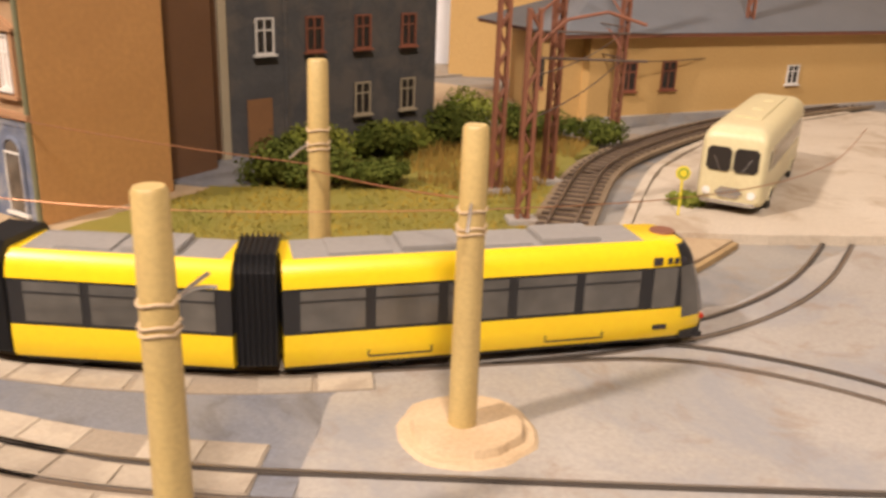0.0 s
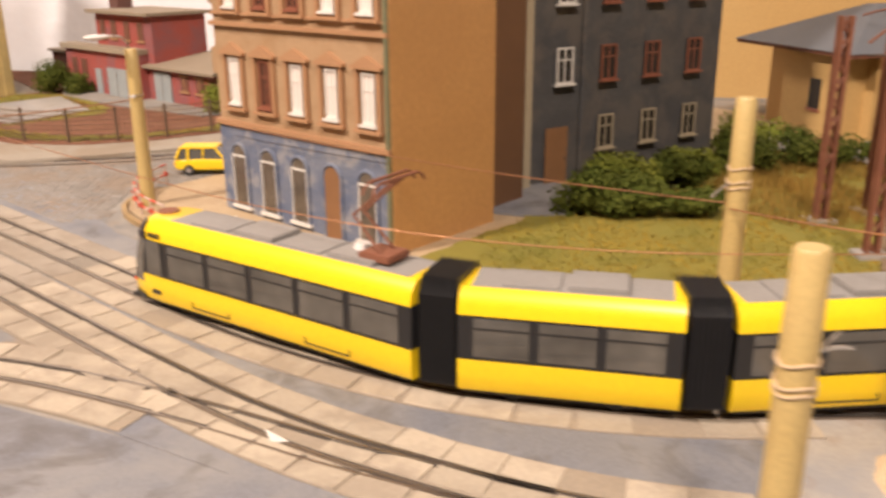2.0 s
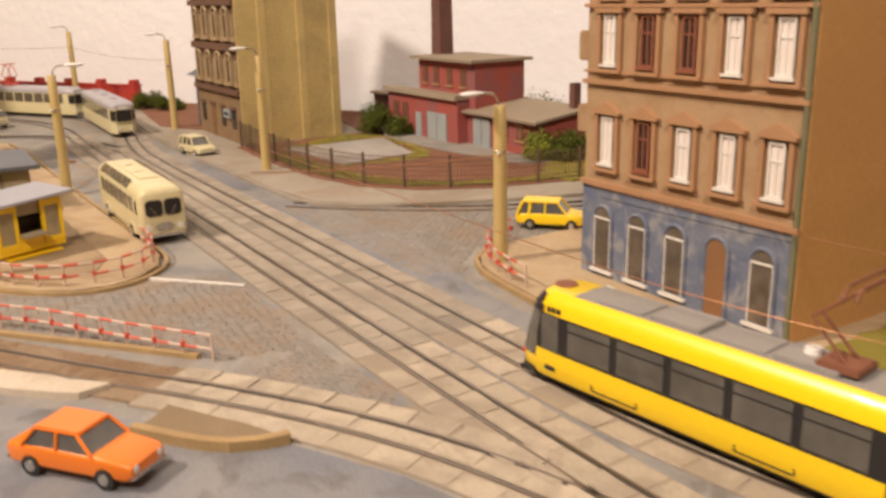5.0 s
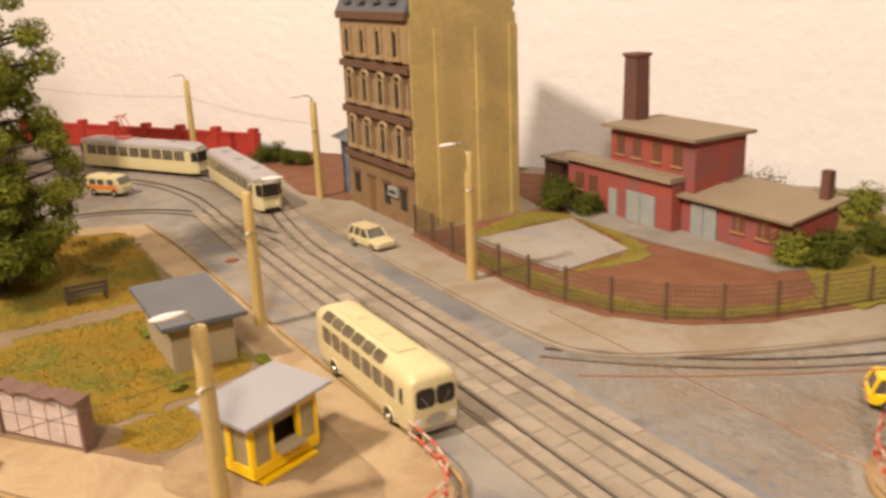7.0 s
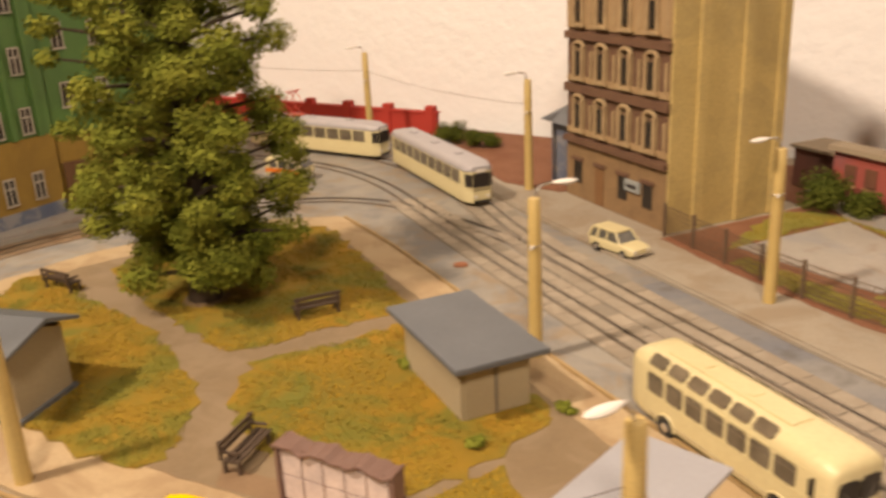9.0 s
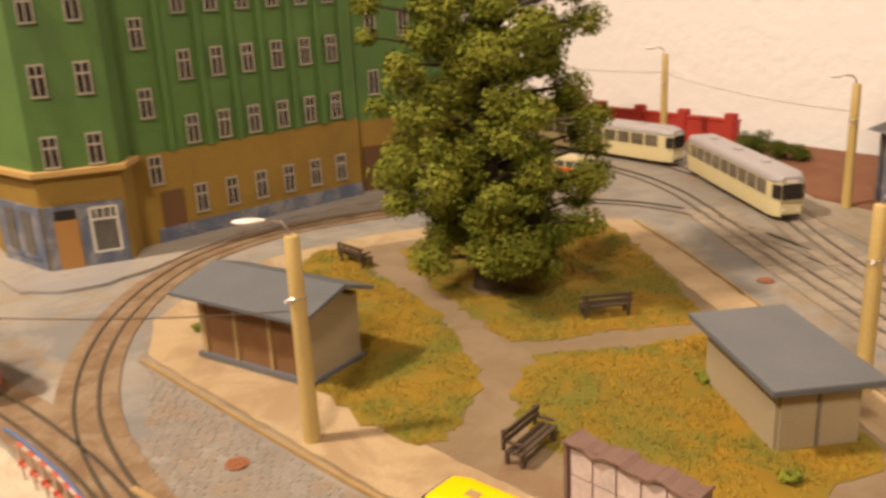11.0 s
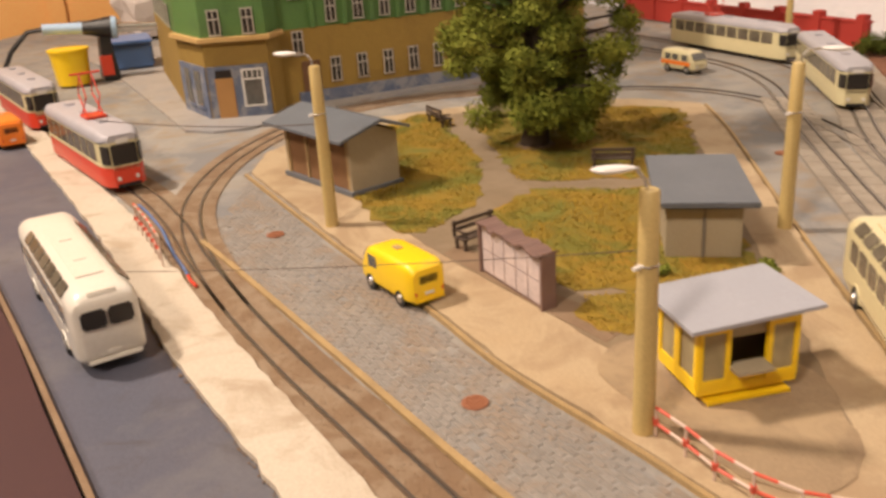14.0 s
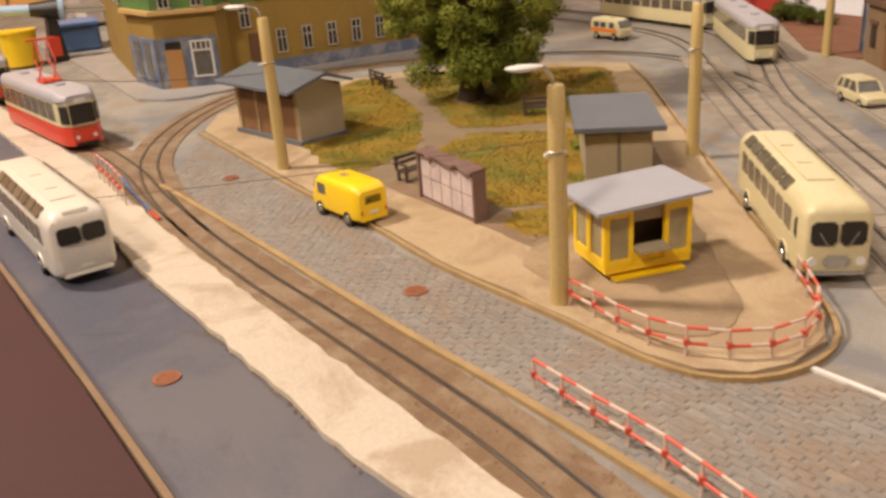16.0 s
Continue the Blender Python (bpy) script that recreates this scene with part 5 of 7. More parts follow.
for (x, y, w, a) in ((-1.4, -1.5, 1.3, 0), (1.4, -1.5, 1.3, 0), (-2.0, -0.78, 1.5, 90), (-2.0, 0.75, 1.5, 90), (2.0, -0.78, 1.5, 90), (2.0, 0.75, 1.5, 90)):
    c, s = math.cos(radians(a)), math.sin(radians(a))
    w0 = part("window", box(B(), x, y, 0.95, w - 0.2, 0.05, 1.95, a), M["kioskglass"], ks)
    for d in (-1, 1):
        part("frame_post", box(B(), x + d * c * (w / 2 - 0.1), y + d * s * (w / 2 - 0.1), 0.65, 0.2, 0.2, 2.6, a), M["vanyellow"], w0)
    part("frame_sill", box(B(), x, y, 0.65, w - 0.4, 0.18, 0.3, a), M["vanyellow"], w0)
    part("frame_head", box(B(), x, y, 2.85, w - 0.4, 0.18, 0.4, a), M["vanyellow"], w0)
part("counter", box(B(), 0, -1.75, 1.3, 1.5, 0.9, 0.12), M["hut"], ks, "pale serving counter")
part("counter_front", box(B(), 0, -1.45, 0.65, 1.5, 0.12, 0.65), M["vanyellow"], ks)
part("shutter", box(B(), 0, -1.35, 2.5, 1.5, 0.08, 0.7), M["hut"], ks, "half-closed pale shutter")
# dark block stands in for the shade inside the kiosk
part("dark_interior", box(B(), 0, 0.3, 0.7, 3.0, 1.6, 1.4), M["bench"], ks)
part("step", box(B(), 0.0, -0.35, 0.04, 3.4, 2.9, 0.14), M["vanyellow"], ks)
part("roof", slant_roof(-2.65, 2.65, -2.15, 2.0, 3.25, 3.5, 0.16), M["palegrey"], ks)

# poster wall
pw = thing("poster_wall", -55.5, -22.3, 0.28, math.degrees(math.atan2(3.4, 4.6)), "curved poster wall with faded paper bills and brown capping", "billboard")
part("panel", box(B(), 0, 0, 0, 5.6, 0.5, 2.7), M["posterframe"], pw)
for k in range(5):
    for r in range(2):
        part("bill", box(B(), -2.16 + 1.07 * k, -0.27, 0.2 + 1.2 * r, 0.98, 0.05, 1.12), M["poster"], pw)
bm = B()
rings = []
for k in range(25):
    x = -2.95 + 0.246 * k
    z = 2.66 + 0.09 * math.sin(k * 0.8) + 0.05 * math.sin(k * 1.9)
    d = 0.52 + 0.05 * math.sin(k * 1.3)
    rings.append([(x, -d, z), (x, d, z + 0.05), (x, d, z + 0.17), (x, -d, z + 0.1)])
ring_loft(bm, rings)
part("capping", bm, M["posterframe"], pw, "crumpled brown capping strip")
for x in (-2.85, 2.85):
    part("side_post", box(B(), x, 0, 0, 0.16, 0.8, 2.8), M["posterframe"], pw)


def park_bench():
    b = thing("park_bench", -61.5, -24.8, 0.33, 137, "dark brown wooden park bench on the path", "bench", "park benches")
    for k in range(3):
        part("seat_slat", box(B(), 0, -0.35 + 0.3 * k, 0.62, 3.0, 0.22, 0.1), M["bench"], b)
    for z in (0.95, 1.3):
        part("back_slat", box(B(), 0, 0.5, z, 3.0, 0.1, 0.22), M["bench"], b)
    for x in (-1.3, 1.3):
        for y in (-0.35, 0.4):
            part("leg", box(B(), x, y, 0, 0.16, 0.16, 0.62), M["bench"], b)
        part("back_post", box(B(), x, 0.58, 0.6, 0.16, 0.12, 0.95), M["bench"], b)
        part("armrest", box(B(), x, 0.1, 1.0, 0.14, 0.95, 0.1), M["bench"], b)
    return b


pb = park_bench()
copy_thing(pb, pose(-76.0 * U, -17.1 * U, 0.36 * U, 0, 0, -90))
copy_thing(pb, pose(-90.0 * U, -31.6 * U, 0.33 * U, 0, 0, 215))


# ---- poles, lamps and wires ----
def wooden_pole(x, y, hgt, lamp=None, lab="", lean=0.0, reach=1.0):
    p = thing("lamp_post" if lamp is not None else "wire_pole", x, y, 0.02, 0, lab or ("pale wooden lamp post with white lamp head" if lamp is not None else "pale wooden overhead wire pole with cord collars"), "pole", "wooden poles")
    bm = B()
    n = 20
    rings = []
    for z, r in ((0, 0.40), (hgt * 0.3, 0.385), (hgt * 0.7, 0.36), (hgt - 0.08, 0.335), (hgt, 0.28)):
        rings.append([(r * math.cos(k * math.tau / n) + lean * z, r * math.sin(k * math.tau / n), z) for k in range(n)])
    ring_loft(bm, rings)
    part("shaft", bm, M["pole"], p, smooth=True)
    for z in ((hgt * 0.68, hgt * 0.75, hgt * 0.755 - 0.5) if lamp is None else (hgt * 0.72,)):
        bm = B()
        tube(bm, [(0.375 * math.cos(k * math.tau / 16) + lean * z, 0.375 * math.sin(k * math.tau / 16), z + 0.05 * math.sin(k)) for k in range(17)], 0.04, 6)
        part("cord", bm, M["ply"] if lamp is None else M["chrome"], p)
        if lamp is not None:
            part("insulator", cyl(B(), (0.3, -0.3, z), (0.5, -0.5, z), 0.1, 0.07, 8), M["lampwhite"], p)
    if lamp is not None:
        c, s = math.cos(radians(lamp)), math.sin(radians(lamp))
        pts = [(0.1 * c, 0.1 * s, hgt - 0.1), (0.14 * c, 0.14 * s, hgt + 0.3), (0.4 * c, 0.4 * s, hgt + 0.62), (0.9 * reach * c, 0.9 * reach * s, hgt + 0.7), (1.2 * reach * c, 1.2 * reach * s, hgt + 0.7)]
        part("arm", tube(B(), pts, 0.07), M["chrome"], p)
        bm = B()
        rings = []
        for t, w, dz in ((0, 0.05, 0), (0.13, 0.13, 0), (0.52, 0.23, -0.02), (0.95, 0.25, -0.03), (1.3, 0.17, -0.02), (1.46, 0.04, 0)):
            rings.append([((reach + t) * c - s * w * math.cos(k * math.tau / 12), (reach + t) * s + c * w * math.cos(k * math.tau / 12), hgt + 0.72 + dz + 0.62 * w * math.sin(k * math.tau / 12)) for k in range(12)])
        ring_loft(bm, rings)
        part("lamp_head", bm, M["lampwhite"], p, smooth=True)
    return p


for x, y, hgt in ((12.2, 7.9, 8.7), (4.1, 11.5, 9.2), (10.6, -0.8, 8.7)):
    wooden_pole(x, y, hgt)
for x, y, hgt, a in ((-29.0, 8.9, 8.9, -95), (-63.4, 8.4, 10.0, -90), (-94.6, 9.2, 10.4, -90), (-121.5, 3.4, 11.0, -80), (-64.2, -7.95, 9.4, 80), (-43.4, -16.8, 9.3, -84), (-64.7, -34.3, 10.0, -95)):
    wooden_pole(x, y, hgt, a, reach=0.45 if x == -43.4 else 1.0)

ds = thing("pole_base_disc", 12.3, 8.0, 0.045, 0, "round cut wooden disc at the foot of a pole", "base")
for r, z0, z1 in ((2.0, 0, 0.09), (1.62, 0.09, 0.3)):
    bm = B()
    n = 40
    pts = [(r * (1 + 0.03 * math.sin(5 * k * math.tau / n) + 0.02 * math.sin(11 * k * math.tau / n)) * math.cos(k * math.tau / n), r * (1 + 0.04 * math.cos(4 * k * math.tau / n)) * math.sin(k * math.tau / n)) for k in range(n)]
    prism(bm, pts, z0, z1, [(x * 0.94, y * 0.94) for x, y in pts])
    part("ring" if z0 == 0 else "disc", bm, M["ply"], ds)


SPAN_END = (-51.0, -42.0, 3.0)


def wire(name, pts, r, material, label):
    return solid(name, tube(B(), pts, r, 6), material, label, "wire", "overhead wires")


def sag(a, b, drop=0.3, n=10):
    a, b = Vector(a), Vector(b)
    return [a.lerp(b, t / n) - Vector((0, 0, drop * 4 * (t / n) * (1 - t / n))) for t in range(n + 1)]


wire("span_wire", sag((4.1, 11.1, 5.6), (12.0, 8.2, 6.7), 0.1), 0.03, M["copper"], "thin copper span wire between two poles")
wire("span_wire", sag((4.0, 11.4, 5.7), (-24, 10.8, 5.2), 0.3), 0.028, M["copper"], "thin copper wire from pole to the tenement")
wire("contact_wire", [(p.x, p.y, 5.15) for p in glide([q for q in T1 if -50 < q[0] < 19], 1.5)], 0.022, M["copper"], "copper contact wire over the far tram track")
wire("span_wire", sag((-43.4, -17.1, 7.2), SPAN_END, 0.2), 0.018, M["darkwire"], "dark span wire from lamp post across the street")
wire("span_wire", sag((-94.6, 9, 8.2), (-121.5, 3.2, 9.0), 0.5), 0.025, M["darkwire"], "dark overhead wire between far poles")
wire("span_wire", sag((-121.5, 3.2, 9.0), (-150, -12, 9.2), 0.5), 0.025, M["darkwire"], "dark overhead wire towards the red wall")
wire("span_wire", sag((-64.7, -34.6, 6.6), (-70, -52, 6.0), 0.3), 0.03, M["darkwire"], "dark span wire over the red tram track")
wire("span_wire", sag((-29, 8.7, 6.2), (-38, -2, 5.2), 0.2), 0.035, M["copper"], "thin copper bracket wire from lamp post")
for a, b in (((10.6, -0.8, 6.2), (11.0, 0.1, 6.9)), ((12.2, 7.9, 7.0), (12.6, 7.0, 6.2)), ((4.1, 11.5, 6.6), (3.6, 10.6, 6.0)), ((10.8, -0.3, 6.6), (11.3, 0.0, 6.7))):
    wire("bracket_wire", sag(a, b, -0.05), 0.045, M["chrome"], "grey soldered bracket arm on a wooden pole")


def lattice_mast(x, y, hgt, w=0.25):
    m = thing("lattice_mast", x, y, 0.3, rng.uniform(20, 60), "rust brown lattice catenary mast", "mast", "catenary masts")
    for dx in (-1, 1):
        for dy in (-1, 1):
            part("leg", box(B(), dx * w, dy * w * 0.6, 0, 0.16, 0.16, hgt), M["rust"], m)
    bm = B()
    n = int(hgt / 0.9)
    for k in range(n):
        z0, z1 = k * hgt / n, (k + 1) * hgt / n
        d = 1 if k % 2 else -1
        for s in (-1, 1):
            cyl(bm, (-w * d, s * w * 0.6, z0), (w * d, s * w * 0.6, z1), 0.055, n=5)
            cyl(bm, (s * w, -w * 0.6 * d, z0), (s * w, w * 0.6 * d, z1), 0.055, n=5)
    tagged(part("bracing", bm, M["rust"], m), kind="stuff")
    part("footing", box(B(), 0, 0, -0.2, 1.5, 1.2, 0.45, 0, 0.05), M["slab"], m)
    return m


for x, y, hgt in ((4.9, 25.5, 10.0), (1.2, 29.5, 10.4), (2.6, 33.0, 14.5), (-0.7, 51.4, 15), (4.8, 65, 16)):
    lattice_mast(x, y, hgt)
for k, (x, y, z, s) in enumerate(((4.6, 26.6, 8.6, 1), (1.8, 31.5, 9.3, 1), (-0.6, 51, 8.2, -1), (-0.6, 51, 6.0, -1))):
    pts = [(x, y, z), (x + 1.2 * s, y + 0.5, z + 1.2), (x + 2.8 * s, y + 1.2, z + 1.6), (x + 4.4 * s, y + 2, z + 1.1)]
    line = [Vector(pts[0]).lerp(Vector(pts[1]), 0.5)] + [Vector(p) for p in pts[1:]]
    wire("catenary_wire", [Vector(pts[0])] + line, 0.08, M["rust"], "rust brown curved catenary arm on a mast")
    wire("catenary_wire", [(x, y, z - 0.6), (x + 4.6 * s, y + 2, z - 0.5)], 0.06, M["darkwire"], "dark straight catenary arm on a mast")
for z in (5.2, 7.2):
    wire("catenary_wire", sag((4.6, 26.6, z), (-0.6, 51, z), 0.4), 0.04, M["darkwire"], "dark catenary wire over the railway curve")
    wire("catenary_wire", sag((-0.6, 51, z), (4.9, 65, z), 0.3), 0.04, M["darkwire"], "dark catenary wire over the railway curve")
sg = thing("stop_sign", 10.8, 31.0, 0.5, 30, "round yellow tram stop sign on a post", "sign")
part("post", cyl(B(), (0, 0, 0), (0, 0, 1.9), 0.06), M["signyellow"], sg)
part("disc", cyl(B(), (0, -0.05, 2.15), (0, 0.05, 2.15), 0.35, 0.35, 24), M["signyellow"], sg)
part("ring", cyl(B(), (0, -0.07, 2.15), (0, -0.051, 2.15), 0.252, 0.252, 24), M["signgreen"], sg)
part("centre", cyl(B(), (0, -0.09, 2.15), (0, -0.071, 2.15), 0.189, 0.189, 24), M["signyellow"], sg)


# ---- railings ----
def railing(pts, label, z=0.25, hgt=1.15, step=1.5):
    f = thing("railing", 0, 0, 0, 0, label, "railing", "red and white railings")
    line = glide(pts, step)
    bm = B()
    for p in line:
        part("post", cyl(B(), (p.x, p.y, z - 0.1), (p.x, p.y, z + hgt), 0.06, n=6), M["railwhite"], f)
    for i, (a, b) in enumerate(zip(line, line[1:])):
        m = (a + b) / 2
        for zz in (hgt, hgt * 0.45):
            for q, r, mt in ((a, m, "railred"), (m, b, "railwhite")):
                part("bar", cyl(B(), (q.x, q.y, z + zz), (r.x, r.y, z + zz), 0.065, n=6), M[mt], f)
        part("rivet", box(B(), a.x, a.y, z + hgt * 0.4, 0.2, 0.2, 0.24), M["railred"], f)
    return f


railing([(-43.1, -16.4), (-41.9, -15.5), (-40.6, -14.7), (-39.6, -13.8), (-38.8, -12.7), (-38.4, -11.6), (-38.4, -10.3), (-38.6, -9.1), (-39.6, -7.9), (-41.3, -7.1), (-44.1, -6.95), (-46.0, -7.0)], "curved red and white pipe railing round the island tip")
railing([(-36.9, -17.9), (-34.4, -15.9), (-32.4, -14.2), (-28.5, -11.6), (-24.6, -8.8)], "straight red and white pipe railing beside the track", 0.05)
railing([(-32.6, 12.3), (-31.2, 9.8), (-29.5, 8.4), (-27.0, 7.4), (-23.2, 7.0)], "red and white pipe railing at the tenement corner")
railing([(-63.7, -46.6), (-61, -44.4), (-58.0, -42.2)], "short red and white railing on the platform strip", 0.3, 1.8, 1.2)

yf = thing("yard_fence", 0, 0, 0, 0, "dark rusty wire mesh fence round the factory yard", "fence")
line = glide([(-77.0, 11.0), (-71, 10.6), (-64, 10.3), (-58, 10.6), (-52.5, 12), (-48.3, 15), (-45.6, 19.2), (-44.0, 25), (-42, 33)], 3.6)
for p in line:
    part("post", box(B(), p.x, p.y, 0.2, 0.17, 0.17, 2.7), M["fencewood"], yf)
for a, b in zip(line, line[1:]):
    bm = B()
    for k in range(7):
        cyl(bm, (a.x, a.y, 0.5 + 0.36 * k), (b.x, b.y, 0.5 + 0.36 * k), 0.028, n=4)
    for k in range(1, 12):
        q = a.lerp(b, k / 12)
        cyl(bm, (q.x, q.y, 0.4), (q.x, q.y, 2.75), 0.026, n=4)
    part("mesh_panel", bm, M["fencewood"], yf)

for x, y in ((-63.6, -37.6), (-45.2, -23.1), (-37.9, -31.7), (-5.8, 6.0), (-1.0, -4.9), (-80, -5)):
    mh = thing("manhole_cover", x, y, 0.06, rng.uniform(0, 90), "rust brown round manhole cover in the road", "manhole", "manhole covers")
    part("lid", cyl(B(), (0, 0, 0), (0, 0, 0.05), 0.55, 0.53, 28), M["manhole"], mh)
    bm = B()
    for k in range(-2, 3):
        box(bm, 0.18 * k, 0, 0.045, 0.07, 0.86 - 0.15 * abs(k), 0.03)
    part("ribs", bm, M["manhole"], mh)
sl = thing("wood_offcut", -11.6, -14.0, 0.6, 30, "short pale wooden offcut lying on the kerb", "offcut")
part("stick", box(B(), 0, 0, 0, 1.6, 0.3, 0.25, 8, 0.03), M["kerb"], sl)


# ---- vehicles ----
def section(x, hw, z0, z1, r_lo=0.2, r_hi=0.45, n=4):
    """A rounded cross-section ring at x."""
    pts = []
    for (cy, cz, r, a0) in ((hw - r_hi, z1 - r_hi, r_hi, 0), (-(hw - r_hi), z1 - r_hi, r_hi, 90), (-(hw - r_lo), z0 + r_lo, r_lo, 180), (hw - r_lo, z0 + r_lo, r_lo, 270)):
        for k in range(n + 1):
            a = radians(a0 + 90 * k / n)
            pts.append((x, cy + r * math.cos(a), cz + r * math.sin(a)))
    return pts


def hull(stations):
    bm = B()
    ring_loft(bm, [section(*s) for s in stations])
    return bm


def wheel(parent, x, y, r, w=0.4):
    t = part("wheel", cyl(B(), (x, y - w / 2, r), (x, y + w / 2, r), r, r, 18), M["tyre"], parent, smooth=True)
    s = 1 if y > 0 else -1
    part("rim", cyl(B(), (x, y + s * w / 2, r), (x, y + s * (w / 2 + 0.04), r), r * 0.55, r * 0.5, 14), M["chrome"], t)


def side_panes(parent, xs, hw, z0, z1, w, material, name="side_window"):
    for x in xs:
        for s in (-1, 1):
            part(name, box(B(), x, s * (hw - 0.02), z0, w, 0.08, z1 - z0), material, parent)


def slab(cx, cy, cz, lx, ly, lz, tilt=0.0, yaw=0.0, bev=0.12):
    """A rounded pane centred at a point, tilted about x and turned about z."""
    bm = box(B(), 0, 0, -lz / 2, lx, ly, lz)
    ups = [e for e in bm.edges if abs(e.verts[0].co.z - e.verts[1].co.z) > lz / 2]
    bmesh.ops.bevel(bm, geom=ups, offset=bev, segments=3, affect="EDGES", clamp_overlap=True)
    bm.transform(Matrix.Translation((cx, cy, cz)) @ Matrix.Rotation(radians(yaw), 4, "Z") @ Matrix.Rotation(radians(tilt), 4, "X"))
    return bm


def face_pane(cx, cy, cz, wide, tall, thick, yaw, lean=0.0, bev=0.14):
    """A rounded pane that faces along x, turned about z and leaning back."""
    bm = box(B(), 0, 0, -thick / 2, wide, tall, thick)
    ups = [e for e in bm.edges if abs(e.verts[0].co.z - e.verts[1].co.z) > thick / 2]
    bmesh.ops.bevel(bm, geom=ups, offset=bev, segments=3, affect="EDGES", clamp_overlap=True)
    bm.transform(Matrix.Translation((cx, cy, cz)) @ Matrix.Rotation(radians(yaw), 4, "Z") @ Matrix.Rotation(radians(-lean), 4, "Y") @ Matrix.Rotation(radians(90), 4, "Z") @ Matrix.Rotation(radians(90), 4, "X"))
    return bm


def bus(x, y, rz, L, W, H, paint, label, name="bus", skylights=False, nwin=7):
    b = thing(name, x, y, 0.04, rz, label, "bus", "parked buses")
    hw, e = W / 2, L / 2
    rt = 0.78
    st = [(-e, hw * 0.78, 0.85, H * 0.83, 0.25, 0.35), (-e + 0.1, hw * 0.89, 0.66, H * 0.91, 0.3, 0.5), (-e + 0.35, hw * 0.96, 0.54, H * 0.965, 0.3, 0.68), (-e + 0.8, hw * 0.995, 0.46, H * 0.992, 0.25, rt), (-e + 1.4, hw, 0.42, H, 0.22, rt),
          (e - 1.4, hw, 0.42, H, 0.22, rt), (e - 0.7, hw * 0.995, 0.44, H * 0.992, 0.25, rt), (e - 0.3, hw * 0.965, 0.5, H * 0.965, 0.3, 0.66), (e - 0.08, hw * 0.90, 0.58, H * 0.915, 0.3, 0.45), (e, hw * 0.82, 0.72, H * 0.85, 0.25, 0.3)]
    part("body", hull(st), paint, b, smooth=True)
    gap = (L - 2.9) / nwin
    at = [-e + 1.35 + gap * (k + 0.5) for k in range(nwin)]
    for xx in at:
        for s in (-1, 1):
            w = part("side_window", slab(xx, s * (hw - 0.01), H * 0.635, gap * 0.84, H * 0.27, 0.06, 90, 0, 0.08), M["coachglass"], b)
            part("vent_bar", box(B(), xx, s * (hw + 0.03), H * 0.69, gap * 0.78, 0.03, 0.035), M["chrome"], w)
            if skylights and xx < e - 2.4:
                c45 = rt * 0.72
                part("skylight", slab(xx, s * (hw - rt + c45), H - rt + c45, gap * 0.84, 0.62, 0.08, -s * 46, 0, 0.09), M["coachglass"], b, "curved hazy roof side window")
    for s in (-1, 1):
        ws = part("windscreen", face_pane(e - 0.03, s * hw * 0.40, H * 0.635, hw * 0.72, H * 0.27, 0.2, s * 3, 2, 0.12), M["hole"], b)
        part("wiper", cyl(B(), (e + 0.1, s * hw * 0.30, H * 0.50), (e + 0.05, s * hw * 0.55, H * 0.66), 0.025, n=5), M["chrome"], ws)
        part("corner_window", slab(e - 0.75, s * (hw * 0.97), H * 0.63, 0.6, H * 0.25, 0.07, 90, -s * 9, 0.12), M["hole"], b)
        part("rear_window", face_pane(-e + 0.03, s * hw * 0.385, H * 0.68, hw * 0.70, H * 0.22, 0.2, -s * 3, -2, 0.1), M["hole"], b)
        hl = part("headlight", cyl(B(), (e - 0.16, s * hw * 0.68, 1.1), (e + 0.03, s * hw * 0.66, 1.1), 0.23, 0.2, 16), M["lampwhite"], b)
        part("bezel", cyl(B(), (e - 0.18, s * hw * 0.68, 1.1), (e - 0.03, s * hw * 0.67, 1.1), 0.29, 0.27, 16), M["chrome"], hl)
        part("tail_light", box(B(), -e + 0.12, s * hw * 0.66, 1.0, 0.12, 0.14, 0.3, 0, 0.03), M["red"], b)
        part("belt_line", box(B(), 0, s * hw, H * 0.47, L - 2.6, 0.05, 0.07), paint, b)
        part("sill_line", box(B(), 0, s * hw, 0.72, L - 3.0, 0.05, 0.06), M["chrome"], b)
        part("gutter", box(B(), 0, s * (hw - 0.02), H * 0.785, L - 2.6, 0.07, 0.06), paint, b)
        for xx in (-L * 0.27, L * 0.3):
            part("wheel_arch", cyl(B(), (xx, s * (hw - 0.1), 0.5), (xx, s * (hw + 0.015), 0.5), 0.6, 0.6, 20), M["black"], b)
            part("fender", tube(B(), [(xx + 0.64 * math.cos(k * math.pi / 10), s * hw, 0.48 + 0.64 * math.sin(k * math.pi / 10)) for k in range(11)], 0.06, 6), paint, b)
            wheel(b, xx, s * (hw - 0.14), 0.47)
    gr = part("grille", face_pane(e - 0.02, 0, 1.12, hw * 0.8, 0.55, 0.14, 0, 4, 0.2), M["chrome"], b)
    for k in range(4):
        part("grille_bar", box(B(), e + 0.03, 0, 0.94 + 0.11 * k, 0.08, hw * 0.66, 0.03), M["roofgrey"], gr)
    part("bumper", box(B(), e + 0.0, 0, 0.5, 0.22, W * 0.84, 0.2, 0, 0.08), M["chrome"], b)
    part("rear_bumper", box(B(), -e + 0.02, 0, 0.52, 0.24, W * 0.8, 0.2, 0, 0.08), paint, b)
    part("underframe", box(B(), 0, 0, 0.3, L * 0.9, W * 0.75, 0.4), M["black"], b)
    part("roof_panel", box(B(), -0.5, 0, H - 0.03, L * 0.62, W * 0.42, 0.1, 0, 0.04), paint, b)
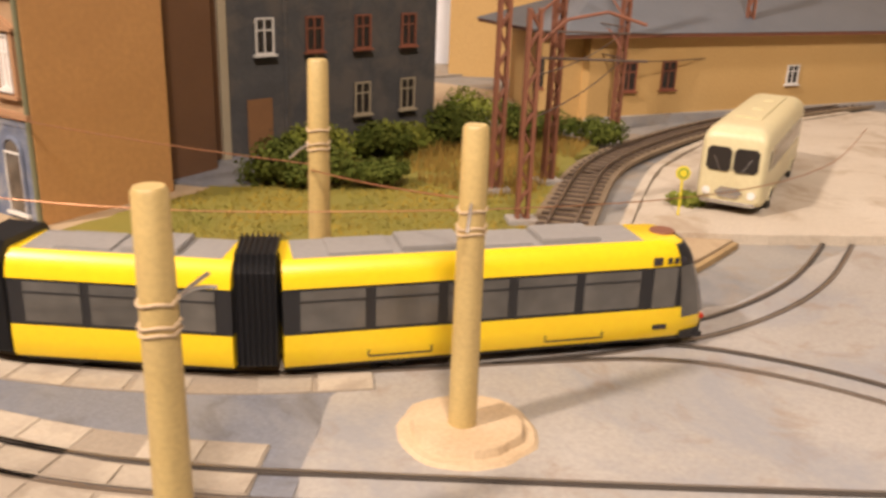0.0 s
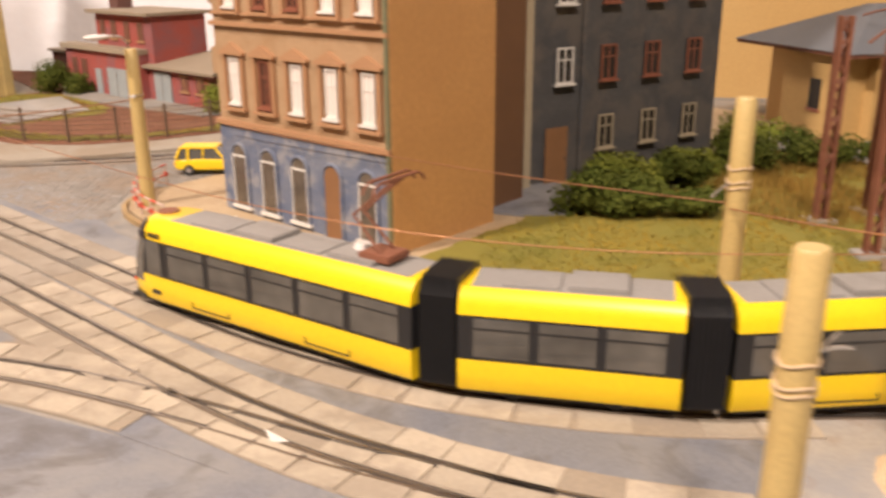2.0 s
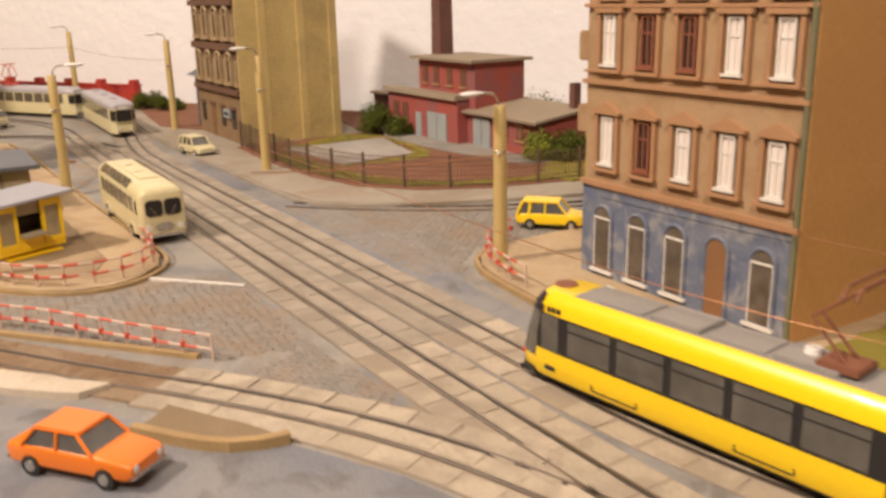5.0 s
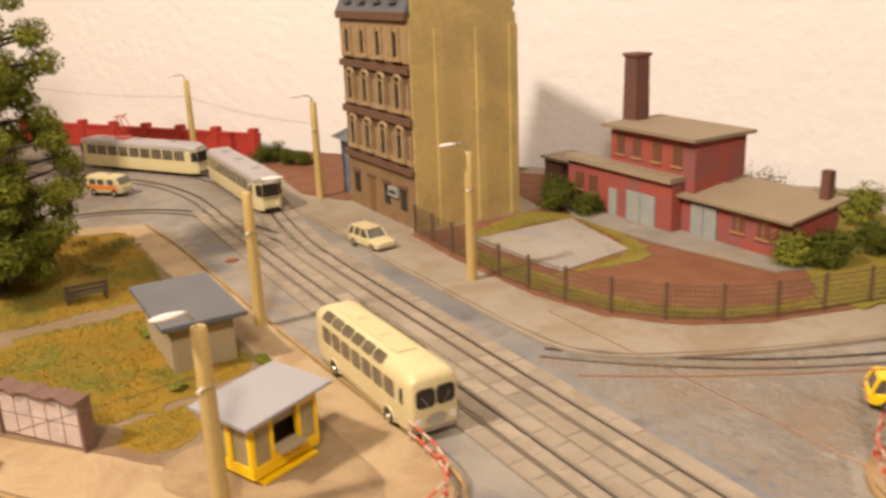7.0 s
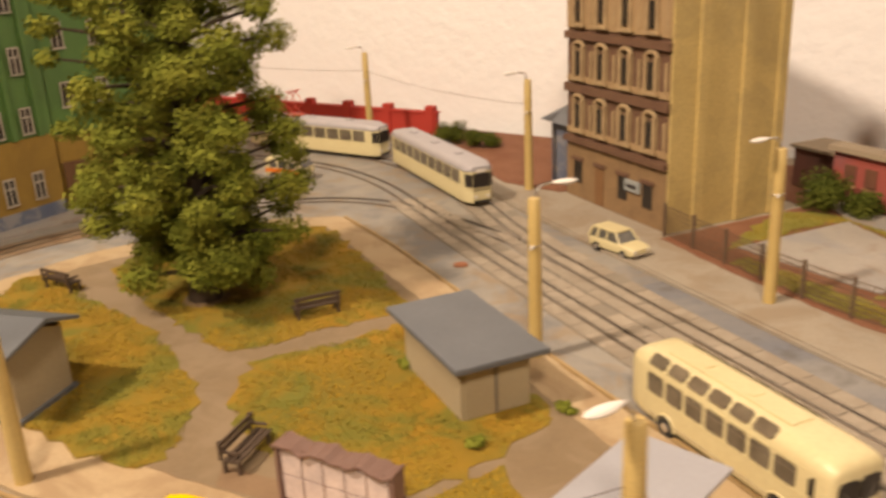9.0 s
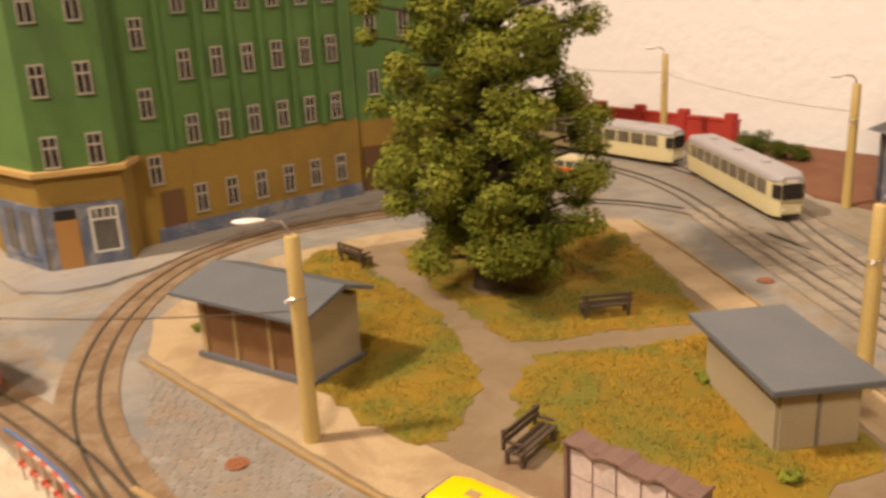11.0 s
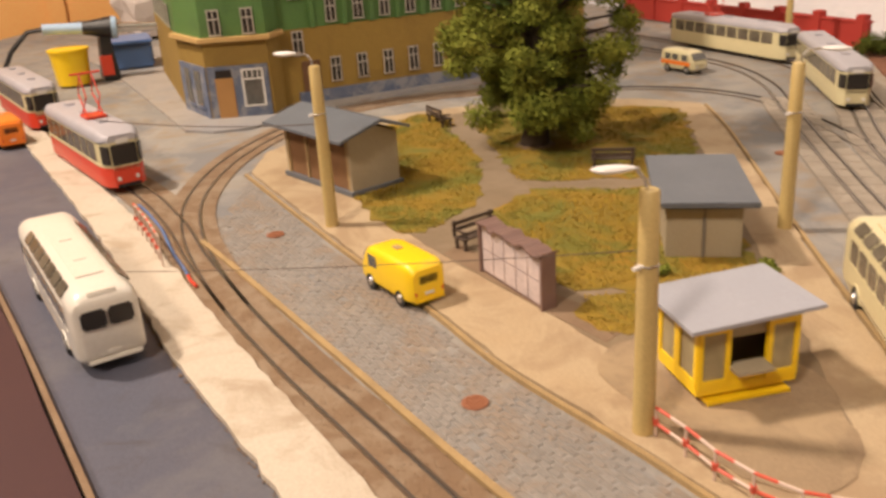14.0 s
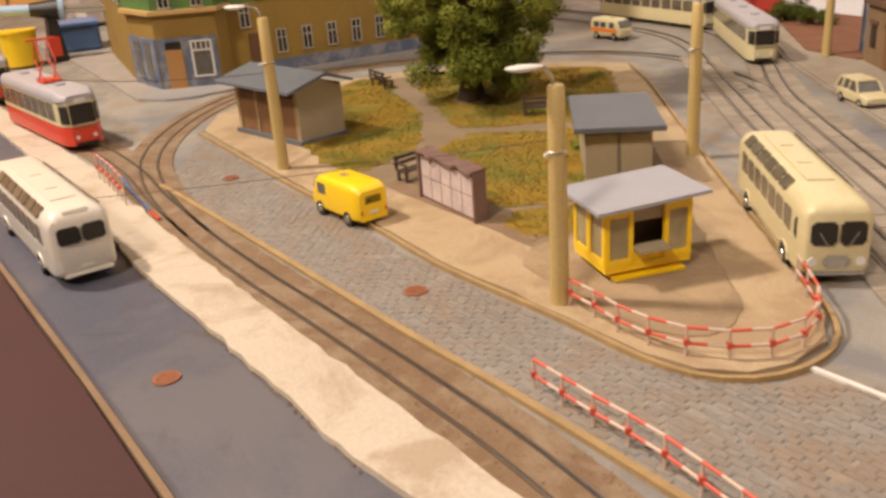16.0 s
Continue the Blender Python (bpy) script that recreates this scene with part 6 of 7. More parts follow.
    for xx in (-L * 0.18, L * 0.06):
        part("roof_vent", box(B(), xx, 0, H + 0.05, 0.3, 0.6, 0.07, 0, 0.02), paint, b)
    part("number_plate", box(B(), -e + 0.02, 0, 0.86, 0.1, 0.6, 0.18, 0, 0.02), paint, b)
    return b


bus(-50.9, -5.45, 0, 12.2, 2.9, 3.7, M["cream"], "cream vintage coach with roof side windows beside the kerb", skylights=True)
b2 = bus(-52.2, -43.7, 222, 13.7, 3.0, 3.8, M["ivory"], "ivory white long bus parked on the bluish road", nwin=8, skylights=True)
part("roof_box", box(B(), -6.3, 0, 3.32, 0.7, 1.3, 0.4, 0, 0.08), M["ivory"], b2)
b3 = bus(12.2, 39.4, 274, 13.4, 3.3, 4.4, M["cream"], "dusty cream bus on the pale back lane", nwin=6)
b3.location.z = 0.5 * U


def van(x, y, rz, paint, label, band=None, L=5.0, W=2.1, H=2.35, name="van"):
    v = thing(name, x, y, 0.05, rz, label, "van", "delivery vans")
    hw = W / 2
    st = [(-L / 2, hw * 0.8, 0.5, H * 0.88, 0.15, 0.35), (-L / 2 + 0.2, hw * 0.94, 0.42, H * 0.97, 0.18, 0.4), (-L / 2 + 0.6, hw, 0.4, H, 0.18, 0.4), (L * 0.22, hw, 0.4, H, 0.18, 0.4), (L * 0.36, hw * 0.97, 0.4, H * 0.93, 0.18, 0.4), (L * 0.46, hw * 0.93, 0.42, H * 0.60, 0.18, 0.3), (L / 2, hw * 0.78, 0.5, H * 0.5, 0.15, 0.25)]
    part("body", hull(st), paint, v, smooth=True)
    side_panes(v, [L * 0.22], hw, H * 0.57, H * 0.83, 0.8, M["glass"])
    side_panes(v, [-L * 0.05, -L * 0.27] if band else [], hw, H * 0.57, H * 0.83, 0.85, M["glass"])
    bm = B()
    vs = [(L * 0.372, -hw * 0.8, H * 0.89), (L * 0.372, hw * 0.8, H * 0.89), (L * 0.458, hw * 0.82, H * 0.61), (L * 0.458, -hw * 0.82, H * 0.61)]
    lo, hi = [bm.verts.new(p) for p in vs], [bm.verts.new((p[0] + 0.07, p[1], p[2] + 0.04)) for p in vs]
    bm.faces.new(lo), bm.faces.new(hi)
    for i in range(4):
        bm.faces.new((lo[i], lo[(i + 1) % 4], hi[(i + 1) % 4], hi[i]))
    part("windscreen", bm, M["glass"], v)
    part("rear_window", box(B(), -L / 2 + 0.08, 0, H * 0.56, 0.16, W * 0.5, H * 0.2, 0, 0.03), M["hole"], v)
    part("number_plate", box(B(), -L / 2 - 0.01, 0, 0.78, 0.06, 0.5, 0.14), M["wframe"], v)
    part("roof_vent", box(B(), L * 0.05, 0, H - 0.01, 0.55, 0.4, 0.05, 0, 0.015), M["kerb"], v)
    for s in (-1, 1):
        part("tail_light", box(B(), -L / 2 + 0.03, s * hw * 0.72, 0.8, 0.1, 0.12, 0.2), M["red"], v)
        part("headlight", cyl(B(), (L / 2 - 0.1, s * hw * 0.55, 0.8), (L / 2 + 0.04, s * hw * 0.55, 0.8), 0.14), M["lampwhite"], v)
        for xx in (-L * 0.28, L * 0.29):
            wheel(v, xx, s * (hw - 0.14), 0.42, 0.3)
    if band:
        bm = B()
        for s in (-1, 1):
            box(bm, -0.2, s * (hw + 0.005), H * 0.36, L * 0.85, 0.05, H * 0.17)
        part("band", bm, band, v)
    part("bumper", box(B(), L / 2, 0, 0.42, 0.12, W * 0.8, 0.14, 0, 0.03), M["chrome"], v)
    part("rear_bumper", box(B(), -L / 2, 0, 0.42, 0.12, W * 0.8, 0.14, 0, 0.03), paint, v)
    return v


van(-55.5, -28.0, 223, M["vanyellow"], "yellow delivery van parked half on the sidewalk")
van(-112.5, -8.8, 38, M["cream"], "cream ambulance van with orange band on the far road", M["orange"], name="ambulance")


def car(x, y, rz, paint, label, lower=None, L=4.9, W=1.85, name="car", light=None, estate=False):
    v = thing(name, x, y, 0.05, rz, label, "car", "model cars")
    hw = W / 2
    st = [(-L / 2, hw * 0.84, 0.5, 0.95, 0.1, 0.14), (-L / 2 + 0.2, hw * 0.96, 0.36, 1.05, 0.12, 0.16), (-L * 0.2, hw, 0.34, 1.1, 0.12, 0.16), (L * 0.22, hw, 0.34, 1.08, 0.12, 0.16), (L / 2 - 0.2, hw * 0.96, 0.36, 0.98, 0.12, 0.16), (L / 2, hw * 0.86, 0.48, 0.85, 0.1, 0.14)]
    part("body", hull(st), paint, v, smooth=True)
    if lower:
        part("lower_body", hull([(s[0] * 1.004, s[1] + 0.012, s[2] - 0.01, 0.74, 0.1, 0.05) for s in st]), lower, v, smooth=True)
    lo, hi = (-L / 2 + 0.12, -L / 2 + 0.42) if estate else (-1.75, -1.25)
    top = 1.72 if estate else 1.58
    part("cabin_glass", prism(B(), [(lo, -hw * 0.93), (1.05, -hw * 0.93), (1.05, hw * 0.93), (lo, hw * 0.93)], 1.05, top, [(hi, -hw * 0.76), (0.45, -hw * 0.76), (0.45, hw * 0.76), (hi, hw * 0.76)]), M["glass"], v)
    part("roof", box(B(), (hi + 0.45) / 2, 0, top - 0.02, 0.6 - hi, W * 0.82, 0.14, 0, 0.06), paint, v)
    bm = B()
    for s in (-1, 1):
        for x0, x1, th in ((lo, hi, 0.1 if estate else 0.07), (1.05, 0.45, 0.07), (-0.35, -0.35, 0.06)) + (((-1.35, -1.3, 0.1),) if estate else ()):
            cyl(bm, (x0, s * hw * 0.95, 1.05), (x1, s * hw * 0.79, top + 0.02), th, n=6)
    part("pillars", bm, paint, v)
    for s in (-1, 1):
        part("headlight", cyl(B(), (L / 2 - 0.1, s * hw * 0.62, 0.72), (L / 2 + 0.03, s * hw * 0.62, 0.72), 0.13), M["lampwhite"], v)
        part("tail_light", box(B(), -L / 2, s * hw * 0.66, 0.66, 0.08, 0.3, 0.14), M["red"], v)
        for xx in (-L * 0.29, L * 0.3):
            wheel(v, xx, s * (hw - 0.1), 0.36, 0.26)
    part("bumper", box(B(), L / 2 + 0.02, 0, 0.42, 0.12, W * 0.92, 0.12, 0, 0.03), M["chrome"], v)
    part("rear_bumper", box(B(), -L / 2 - 0.02, 0, 0.42, 0.12, W * 0.92, 0.12, 0, 0.03), M["chrome"], v)
    if light:
        part("beacon", cyl(B(), (-0.3, 0, 1.66), (-0.3, 0, 1.85), 0.12), light, v)
    return v


car(-76.2, 6.2, 8, M["cream"], "cream estate car parked at the far kerb", L=4.7, W=1.95, estate=True)
car(-33.5, 16.3, 42, M["vanyellow"], "yellow estate car in the side street", L=4.5, W=1.9, estate=True)
car(-18.6, -15.2, 38, M["orange"], "orange saloon car on the bluish road")
car(-18.6, 6.9, 165, M["ivory"], "white and green police car at the kerb", M["green"], light=M["bluebox"])
tk = van(-87.5, -71.8, 225, M["orange"], "orange lorry beside the red tram", name="lorry", L=6.5, W=2.4, H=2.6)


# ---- old trams ----
def old_tram(x, y, rz, L, lower, upper, roof, label, panto, nwin=8, W=2.7, tall=1.0, H=4.0):
    t = thing("tram", x, y, 0.1, rz, label, "tram", "old trams")
    hw = W / 2

    def stations(z0, z1, grow=0.0, rhi=0.05):
        return [(-L / 2, hw * 0.62 + grow, z0, z1, 0.04, rhi), (-L / 2 + 0.5, hw * 0.88 + grow, z0, z1, 0.04, rhi), (-L / 2 + 1.3, hw + grow, z0, z1, 0.04, rhi), (L / 2 - 1.3, hw + grow, z0, z1, 0.04, rhi), (L / 2 - 0.5, hw * 0.88 + grow, z0, z1, 0.04, rhi), (L / 2, hw * 0.62 + grow, z0, z1, 0.04, rhi)]

    part("lower_body", hull(stations(0.45, 1.8)), lower, t, smooth=True)
    part("upper_body", hull(stations(1.5, 3.35, -0.02)), upper, t, smooth=True)
    part("roof", hull([(s[0], s[1] + 0.03, 3.3, H - (0.25 if abs(s[0]) > L / 2 - 0.6 else 0), 0.04, 0.5 if abs(s[0]) < L / 2 - 0.1 else 0.3) for s in stations(0, 1)]), roof, t, smooth=True)
    part("waist_band", hull([(s[0] * 1.003, s[1] + 0.02, 1.74, 1.92, 0.03, 0.03) for s in stations(0, 1)]), M["cream"], t)
    gap = (L - 3.0) / nwin
    side_panes(t, [-L / 2 + 1.5 + gap * (k + 0.5) for k in range(nwin)], hw, 2.0, 3.2, gap * 0.86, M["coachglass"])
    for s in (-1, 1):
        part("windscreen", box(B(), s * (L / 2 - 0.02), 0, 1.85, 0.2, hw * 1.16, 1.3, 0, 0.04), M["hole"], t)
        for q in (-1, 1):
            part("corner_window", box(B(), s * (L / 2 - 0.3), q * hw * 0.80, 1.95, 0.75, 0.12, 1.15, -s * q * 28), M["hole"], t)
            part("headlight", cyl(B(), (s * (L / 2 - 0.1), q * hw * 0.42, 1.0), (s * (L / 2 + 0.08), q * hw * 0.42, 1.0), 0.14), M["lampwhite"], t)
        part("destination_sign", box(B(), s * (L / 2 - 0.05), 0, 3.2, 0.3, 0.9, 0.3, 0, 0.03), M["wframe"], t)
        part("bogie", box(B(), s * L * 0.27, 0, 0.0, 2.4, 1.7, 0.5), M["black"], t)
        part("bumper", box(B(), s * (L / 2 + 0.02), 0, 0.45, 0.2, hw * 1.1, 0.2, 0, 0.05), M["black"], t)
    part("underframe", box(B(), 0, 0, 0.25, L * 0.8, 1.9, 0.3), M["black"], t)
    for k in range(3):
        part("roof_vent", box(B(), -L * 0.3 + k * L * 0.28, 0, H - 0.04, 0.9, 0.7, 0.18, 0, 0.04), roof, t)
    t.scale.z = tall
    if panto:
        p = part("pantograph", box(B(), panto, 0, H + 0.05, 1.8, 1.5, 0.16), M["red"], t, "red folding pantograph")
        bm = B()
        for s in (-1, 1):
            tube(bm, [(panto - 0.7, s * 0.6, H + 0.2), (panto + 1.0, s * 0.5, H + 1.5), (panto, s * 0.45, H + 2.9)], 0.06)
            tube(bm, [(panto + 0.7, s * 0.6, H + 0.2), (panto - 1.0, s * 0.5, H + 1.5), (panto, s * 0.45, H + 2.9)], 0.06)
        cyl(bm, (panto, -1.1, H + 2.92), (panto, 1.1, H + 2.92), 0.08)
        part("pantograph_arm", bm, M["red"], p)
    return t


old_tram(-78.0, -57.4, 45.5, 16.5, M["red"], M["cream"], M["lilac"], "red and cream old tram with red pantograph", 2.0, 7, 3.1, 1.15)
old_tram(-97.2, -75.6, 44.5, 16.5, M["red"], M["cream"], M["lilac"], "red and cream old tram trailer", None, 7, 3.1, 1.15)
old_tram(-102.2, 3.3, -1.5, 20.0, M["cream"], M["cream"], M["lilac"], "cream vintage tram trailer with grey roof", None, 9, 2.8, 0.98)
old_tram(-123.5, -2.6, 31.5, 20.0, M["cream"], M["cream"], M["lilac"], "cream vintage tram car with grey roof", -3.0, 9, 2.8, 0.98)

# ---- the yellow articulated tram on the far track ----
def modern_tram():
    line = [p for p in glide(T1, 0.1) if -18 < p.x < 24 and p.y < 60]
    s0 = min(range(len(line)), key=lambda i: abs(line[i].x + 16.6))
    t = thing("articulated_tram", 0, 0, 0.14, 0, "bright yellow three-section articulated tram with grey roof", "tram")
    W, hw = 2.6, 1.3

    def pick(s):
        return line[min(len(line) - 1, s0 + int(round(s * 10)))]

    def car_body(a, b, nose, nwin, marks):
        p, q = pick(a), pick(b)
        L = (q - p).length
        d = (q - p).normalized()
        ang = math.atan2(d.y, d.x)
        rot = Matrix.Translation(((p.x + q.x) / 2 * U, (p.y + q.y) / 2 * U, 0)) @ Matrix.Rotation(ang, 4, "Z")
        h = L / 2

        def plan(grow, back):
            """Outline with a rounded nose at the ends named."""
            left = [(-h + back, -hw * 0.52 - grow * 0.5), (-h + 0.35 + back * 0.8, -hw * 0.80 - grow), (-h + 1.1 + back * 0.4, -hw * 0.96 - grow), (-h + 2.2, -hw - grow)] if nose < 0 else [(-h, -hw - grow)]
            right = [(h - 2.2, -hw - grow), (h - 1.1 - back * 0.4, -hw * 0.96 - grow), (h - 0.35 - back * 0.8, -hw * 0.80 - grow), (h - back, -hw * 0.52 - grow * 0.5)] if nose > 0 else [(h, -hw - grow)]
            lo = left + right
            return lo + [(x, -y) for x, y in lo[::-1]]

        def band(name, levels, material, label=""):
            bm = B()
            ring_loft(bm, [[(x, y, z) for x, y in plan(g, bk)] for z, g, bk in levels])
            ob = part(name, bm, material, t, label, smooth=True)
            ob.matrix_local = rot
            return ob

        def fit(ob):
            ob.matrix_local = rot
            return ob

        low = band("side_skirt", [(0.42, -0.10, 0.05), (0.55, -0.02, 0.0), (1.1, 0.0, 0.0), (1.5, 0.0, 0.12)], M["yellow"], "bright yellow lower body side")
        band("window_band", [(1.5, -0.03, 0.14), (3.02, -0.05, 0.62)], M["black"], "black window band")
        band("roof_edge", [(3.0, -0.01, 0.60), (3.3, -0.05, 0.72), (3.62, -0.2, 0.95), (3.8, -0.42, 1.25)], M["yellow"], "bright yellow rounded roof edge")
        fit(part("bumper", box(B(), 0, 0, 0.3, L - 0.3, W - 0.35, 0.16), M["black"], t))
        lo, hi = -h + (2.6 if nose < 0 else 0.35), h - (2.6 if nose > 0 else 0.35)
        gap = (hi - lo) / nwin
        for k in range(nwin):
            x = lo + gap * (k + 0.5)
            for s in (-1, 1):
                w = fit(part("side_window", box(B(), x, s * (hw - 0.035), 1.62, gap * 0.86, 0.05, 1.28), M["tramglass"], t))
                bar = part("vent_bar", box(B(), x, s * (hw - 0.005), 2.55, gap * 0.86, 0.03, 0.05), M["black"], w)
        if nose:
            e = nose * h
            for s in (-1, 1):
                fit(part("cab_window", box(B(), e - nose * 1.85, s * (hw - 0.045), 1.55, 0.85, 0.06, 1.4, 0), M["tramglass"], t))
                fit(part("headlight", box(B(), e - nose * 0.02, s * hw * 0.42, 0.86, 0.16, 0.3, 0.16, 0, 0.03), M["lampwhite"], t))
                fit(part("tail_light", box(B(), e - nose * 0.08, s * hw * 0.62, 0.86, 0.16, 0.2, 0.16, 0, 0.03), M["red"], t))
                # fleet lettering on the roof edge
                x = e - nose * 1.8
                fit(part("fleet_logo", box(B(), x - s * -0.0 - 0.42 * (1 if s < 0 else -1), s * (hw + 0.0), 3.08, 0.32, 0.05, 0.26), M["letter"], t))
                for c in range(3):
                    lx = x + (0.02 + 0.24 * c) * (1 if s < 0 else -1)
                    fit(part("lettering_bar", box(B(), lx, s * (hw + 0.0), 3.1, 0.17, 0.05, 0.22, 0, 0.02), M["letter"], t))
                fit(part("number_bar", box(B(), x - nose * 0.1, s * (hw + 0.0), 0.78, 0.5, 0.05, 0.16), M["letter"], t))
            for nm, levels, material, dx in (("windscreen", [(1.12, 0.012, -0.03), (2.2, 0.0, 0.25), (3.05, -0.03, 0.60)], M["tramglass"], 0), ("visor", [(3.0, 0.02, 0.57), (3.35, -0.03, 0.72), (3.66, -0.17, 0.95)], M["black"], 0), ("front_apron", [(0.35, 0.02, -0.03), (0.62, 0.02, -0.03)], M["black"], 0)):
                bm = B()
                rings = []
                for z, g, bk in levels:
                    pl = [(x * nose, y) for x, y in ((h - 1.1 - bk * 0.4, -hw * 0.96 - g), (h - 0.35 - bk * 0.8, -hw * 0.80 - g), (h - bk, -hw * 0.52 - g), (h - bk + 0.05, 0), (h - bk, hw * 0.52 + g), (h - 0.35 - bk * 0.8, hw * 0.80 + g), (h - 1.1 - bk * 0.4, hw * 0.96 + g), (h - 1.4 - bk * 0.4, 0))]
                    rings.append([(x, y, z) for x, y in pl])
                ring_loft(bm, rings)
                fit(part(nm, bm, material, t, smooth=True))
            fit(part("roof_hatch", cyl(B(), (e - nose * 1.5, 0, 3.78), (e - nose * 1.5, 0, 3.86), 0.45, 0.42, 16), M["rust"], t))
        for k in range(nwin - 1):
            x = lo + gap * (k + 0.9)
            fit(part("roof_panel", box(B(), x, 0, 3.76, gap * 0.88, 1.55, 0.12 + 0.1 * (k % 2), 0, 0.04), M["roofgrey"], t, "grey raised roof equipment cover"))
        fit(part("roof_deck", box(B(), (lo + hi) / 2, 0, 3.74, hi - lo, 1.72, 0.07), M["roofgrey"], t))
        for x in marks:
            for s in (-1, 1):
                fit(part("door_line", box(B(), x, s * (hw + 0.0), 0.62, 2.0, 0.03, 0.04), M["letter"], t))
                for dx in (-1, 1):
                    fit(part("door_line", box(B(), x + dx, s * (hw + 0.0), 0.66, 0.04, 0.03, 0.2), M["letter"], t))
        for x in (-h * 0.5, h * 0.45):
            for s in (-1, 1):
                fit(part("wheel", cyl(B(), (x, s * 0.62, 0.32), (x, s * 0.82, 0.32), 0.34, 0.34, 16), M["black"], t))
        return rot, h

    c1 = car_body(0, 14.4, -1, 5, (-2.2, 3.6))
    c2 = car_body(15.5, 22.3, 0, 3, ())
    c3 = car_body(23.4, 37.8, 1, 5, (-3.6, 2.2))
    for a, b in ((14.4, 15.5), (22.3, 23.4)):
        p, q = pick(a - 0.05), pick(b + 0.05)
        d = (q - p).normalized()
        n = Vector((-d.y, d.x, 0))
        bm = B()
        rings = []
        for k in range(15):
            c = p.lerp(q, k / 14)
            g = 1.18 if k % 2 else 1.30
            rings.append([(c + n * g) + Vector((0, 0, 0.5)), (c + n * g) + Vector((0, 0, 3.5)), (c + n * (g - 0.35)) + Vector((0, 0, 3.95 + (g - 1.2))), (c - n * (g - 0.35)) + Vector((0, 0, 3.95 + (g - 1.2))), (c - n * g) + Vector((0, 0, 3.5)), (c - n * g) + Vector((0, 0, 0.5))])
        ring_loft(bm, rings)
        part("bellows", bm, M["black"], t, "black folded rubber bellows")
    # pantograph at the rear of the first section
    rot, h = c1
    pg = part("pantograph", box(B(), h - 2.0, 0, 3.9, 1.3, 1.2, 0.25, 0, 0.04), M["rust"], t, "rust brown half pantograph")
    pg.matrix_local = rot
    part("insulator", cyl(B(), (h - 3.1, 0.2, 3.85), (h - 3.1, 0.2, 4.15), 0.3, 0.25), M["lampwhite"], pg)
    bm = B()
    for s in (-1, 1):
        tube(bm, [(h - 1.8, s * 0.35, 4.1), (h - 3.0, s * 0.28, 5.3), (h - 1.3, s * 0.2, 6.7)], 0.06)
        cyl(bm, (h - 1.5 + 0.2 * s, -1.0, 6.72), (h - 1.5 + 0.2 * s, 1.0, 6.72), 0.06)
        tube(bm, [(h - 1.5 + 0.2 * s, -1.0, 6.72), (h - 1.5 + 0.2 * s, -1.25, 6.6), (h - 1.5 + 0.2 * s, -1.4, 6.4)], 0.05)
        tube(bm, [(h - 1.5 + 0.2 * s, 1.0, 6.72), (h - 1.5 + 0.2 * s, 1.25, 6.6), (h - 1.5 + 0.2 * s, 1.4, 6.4)], 0.05)
    part("pantograph_arm", bm, M["rust"], pg)
    return t


modern_tram()


# ---- plants ----
def leaf_cloud(clumps, count, size, seed):
    r = random.Random(seed)
    verts, faces = [], []
    total = sum(c[3] ** 2 for c in clumps)
    for cx, cy, cz, rad in clumps:
        for _ in range(int(count * rad * rad / total)):
            v = Vector((r.gauss(0, 1), r.gauss(0, 1), r.gauss(0, 1))).normalized() * rad * r.uniform(0.45, 1.12)
            p = Vector((cx + v.x, cy + v.y, cz + 0.75 * v.z))
            n = (v.normalized() + Vector((r.uniform(-1, 1), r.uniform(-1, 1), r.uniform(-0.2, 1)))).normalized()
            a = n.orthogonal().normalized()
            a.rotate(Matrix.Rotation(r.uniform(0, math.tau), 3, n))
            b = n.cross(a)
            s = size * r.uniform(0.6, 1.3)
            k = len(verts)
            verts += [p - a * s, p - b * s * 0.6, p + a * s, p + b * s * 0.6]
            faces.append((k, k + 1, k + 2, k + 3))
    me = bpy.data.meshes.new("crown")
    me.from_pydata([tuple(c * U for c in v) for v in verts], [], faces)
    return me


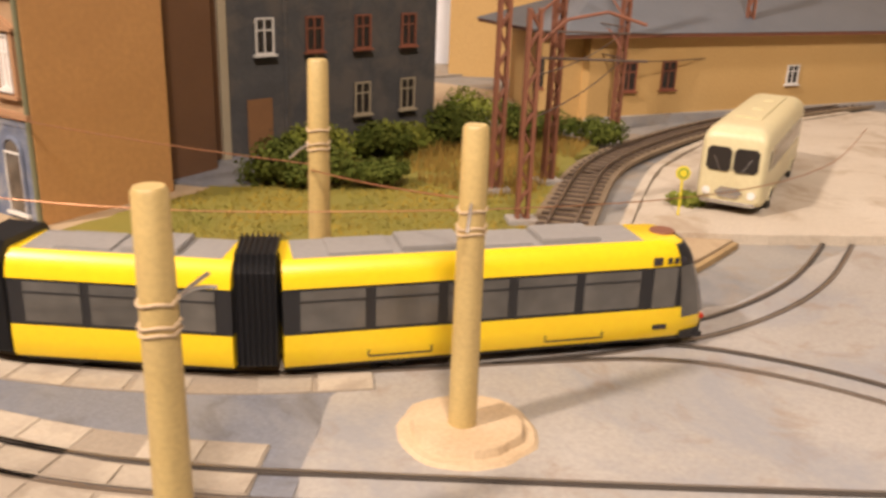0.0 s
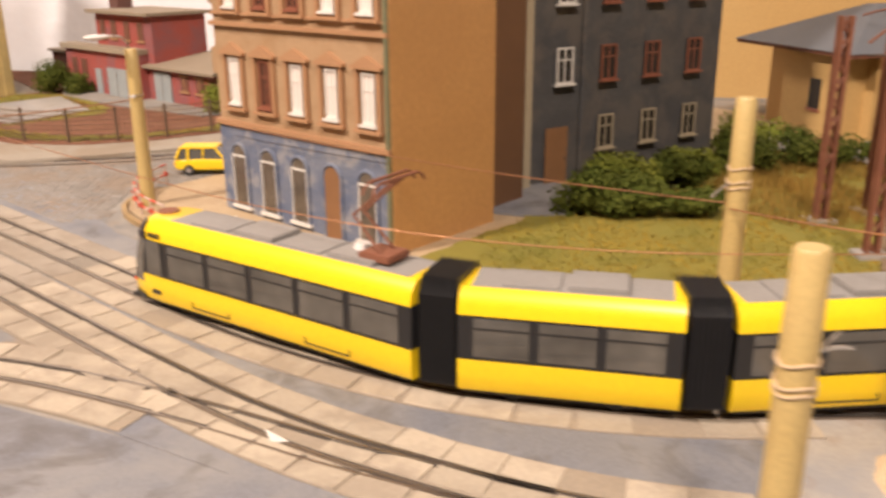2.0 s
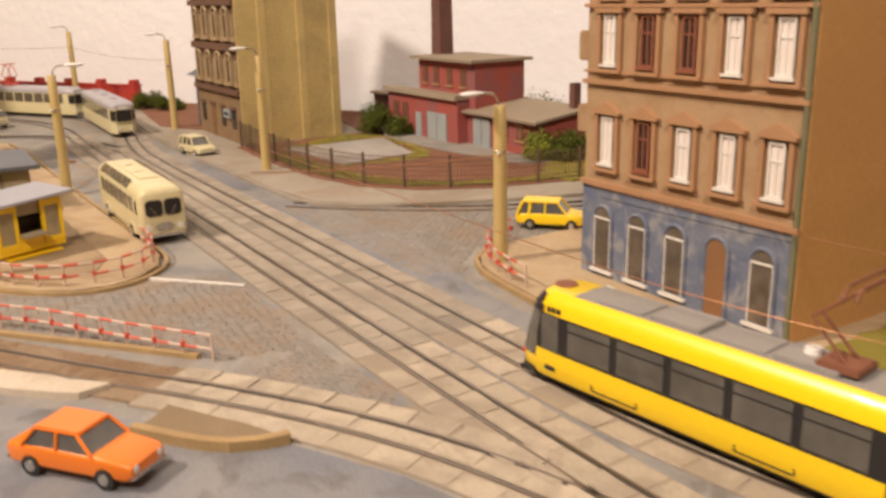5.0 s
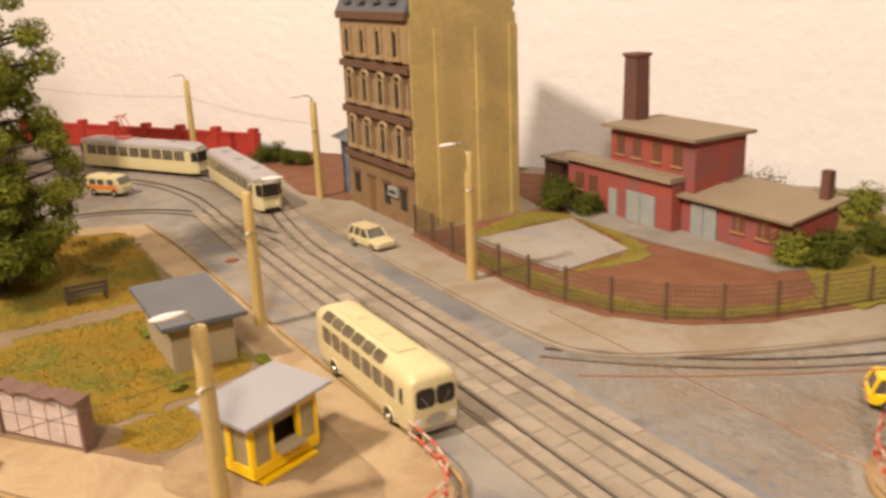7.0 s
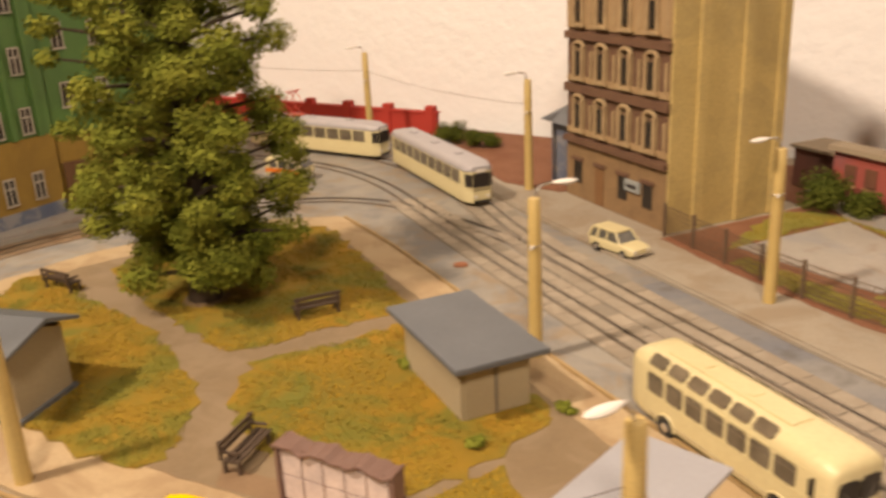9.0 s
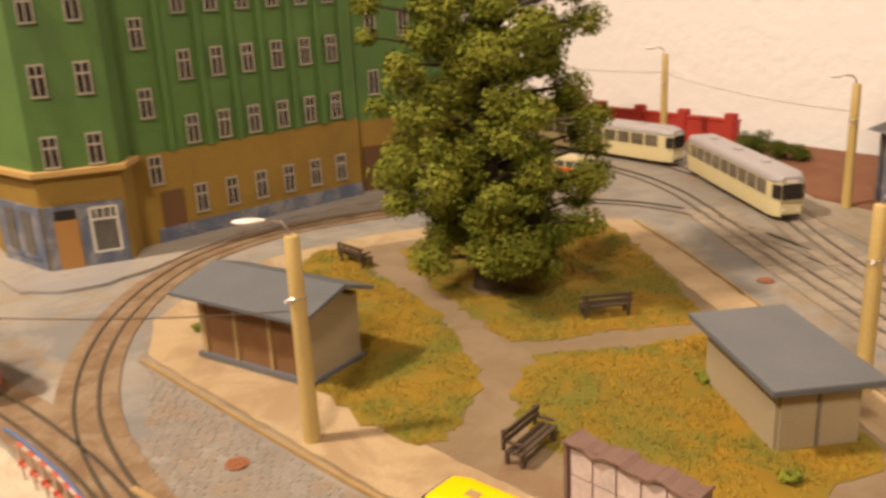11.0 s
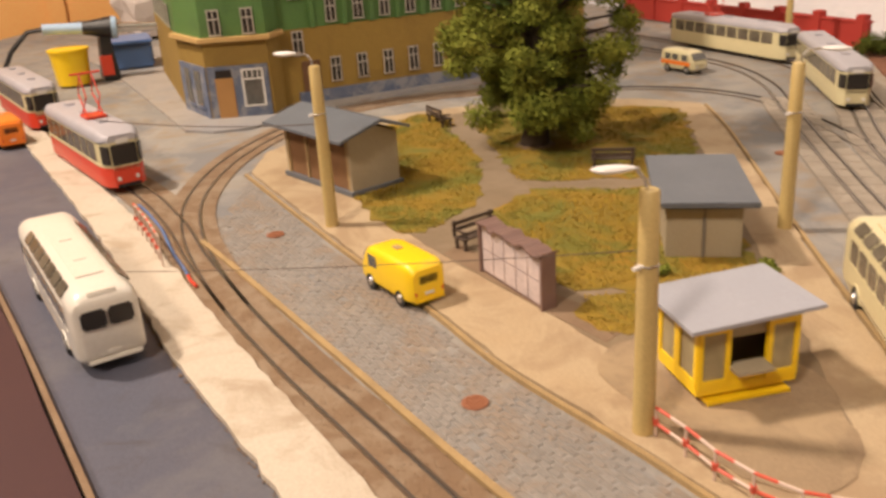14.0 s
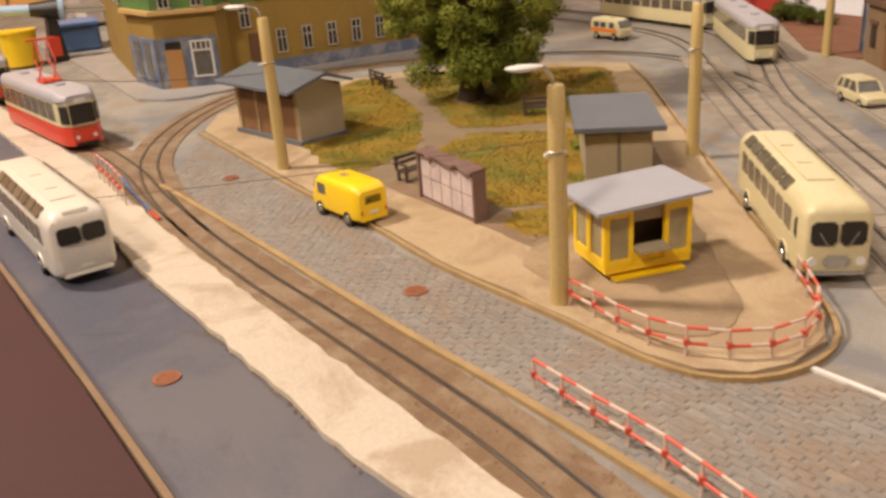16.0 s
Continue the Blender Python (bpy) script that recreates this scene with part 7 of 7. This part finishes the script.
def big_tree():
    t = thing("tree", -82.6, -22.9, 0.3, 0, "large green deciduous tree with dark trunk in the park", "tree")
    bm = B()
    r = random.Random(5)
    tube(bm, [(0, 0, -0.1), (0.15, 0.1, 2), (0.1, -0.1, 5), (0.3, 0.1, 10), (0, 0.2, 16), (0.2, 0, 23)], [1.25, 0.85, 0.75, 0.6, 0.4, 0.12], 12)
    clumps = []
    for k in range(120):
        z = 2.7 + 21.4 * (k / 120) ** 1.2
        wide = 7.6 * min(1.0, (z + 0.6) / 4.2) * (1 - max(0.0, (z - 15) / 14) ** 2)
        a = k * 2.4 + r.uniform(-0.3, 0.3)
        d = wide * r.uniform(0.4, 1.0) * (0.66 if z < 5 else 1.0)
        tip = Vector((d * math.cos(a), d * math.sin(a), z + r.uniform(-0.4, 0.8)))
        root = Vector((0.1, 0, max(1.5, z - 0.3 * d)))
        mid = root.lerp(tip, 0.5) + Vector((0, 0, 0.25 * d * 0.3))
        tube(bm, [root, mid, tip], [0.24, 0.15, 0.05], 6)
        clumps.append((tip.x, tip.y, tip.z, r.uniform(0.8, 1.6) if z > 5 else r.uniform(1.3, 1.9)))
        if k % 2:
            clumps.append((mid.x, mid.y, mid.z + 0.5, r.uniform(1.0, 1.7)))
    for k in range(14):
        a = radians(68 + 6 * k) + r.uniform(-0.1, 0.1)
        d = r.uniform(2.6, 5.6)
        tip = Vector((d * math.cos(a), d * math.sin(a), r.uniform(1.3, 4.0)))
        tube(bm, [Vector((0.1, 0, 2.6)), tip * 0.55 + Vector((0, 0, 1.6)), tip], [0.22, 0.14, 0.05], 6)
        clumps.append((tip.x, tip.y, tip.z, r.uniform(0.9, 1.5)))
    part("trunk", bm, M["bark"], t, smooth=True)
    me = leaf_cloud(clumps, 125000, 0.145, 11)
    me.materials.append(M["leaf"])
    c = new("crown", me)
    c.parent = t
    part("root_mound", cyl(B(), (0, 0, -0.1), (0, 0, 0.15), 2.0, 1.2, 20), M["dirt"], t)


big_tree()


def shrub(x, y, z, sx, hgt, seed, material="bush", n=1500):
    s = thing("shrub", x, y, z, 0, "dense dark green foliage shrub on the ground", "shrub", "shrubs")
    r = random.Random(seed)
    cl = [(r.uniform(-sx, sx) * 0.6, r.uniform(-sx, sx) * 0.6, hgt * r.uniform(0.25, 0.75), hgt * r.uniform(0.35, 0.55)) for _ in range(9)]
    me = leaf_cloud(cl, int(n * 1.7), 0.15, seed)
    me.materials.append(M[material])
    c = new("foliage", me)
    c.parent = s
    bm = B()
    for q in cl[:5]:
        tube(bm, [(0, 0, -0.05), (q[0] * 0.5, q[1] * 0.5, q[2] * 0.5), q[:3]], [0.12, 0.08, 0.03], 5)
    part("branch", bm, M["bark"], s)


k = 0
for x, y, sx, hh, n in ((-8.5, 23.6, 2.2, 2.4, 2200), (-6.4, 24.6, 2.4, 2.4, 2200), (-9.4, 27.6, 2.2, 2.5, 2000), (-8.0, 31.0, 2.2, 2.2, 1800), (-4.4, 26.4, 1.6, 1.4, 1200), (-8.4, 34.5, 2.4, 1.9, 1600), (-6.6, 38.5, 3, 2.6, 1600), (-4, 42, 3, 2.4, 1600), (-9, 43.5, 3, 2.6, 1600),
                       (-75.5, 25.8, 2.4, 3.0, 1800), (-72.8, 27.3, 1.8, 2.2, 1200), (-51.8, 29.6, 1.8, 2.6, 1400), (-50.2, 32, 2.2, 2.6, 1400), (-49, 37, 2.5, 2.4, 1400), (-56.5, 43, 2.8, 3.2, 1400), (-48.5, 42, 2.8, 3.0, 1400), (-60.8, 36.8, 1.4, 5.5, 1500), (-43, 42, 3, 3, 1400),
                       (-117, 11.5, 2.6, 2.4, 1400), (-112.5, 13.5, 2.4, 2.0, 1200), (10.5, 33, 1.2, 0.9, 500), (0.5, 44, 2.6, 2.0, 1200)):
    k += 1
    shrub(x, y, 0.3, sx, hh, 100 + k, "bush" if k % 3 else "leaf", n)
for x, y in ((-66.5, -14.8), (-58.0, -9.9), (-57.3, -15.2), (-79.5, -41.4)):
    k += 1
    shrub(x, y, 0.33, 0.55, 0.5, 100 + k, "leaf", 160)

# ---- tools on the far board edge ----
si = thing("soldering_iron", -119, -78.5, 0.3, 40, "soldering iron with pale blue grip resting in a stand", "soldering iron")
part("stand", prism(B(), [(-1.3, -1.0), (1.3, -1.0), (1.3, 1.0), (-1.3, 1.0)], 0, 5.2, [(-0.8, -0.6), (0.8, -0.6), (0.8, 0.6), (-0.8, 0.6)]), M["black"], si)
part("stand_front", box(B(), 1.05, -0.4, 0.5, 0.6, 1.4, 2.4), M["red"], si, "red front of the stand")
ax = Vector((math.cos(radians(75)), math.sin(radians(75)), -0.06))
at = Vector((-1.6, -6.6, 6.6))
part("grip", cyl(B(), at, at + ax * 4.6, 0.62, 0.7, 16), M["palelight"], si, smooth=True)
part("collar", cyl(B(), at + ax * 4.6, at + ax * 8.0, 0.8, 1.4, 16), M["black"], si, smooth=True)
part("collar_ring", cyl(B(), at + ax * 8.0, at + ax * 8.6, 1.4, 1.3, 16), M["palelight"], si, smooth=True)
part("barrel", cyl(B(), at + ax * 8.6, at + ax * 14, 0.6, 0.5, 16), M["chrome"], si, smooth=True)
cb = tube(B(), [at, at - ax * 1.8 + Vector((0, 0, -0.3)), at - ax * 4 + Vector((0, 0, -2.5)), at - ax * 6 + Vector((0, 0, -6))], 0.28, 8)
part("cable", cb, M["black"], si, smooth=True)
tub = thing("plastic_tub", -115.5, -81.5, 0.3, 0, "round yellow plastic tub on the board", "tub")
part("cup", cyl(B(), (0, 0, 0), (0, 0, 4.0), 1.9, 2.3, 24), M["vanyellow"], tub, smooth=True)
part("rim", cyl(B(), (0, 0, 4.0), (0, 0, 4.3), 2.45, 2.45, 24), M["vanyellow"], tub)
bb = thing("storage_box", -128, -80.5, 0.3, 30, "blue plastic storage box behind the corner house", "box")
part("box", box(B(), 0, 0, 0, 8, 6, 3.2, 0, 0.3), M["bluebox"], bb)
part("lid", box(B(), 0, 0, 3.2, 8.3, 6.3, 0.5, 0, 0.15), M["bluebox"], bb)
pc = thing("crumpled_paper", -158, -92, 0.3, 20, "pale crumpled paper bag leaning behind the house", "bag")
bm = B()
bmesh.ops.create_icosphere(bm, subdivisions=3, radius=6)
for v in bm.verts:
    v.co *= 1 + 0.25 * noise.noise(v.co * 0.4)
    v.co.z = max(v.co.z * 1.7 + 9, 0)
part("bag", bm, M["curtain"], pc)

# ---- stone setts along the tracks ----
def track_setts(pts, x0, x1, label, keep, stone):
    """Three rows of pale stones along a track."""
    holder = thing("sett_paving", 0, 0, 0, 0, label, "paving", "", "structure")
    line = glide(pts, 1.75)
    run = [p for p in glide(pts, 1.0) if x0 - 0.5 < p.x < x1 + 0.5]
    bm = B()
    ribbon(bm, run, 0, 3.74, -0.1, 0.078 if pts is T1 else 0.074 if pts is T2 else 0.07)
    part("bedding", bm, M[stone + "bed"], holder, "pale mortar bed between the setts")
    shared = []
    for k in range(6):
        bm = B()
        w = rng.uniform(0.98, 1.06)
        box(bm, 0, 0, 0, 1.68 * w, 1.04, 0.12, 0)
        for v in bm.verts:
            v.co += Vector((rng.uniform(-0.06, 0.06), rng.uniform(-0.05, 0.05), 0 if v.co.z < 0.05 else rng.uniform(-0.03, 0.02)))
            if v.co.z > 0.05:
                v.co.x *= 0.96
                v.co.y *= 0.94
        me = bpy.data.meshes.new("sett")
        bmesh.ops.recalc_face_normals(bm, faces=bm.faces)
        bm.to_mesh(me)
        bm.free()
        me.transform(Matrix.Scale(U, 4))
        me.materials.append(M[stone])
        shared.append(me)
    for i, (p, n) in enumerate(zip(line, normals(line))):
        if not x0 < p.x < x1:
            continue
        a = math.atan2(-n.x, n.y)
        for off, wid in ((-1.32, 1.0), (0.02, 0.84), (1.32, 1.0)):
            if rng.random() < keep:
                continue
            q = p + n * off
            shift = 0.4 if off else 0
            o = new("sett", rng.choice(shared))
            o.parent = holder
            d = Vector((n.y, -n.x, 0)) * shift
            o.matrix_basis = Matrix.Translation(((q.x + d.x) * U, (q.y + d.y) * U, 0.0)) @ Matrix.Rotation(a + rng.uniform(-0.03, 0.03), 4, "Z") @ Matrix.Diagonal((1, wid, 1, 1))
    return holder


track_setts(T1, -95, -22, "dusty grey stone setts along the far tram track", 0.06, "settgrey")
track_setts(T1, -22, 6.8, "pale rectangular stone setts along the far tram track", 0.06, "sett")
track_setts(T2, -98, -22, "dusty grey stone setts along the near tram track", 0.06, "settgrey")
track_setts(T2, -22, 9.3, "pale rectangular stone setts along the near tram track", 0.06, "sett")
track_setts(T3[13:20], -24, -8, "pale rectangular stone setts along the joining curve", 0.05, "sett")


# ---- small cobbles ----
def cobbles(poly, direction, label, lx=0.62, ly=0.31):
    xs, ys = [p[0] for p in poly], [p[1] for p in poly]
    c, s = math.cos(radians(direction)), math.sin(radians(direction))

    def inside(x, y):
        odd = False
        for (x0, y0), (x1, y1) in zip(poly, poly[1:] + poly[:1]):
            if (y0 > y) != (y1 > y) and x < (x1 - x0) * (y - y0) / (y1 - y0) + x0:
                odd = not odd
        return odd

    verts, faces = [], []
    cx, cy = sum(xs) / len(xs), sum(ys) / len(ys)
    reach = max(max(xs) - min(xs), max(ys) - min(ys)) * 0.75
    r = random.Random(3)
    for j in range(int(-reach / ly), int(reach / ly)):
        for i in range(int(-reach / lx), int(reach / lx)):
            u, v = (i + (0.5 if j % 2 else 0) + r.uniform(-0.16, 0.16)) * lx, (j + r.uniform(-0.09, 0.09)) * ly
            x, y = cx + c * u - s * v, cy + s * u + c * v
            if not inside(x, y) or r.random() < 0.03:
                continue
            h0 = r.uniform(0.022, 0.036)
            a, b = lx * r.uniform(0.44, 0.485), ly * r.uniform(0.42, 0.475)
            k = len(verts)
            for dx, dy, z in ((-a, -b, 0), (a, -b, 0), (a, b, 0), (-a, b, 0), (-a * 0.82, -b * 0.75, h0), (a * 0.82, -b * 0.75, h0), (a * 0.82, b * 0.75, h0), (-a * 0.82, b * 0.75, h0)):
                verts.append(((x + c * dx - s * dy) * U, (y + s * dx + c * dy) * U, (z + 0.02) * U))
            faces += [(k + 4, k + 5, k + 6, k + 7), (k, k + 1, k + 5, k + 4), (k + 1, k + 2, k + 6, k + 5), (k + 2, k + 3, k + 7, k + 6), (k + 3, k, k + 4, k + 7)]
    me = bpy.data.meshes.new("cobbles")
    me.from_pydata(verts, [], faces)
    me.materials.append(M["cobble"])
    ob = new("cobbles", me)
    return tagged(ob, label, "cobbles", kind="stuff")


cobbles([(-83, -45), (-62.3, -41.5), (-56.8, -36.5), (-48.2, -28.9), (-41.6, -23.1), (-35.6, -17.5), (-25, -8.6), (-24, -5.2), (-36.6, -4.6), (-37.0, -10.5), (-38.8, -14.2), (-42.8, -18), (-47.7, -22.6), (-53.6, -27), (-61.2, -33.3), (-75.8, -44.4)], 42, "small grey cobbles of the street beside the park")
cobbles([(-37, -4.4), (-24, -4.6), (-14, -4.2), (-15, -6), (-23, -8.2), (-24, -5.2)], 0, "small grey cobbles of the crossing")
cobbles([(-50, 4.2), (-30, 4.2), (-29, 6.4), (-32.5, 9.5), (-33, 20), (-40, 20), (-43, 13.5), (-46, 8.4), (-49, 5.8)], 0, "small grey cobbles of the side street")

# loose feeder wires and paint marks
wire("feeder_wire", [(p.x, p.y, 0.2 + 0.06 * math.sin(i)) for i, p in enumerate(glide([(-69, -49.3), (-65, -45.9), (-61, -43.2), (-57, -40.3)], 1.0))], 0.09, M["bluebox"], "blue feeder wire lying along the rail")
wire("feeder_wire", [(-57, -40.3, 0.2), (-56.2, -39.8, 0.3), (-55.6, -39.2, 0.2)], 0.1, M["red"], "red end of a feeder wire on the track")
structure("road_marking", prism(B(), [(-4.0, -2.15), (-3.3, -2.5), (-2.9, -2.15)], 0.1, 0.145), M["wframe"], "small white paint mark at the rail junction", "road marking")


# ---- grit on the earthy track bed ----
def grit(pts, width, count, label, material, seed):
    r = random.Random(seed)
    line = glide(pts, 0.5)
    ns = normals(line)
    verts, faces = [], []
    for _ in range(count):
        i = r.randrange(len(line))
        q = line[i] + ns[i] * r.uniform(-width, width) + Vector((ns[i].y, -ns[i].x, 0)) * r.uniform(-0.6, 0.6)
        s = r.uniform(0.02, 0.075)
        k = len(verts)
        for a in (0, 2.1, 4.2):
            verts.append(((q.x + s * math.cos(a + q.x)) * U, (q.y + s * math.sin(a + q.x)) * U, 0.085 * U))
        verts.append((q.x * U, q.y * U, (0.085 + s * 0.55) * U))
        faces += [(k, k + 1, k + 3), (k + 1, k + 2, k + 3), (k + 2, k, k + 3)]
    me = bpy.data.meshes.new("grit")
    me.from_pydata(verts, [], faces)
    me.materials.append(material)
    return tagged(new("grit", me), label, "gravel", kind="stuff")


grit(T3[6:17], 1.7, 5200, "brown grit scattered over the tram track bed", M["bed"], 21)
grit(T4, 1.7, 2600, "brown grit beside the red trams", M["bed"], 22)
grit([(-94, -30), (-76, -25), (-66, -26), (-61, -29)], 1.6, 1500, "fine gravel on the park path", M["path"], 23)
grit([(-50, -18), (-46, -15), (-43, -11)], 3.2, 1400, "fine gravel round the kiosk", M["path"], 24)
grit([(-66, -51.3), (-56.9, -43.9), (-48.5, -37.4), (-44.4, -33.7), (-39.2, -29.1), (-32.6, -23.4)], 0.22, 1500, "dark crumbled edge of the platform strip", M["dirt"], 25)
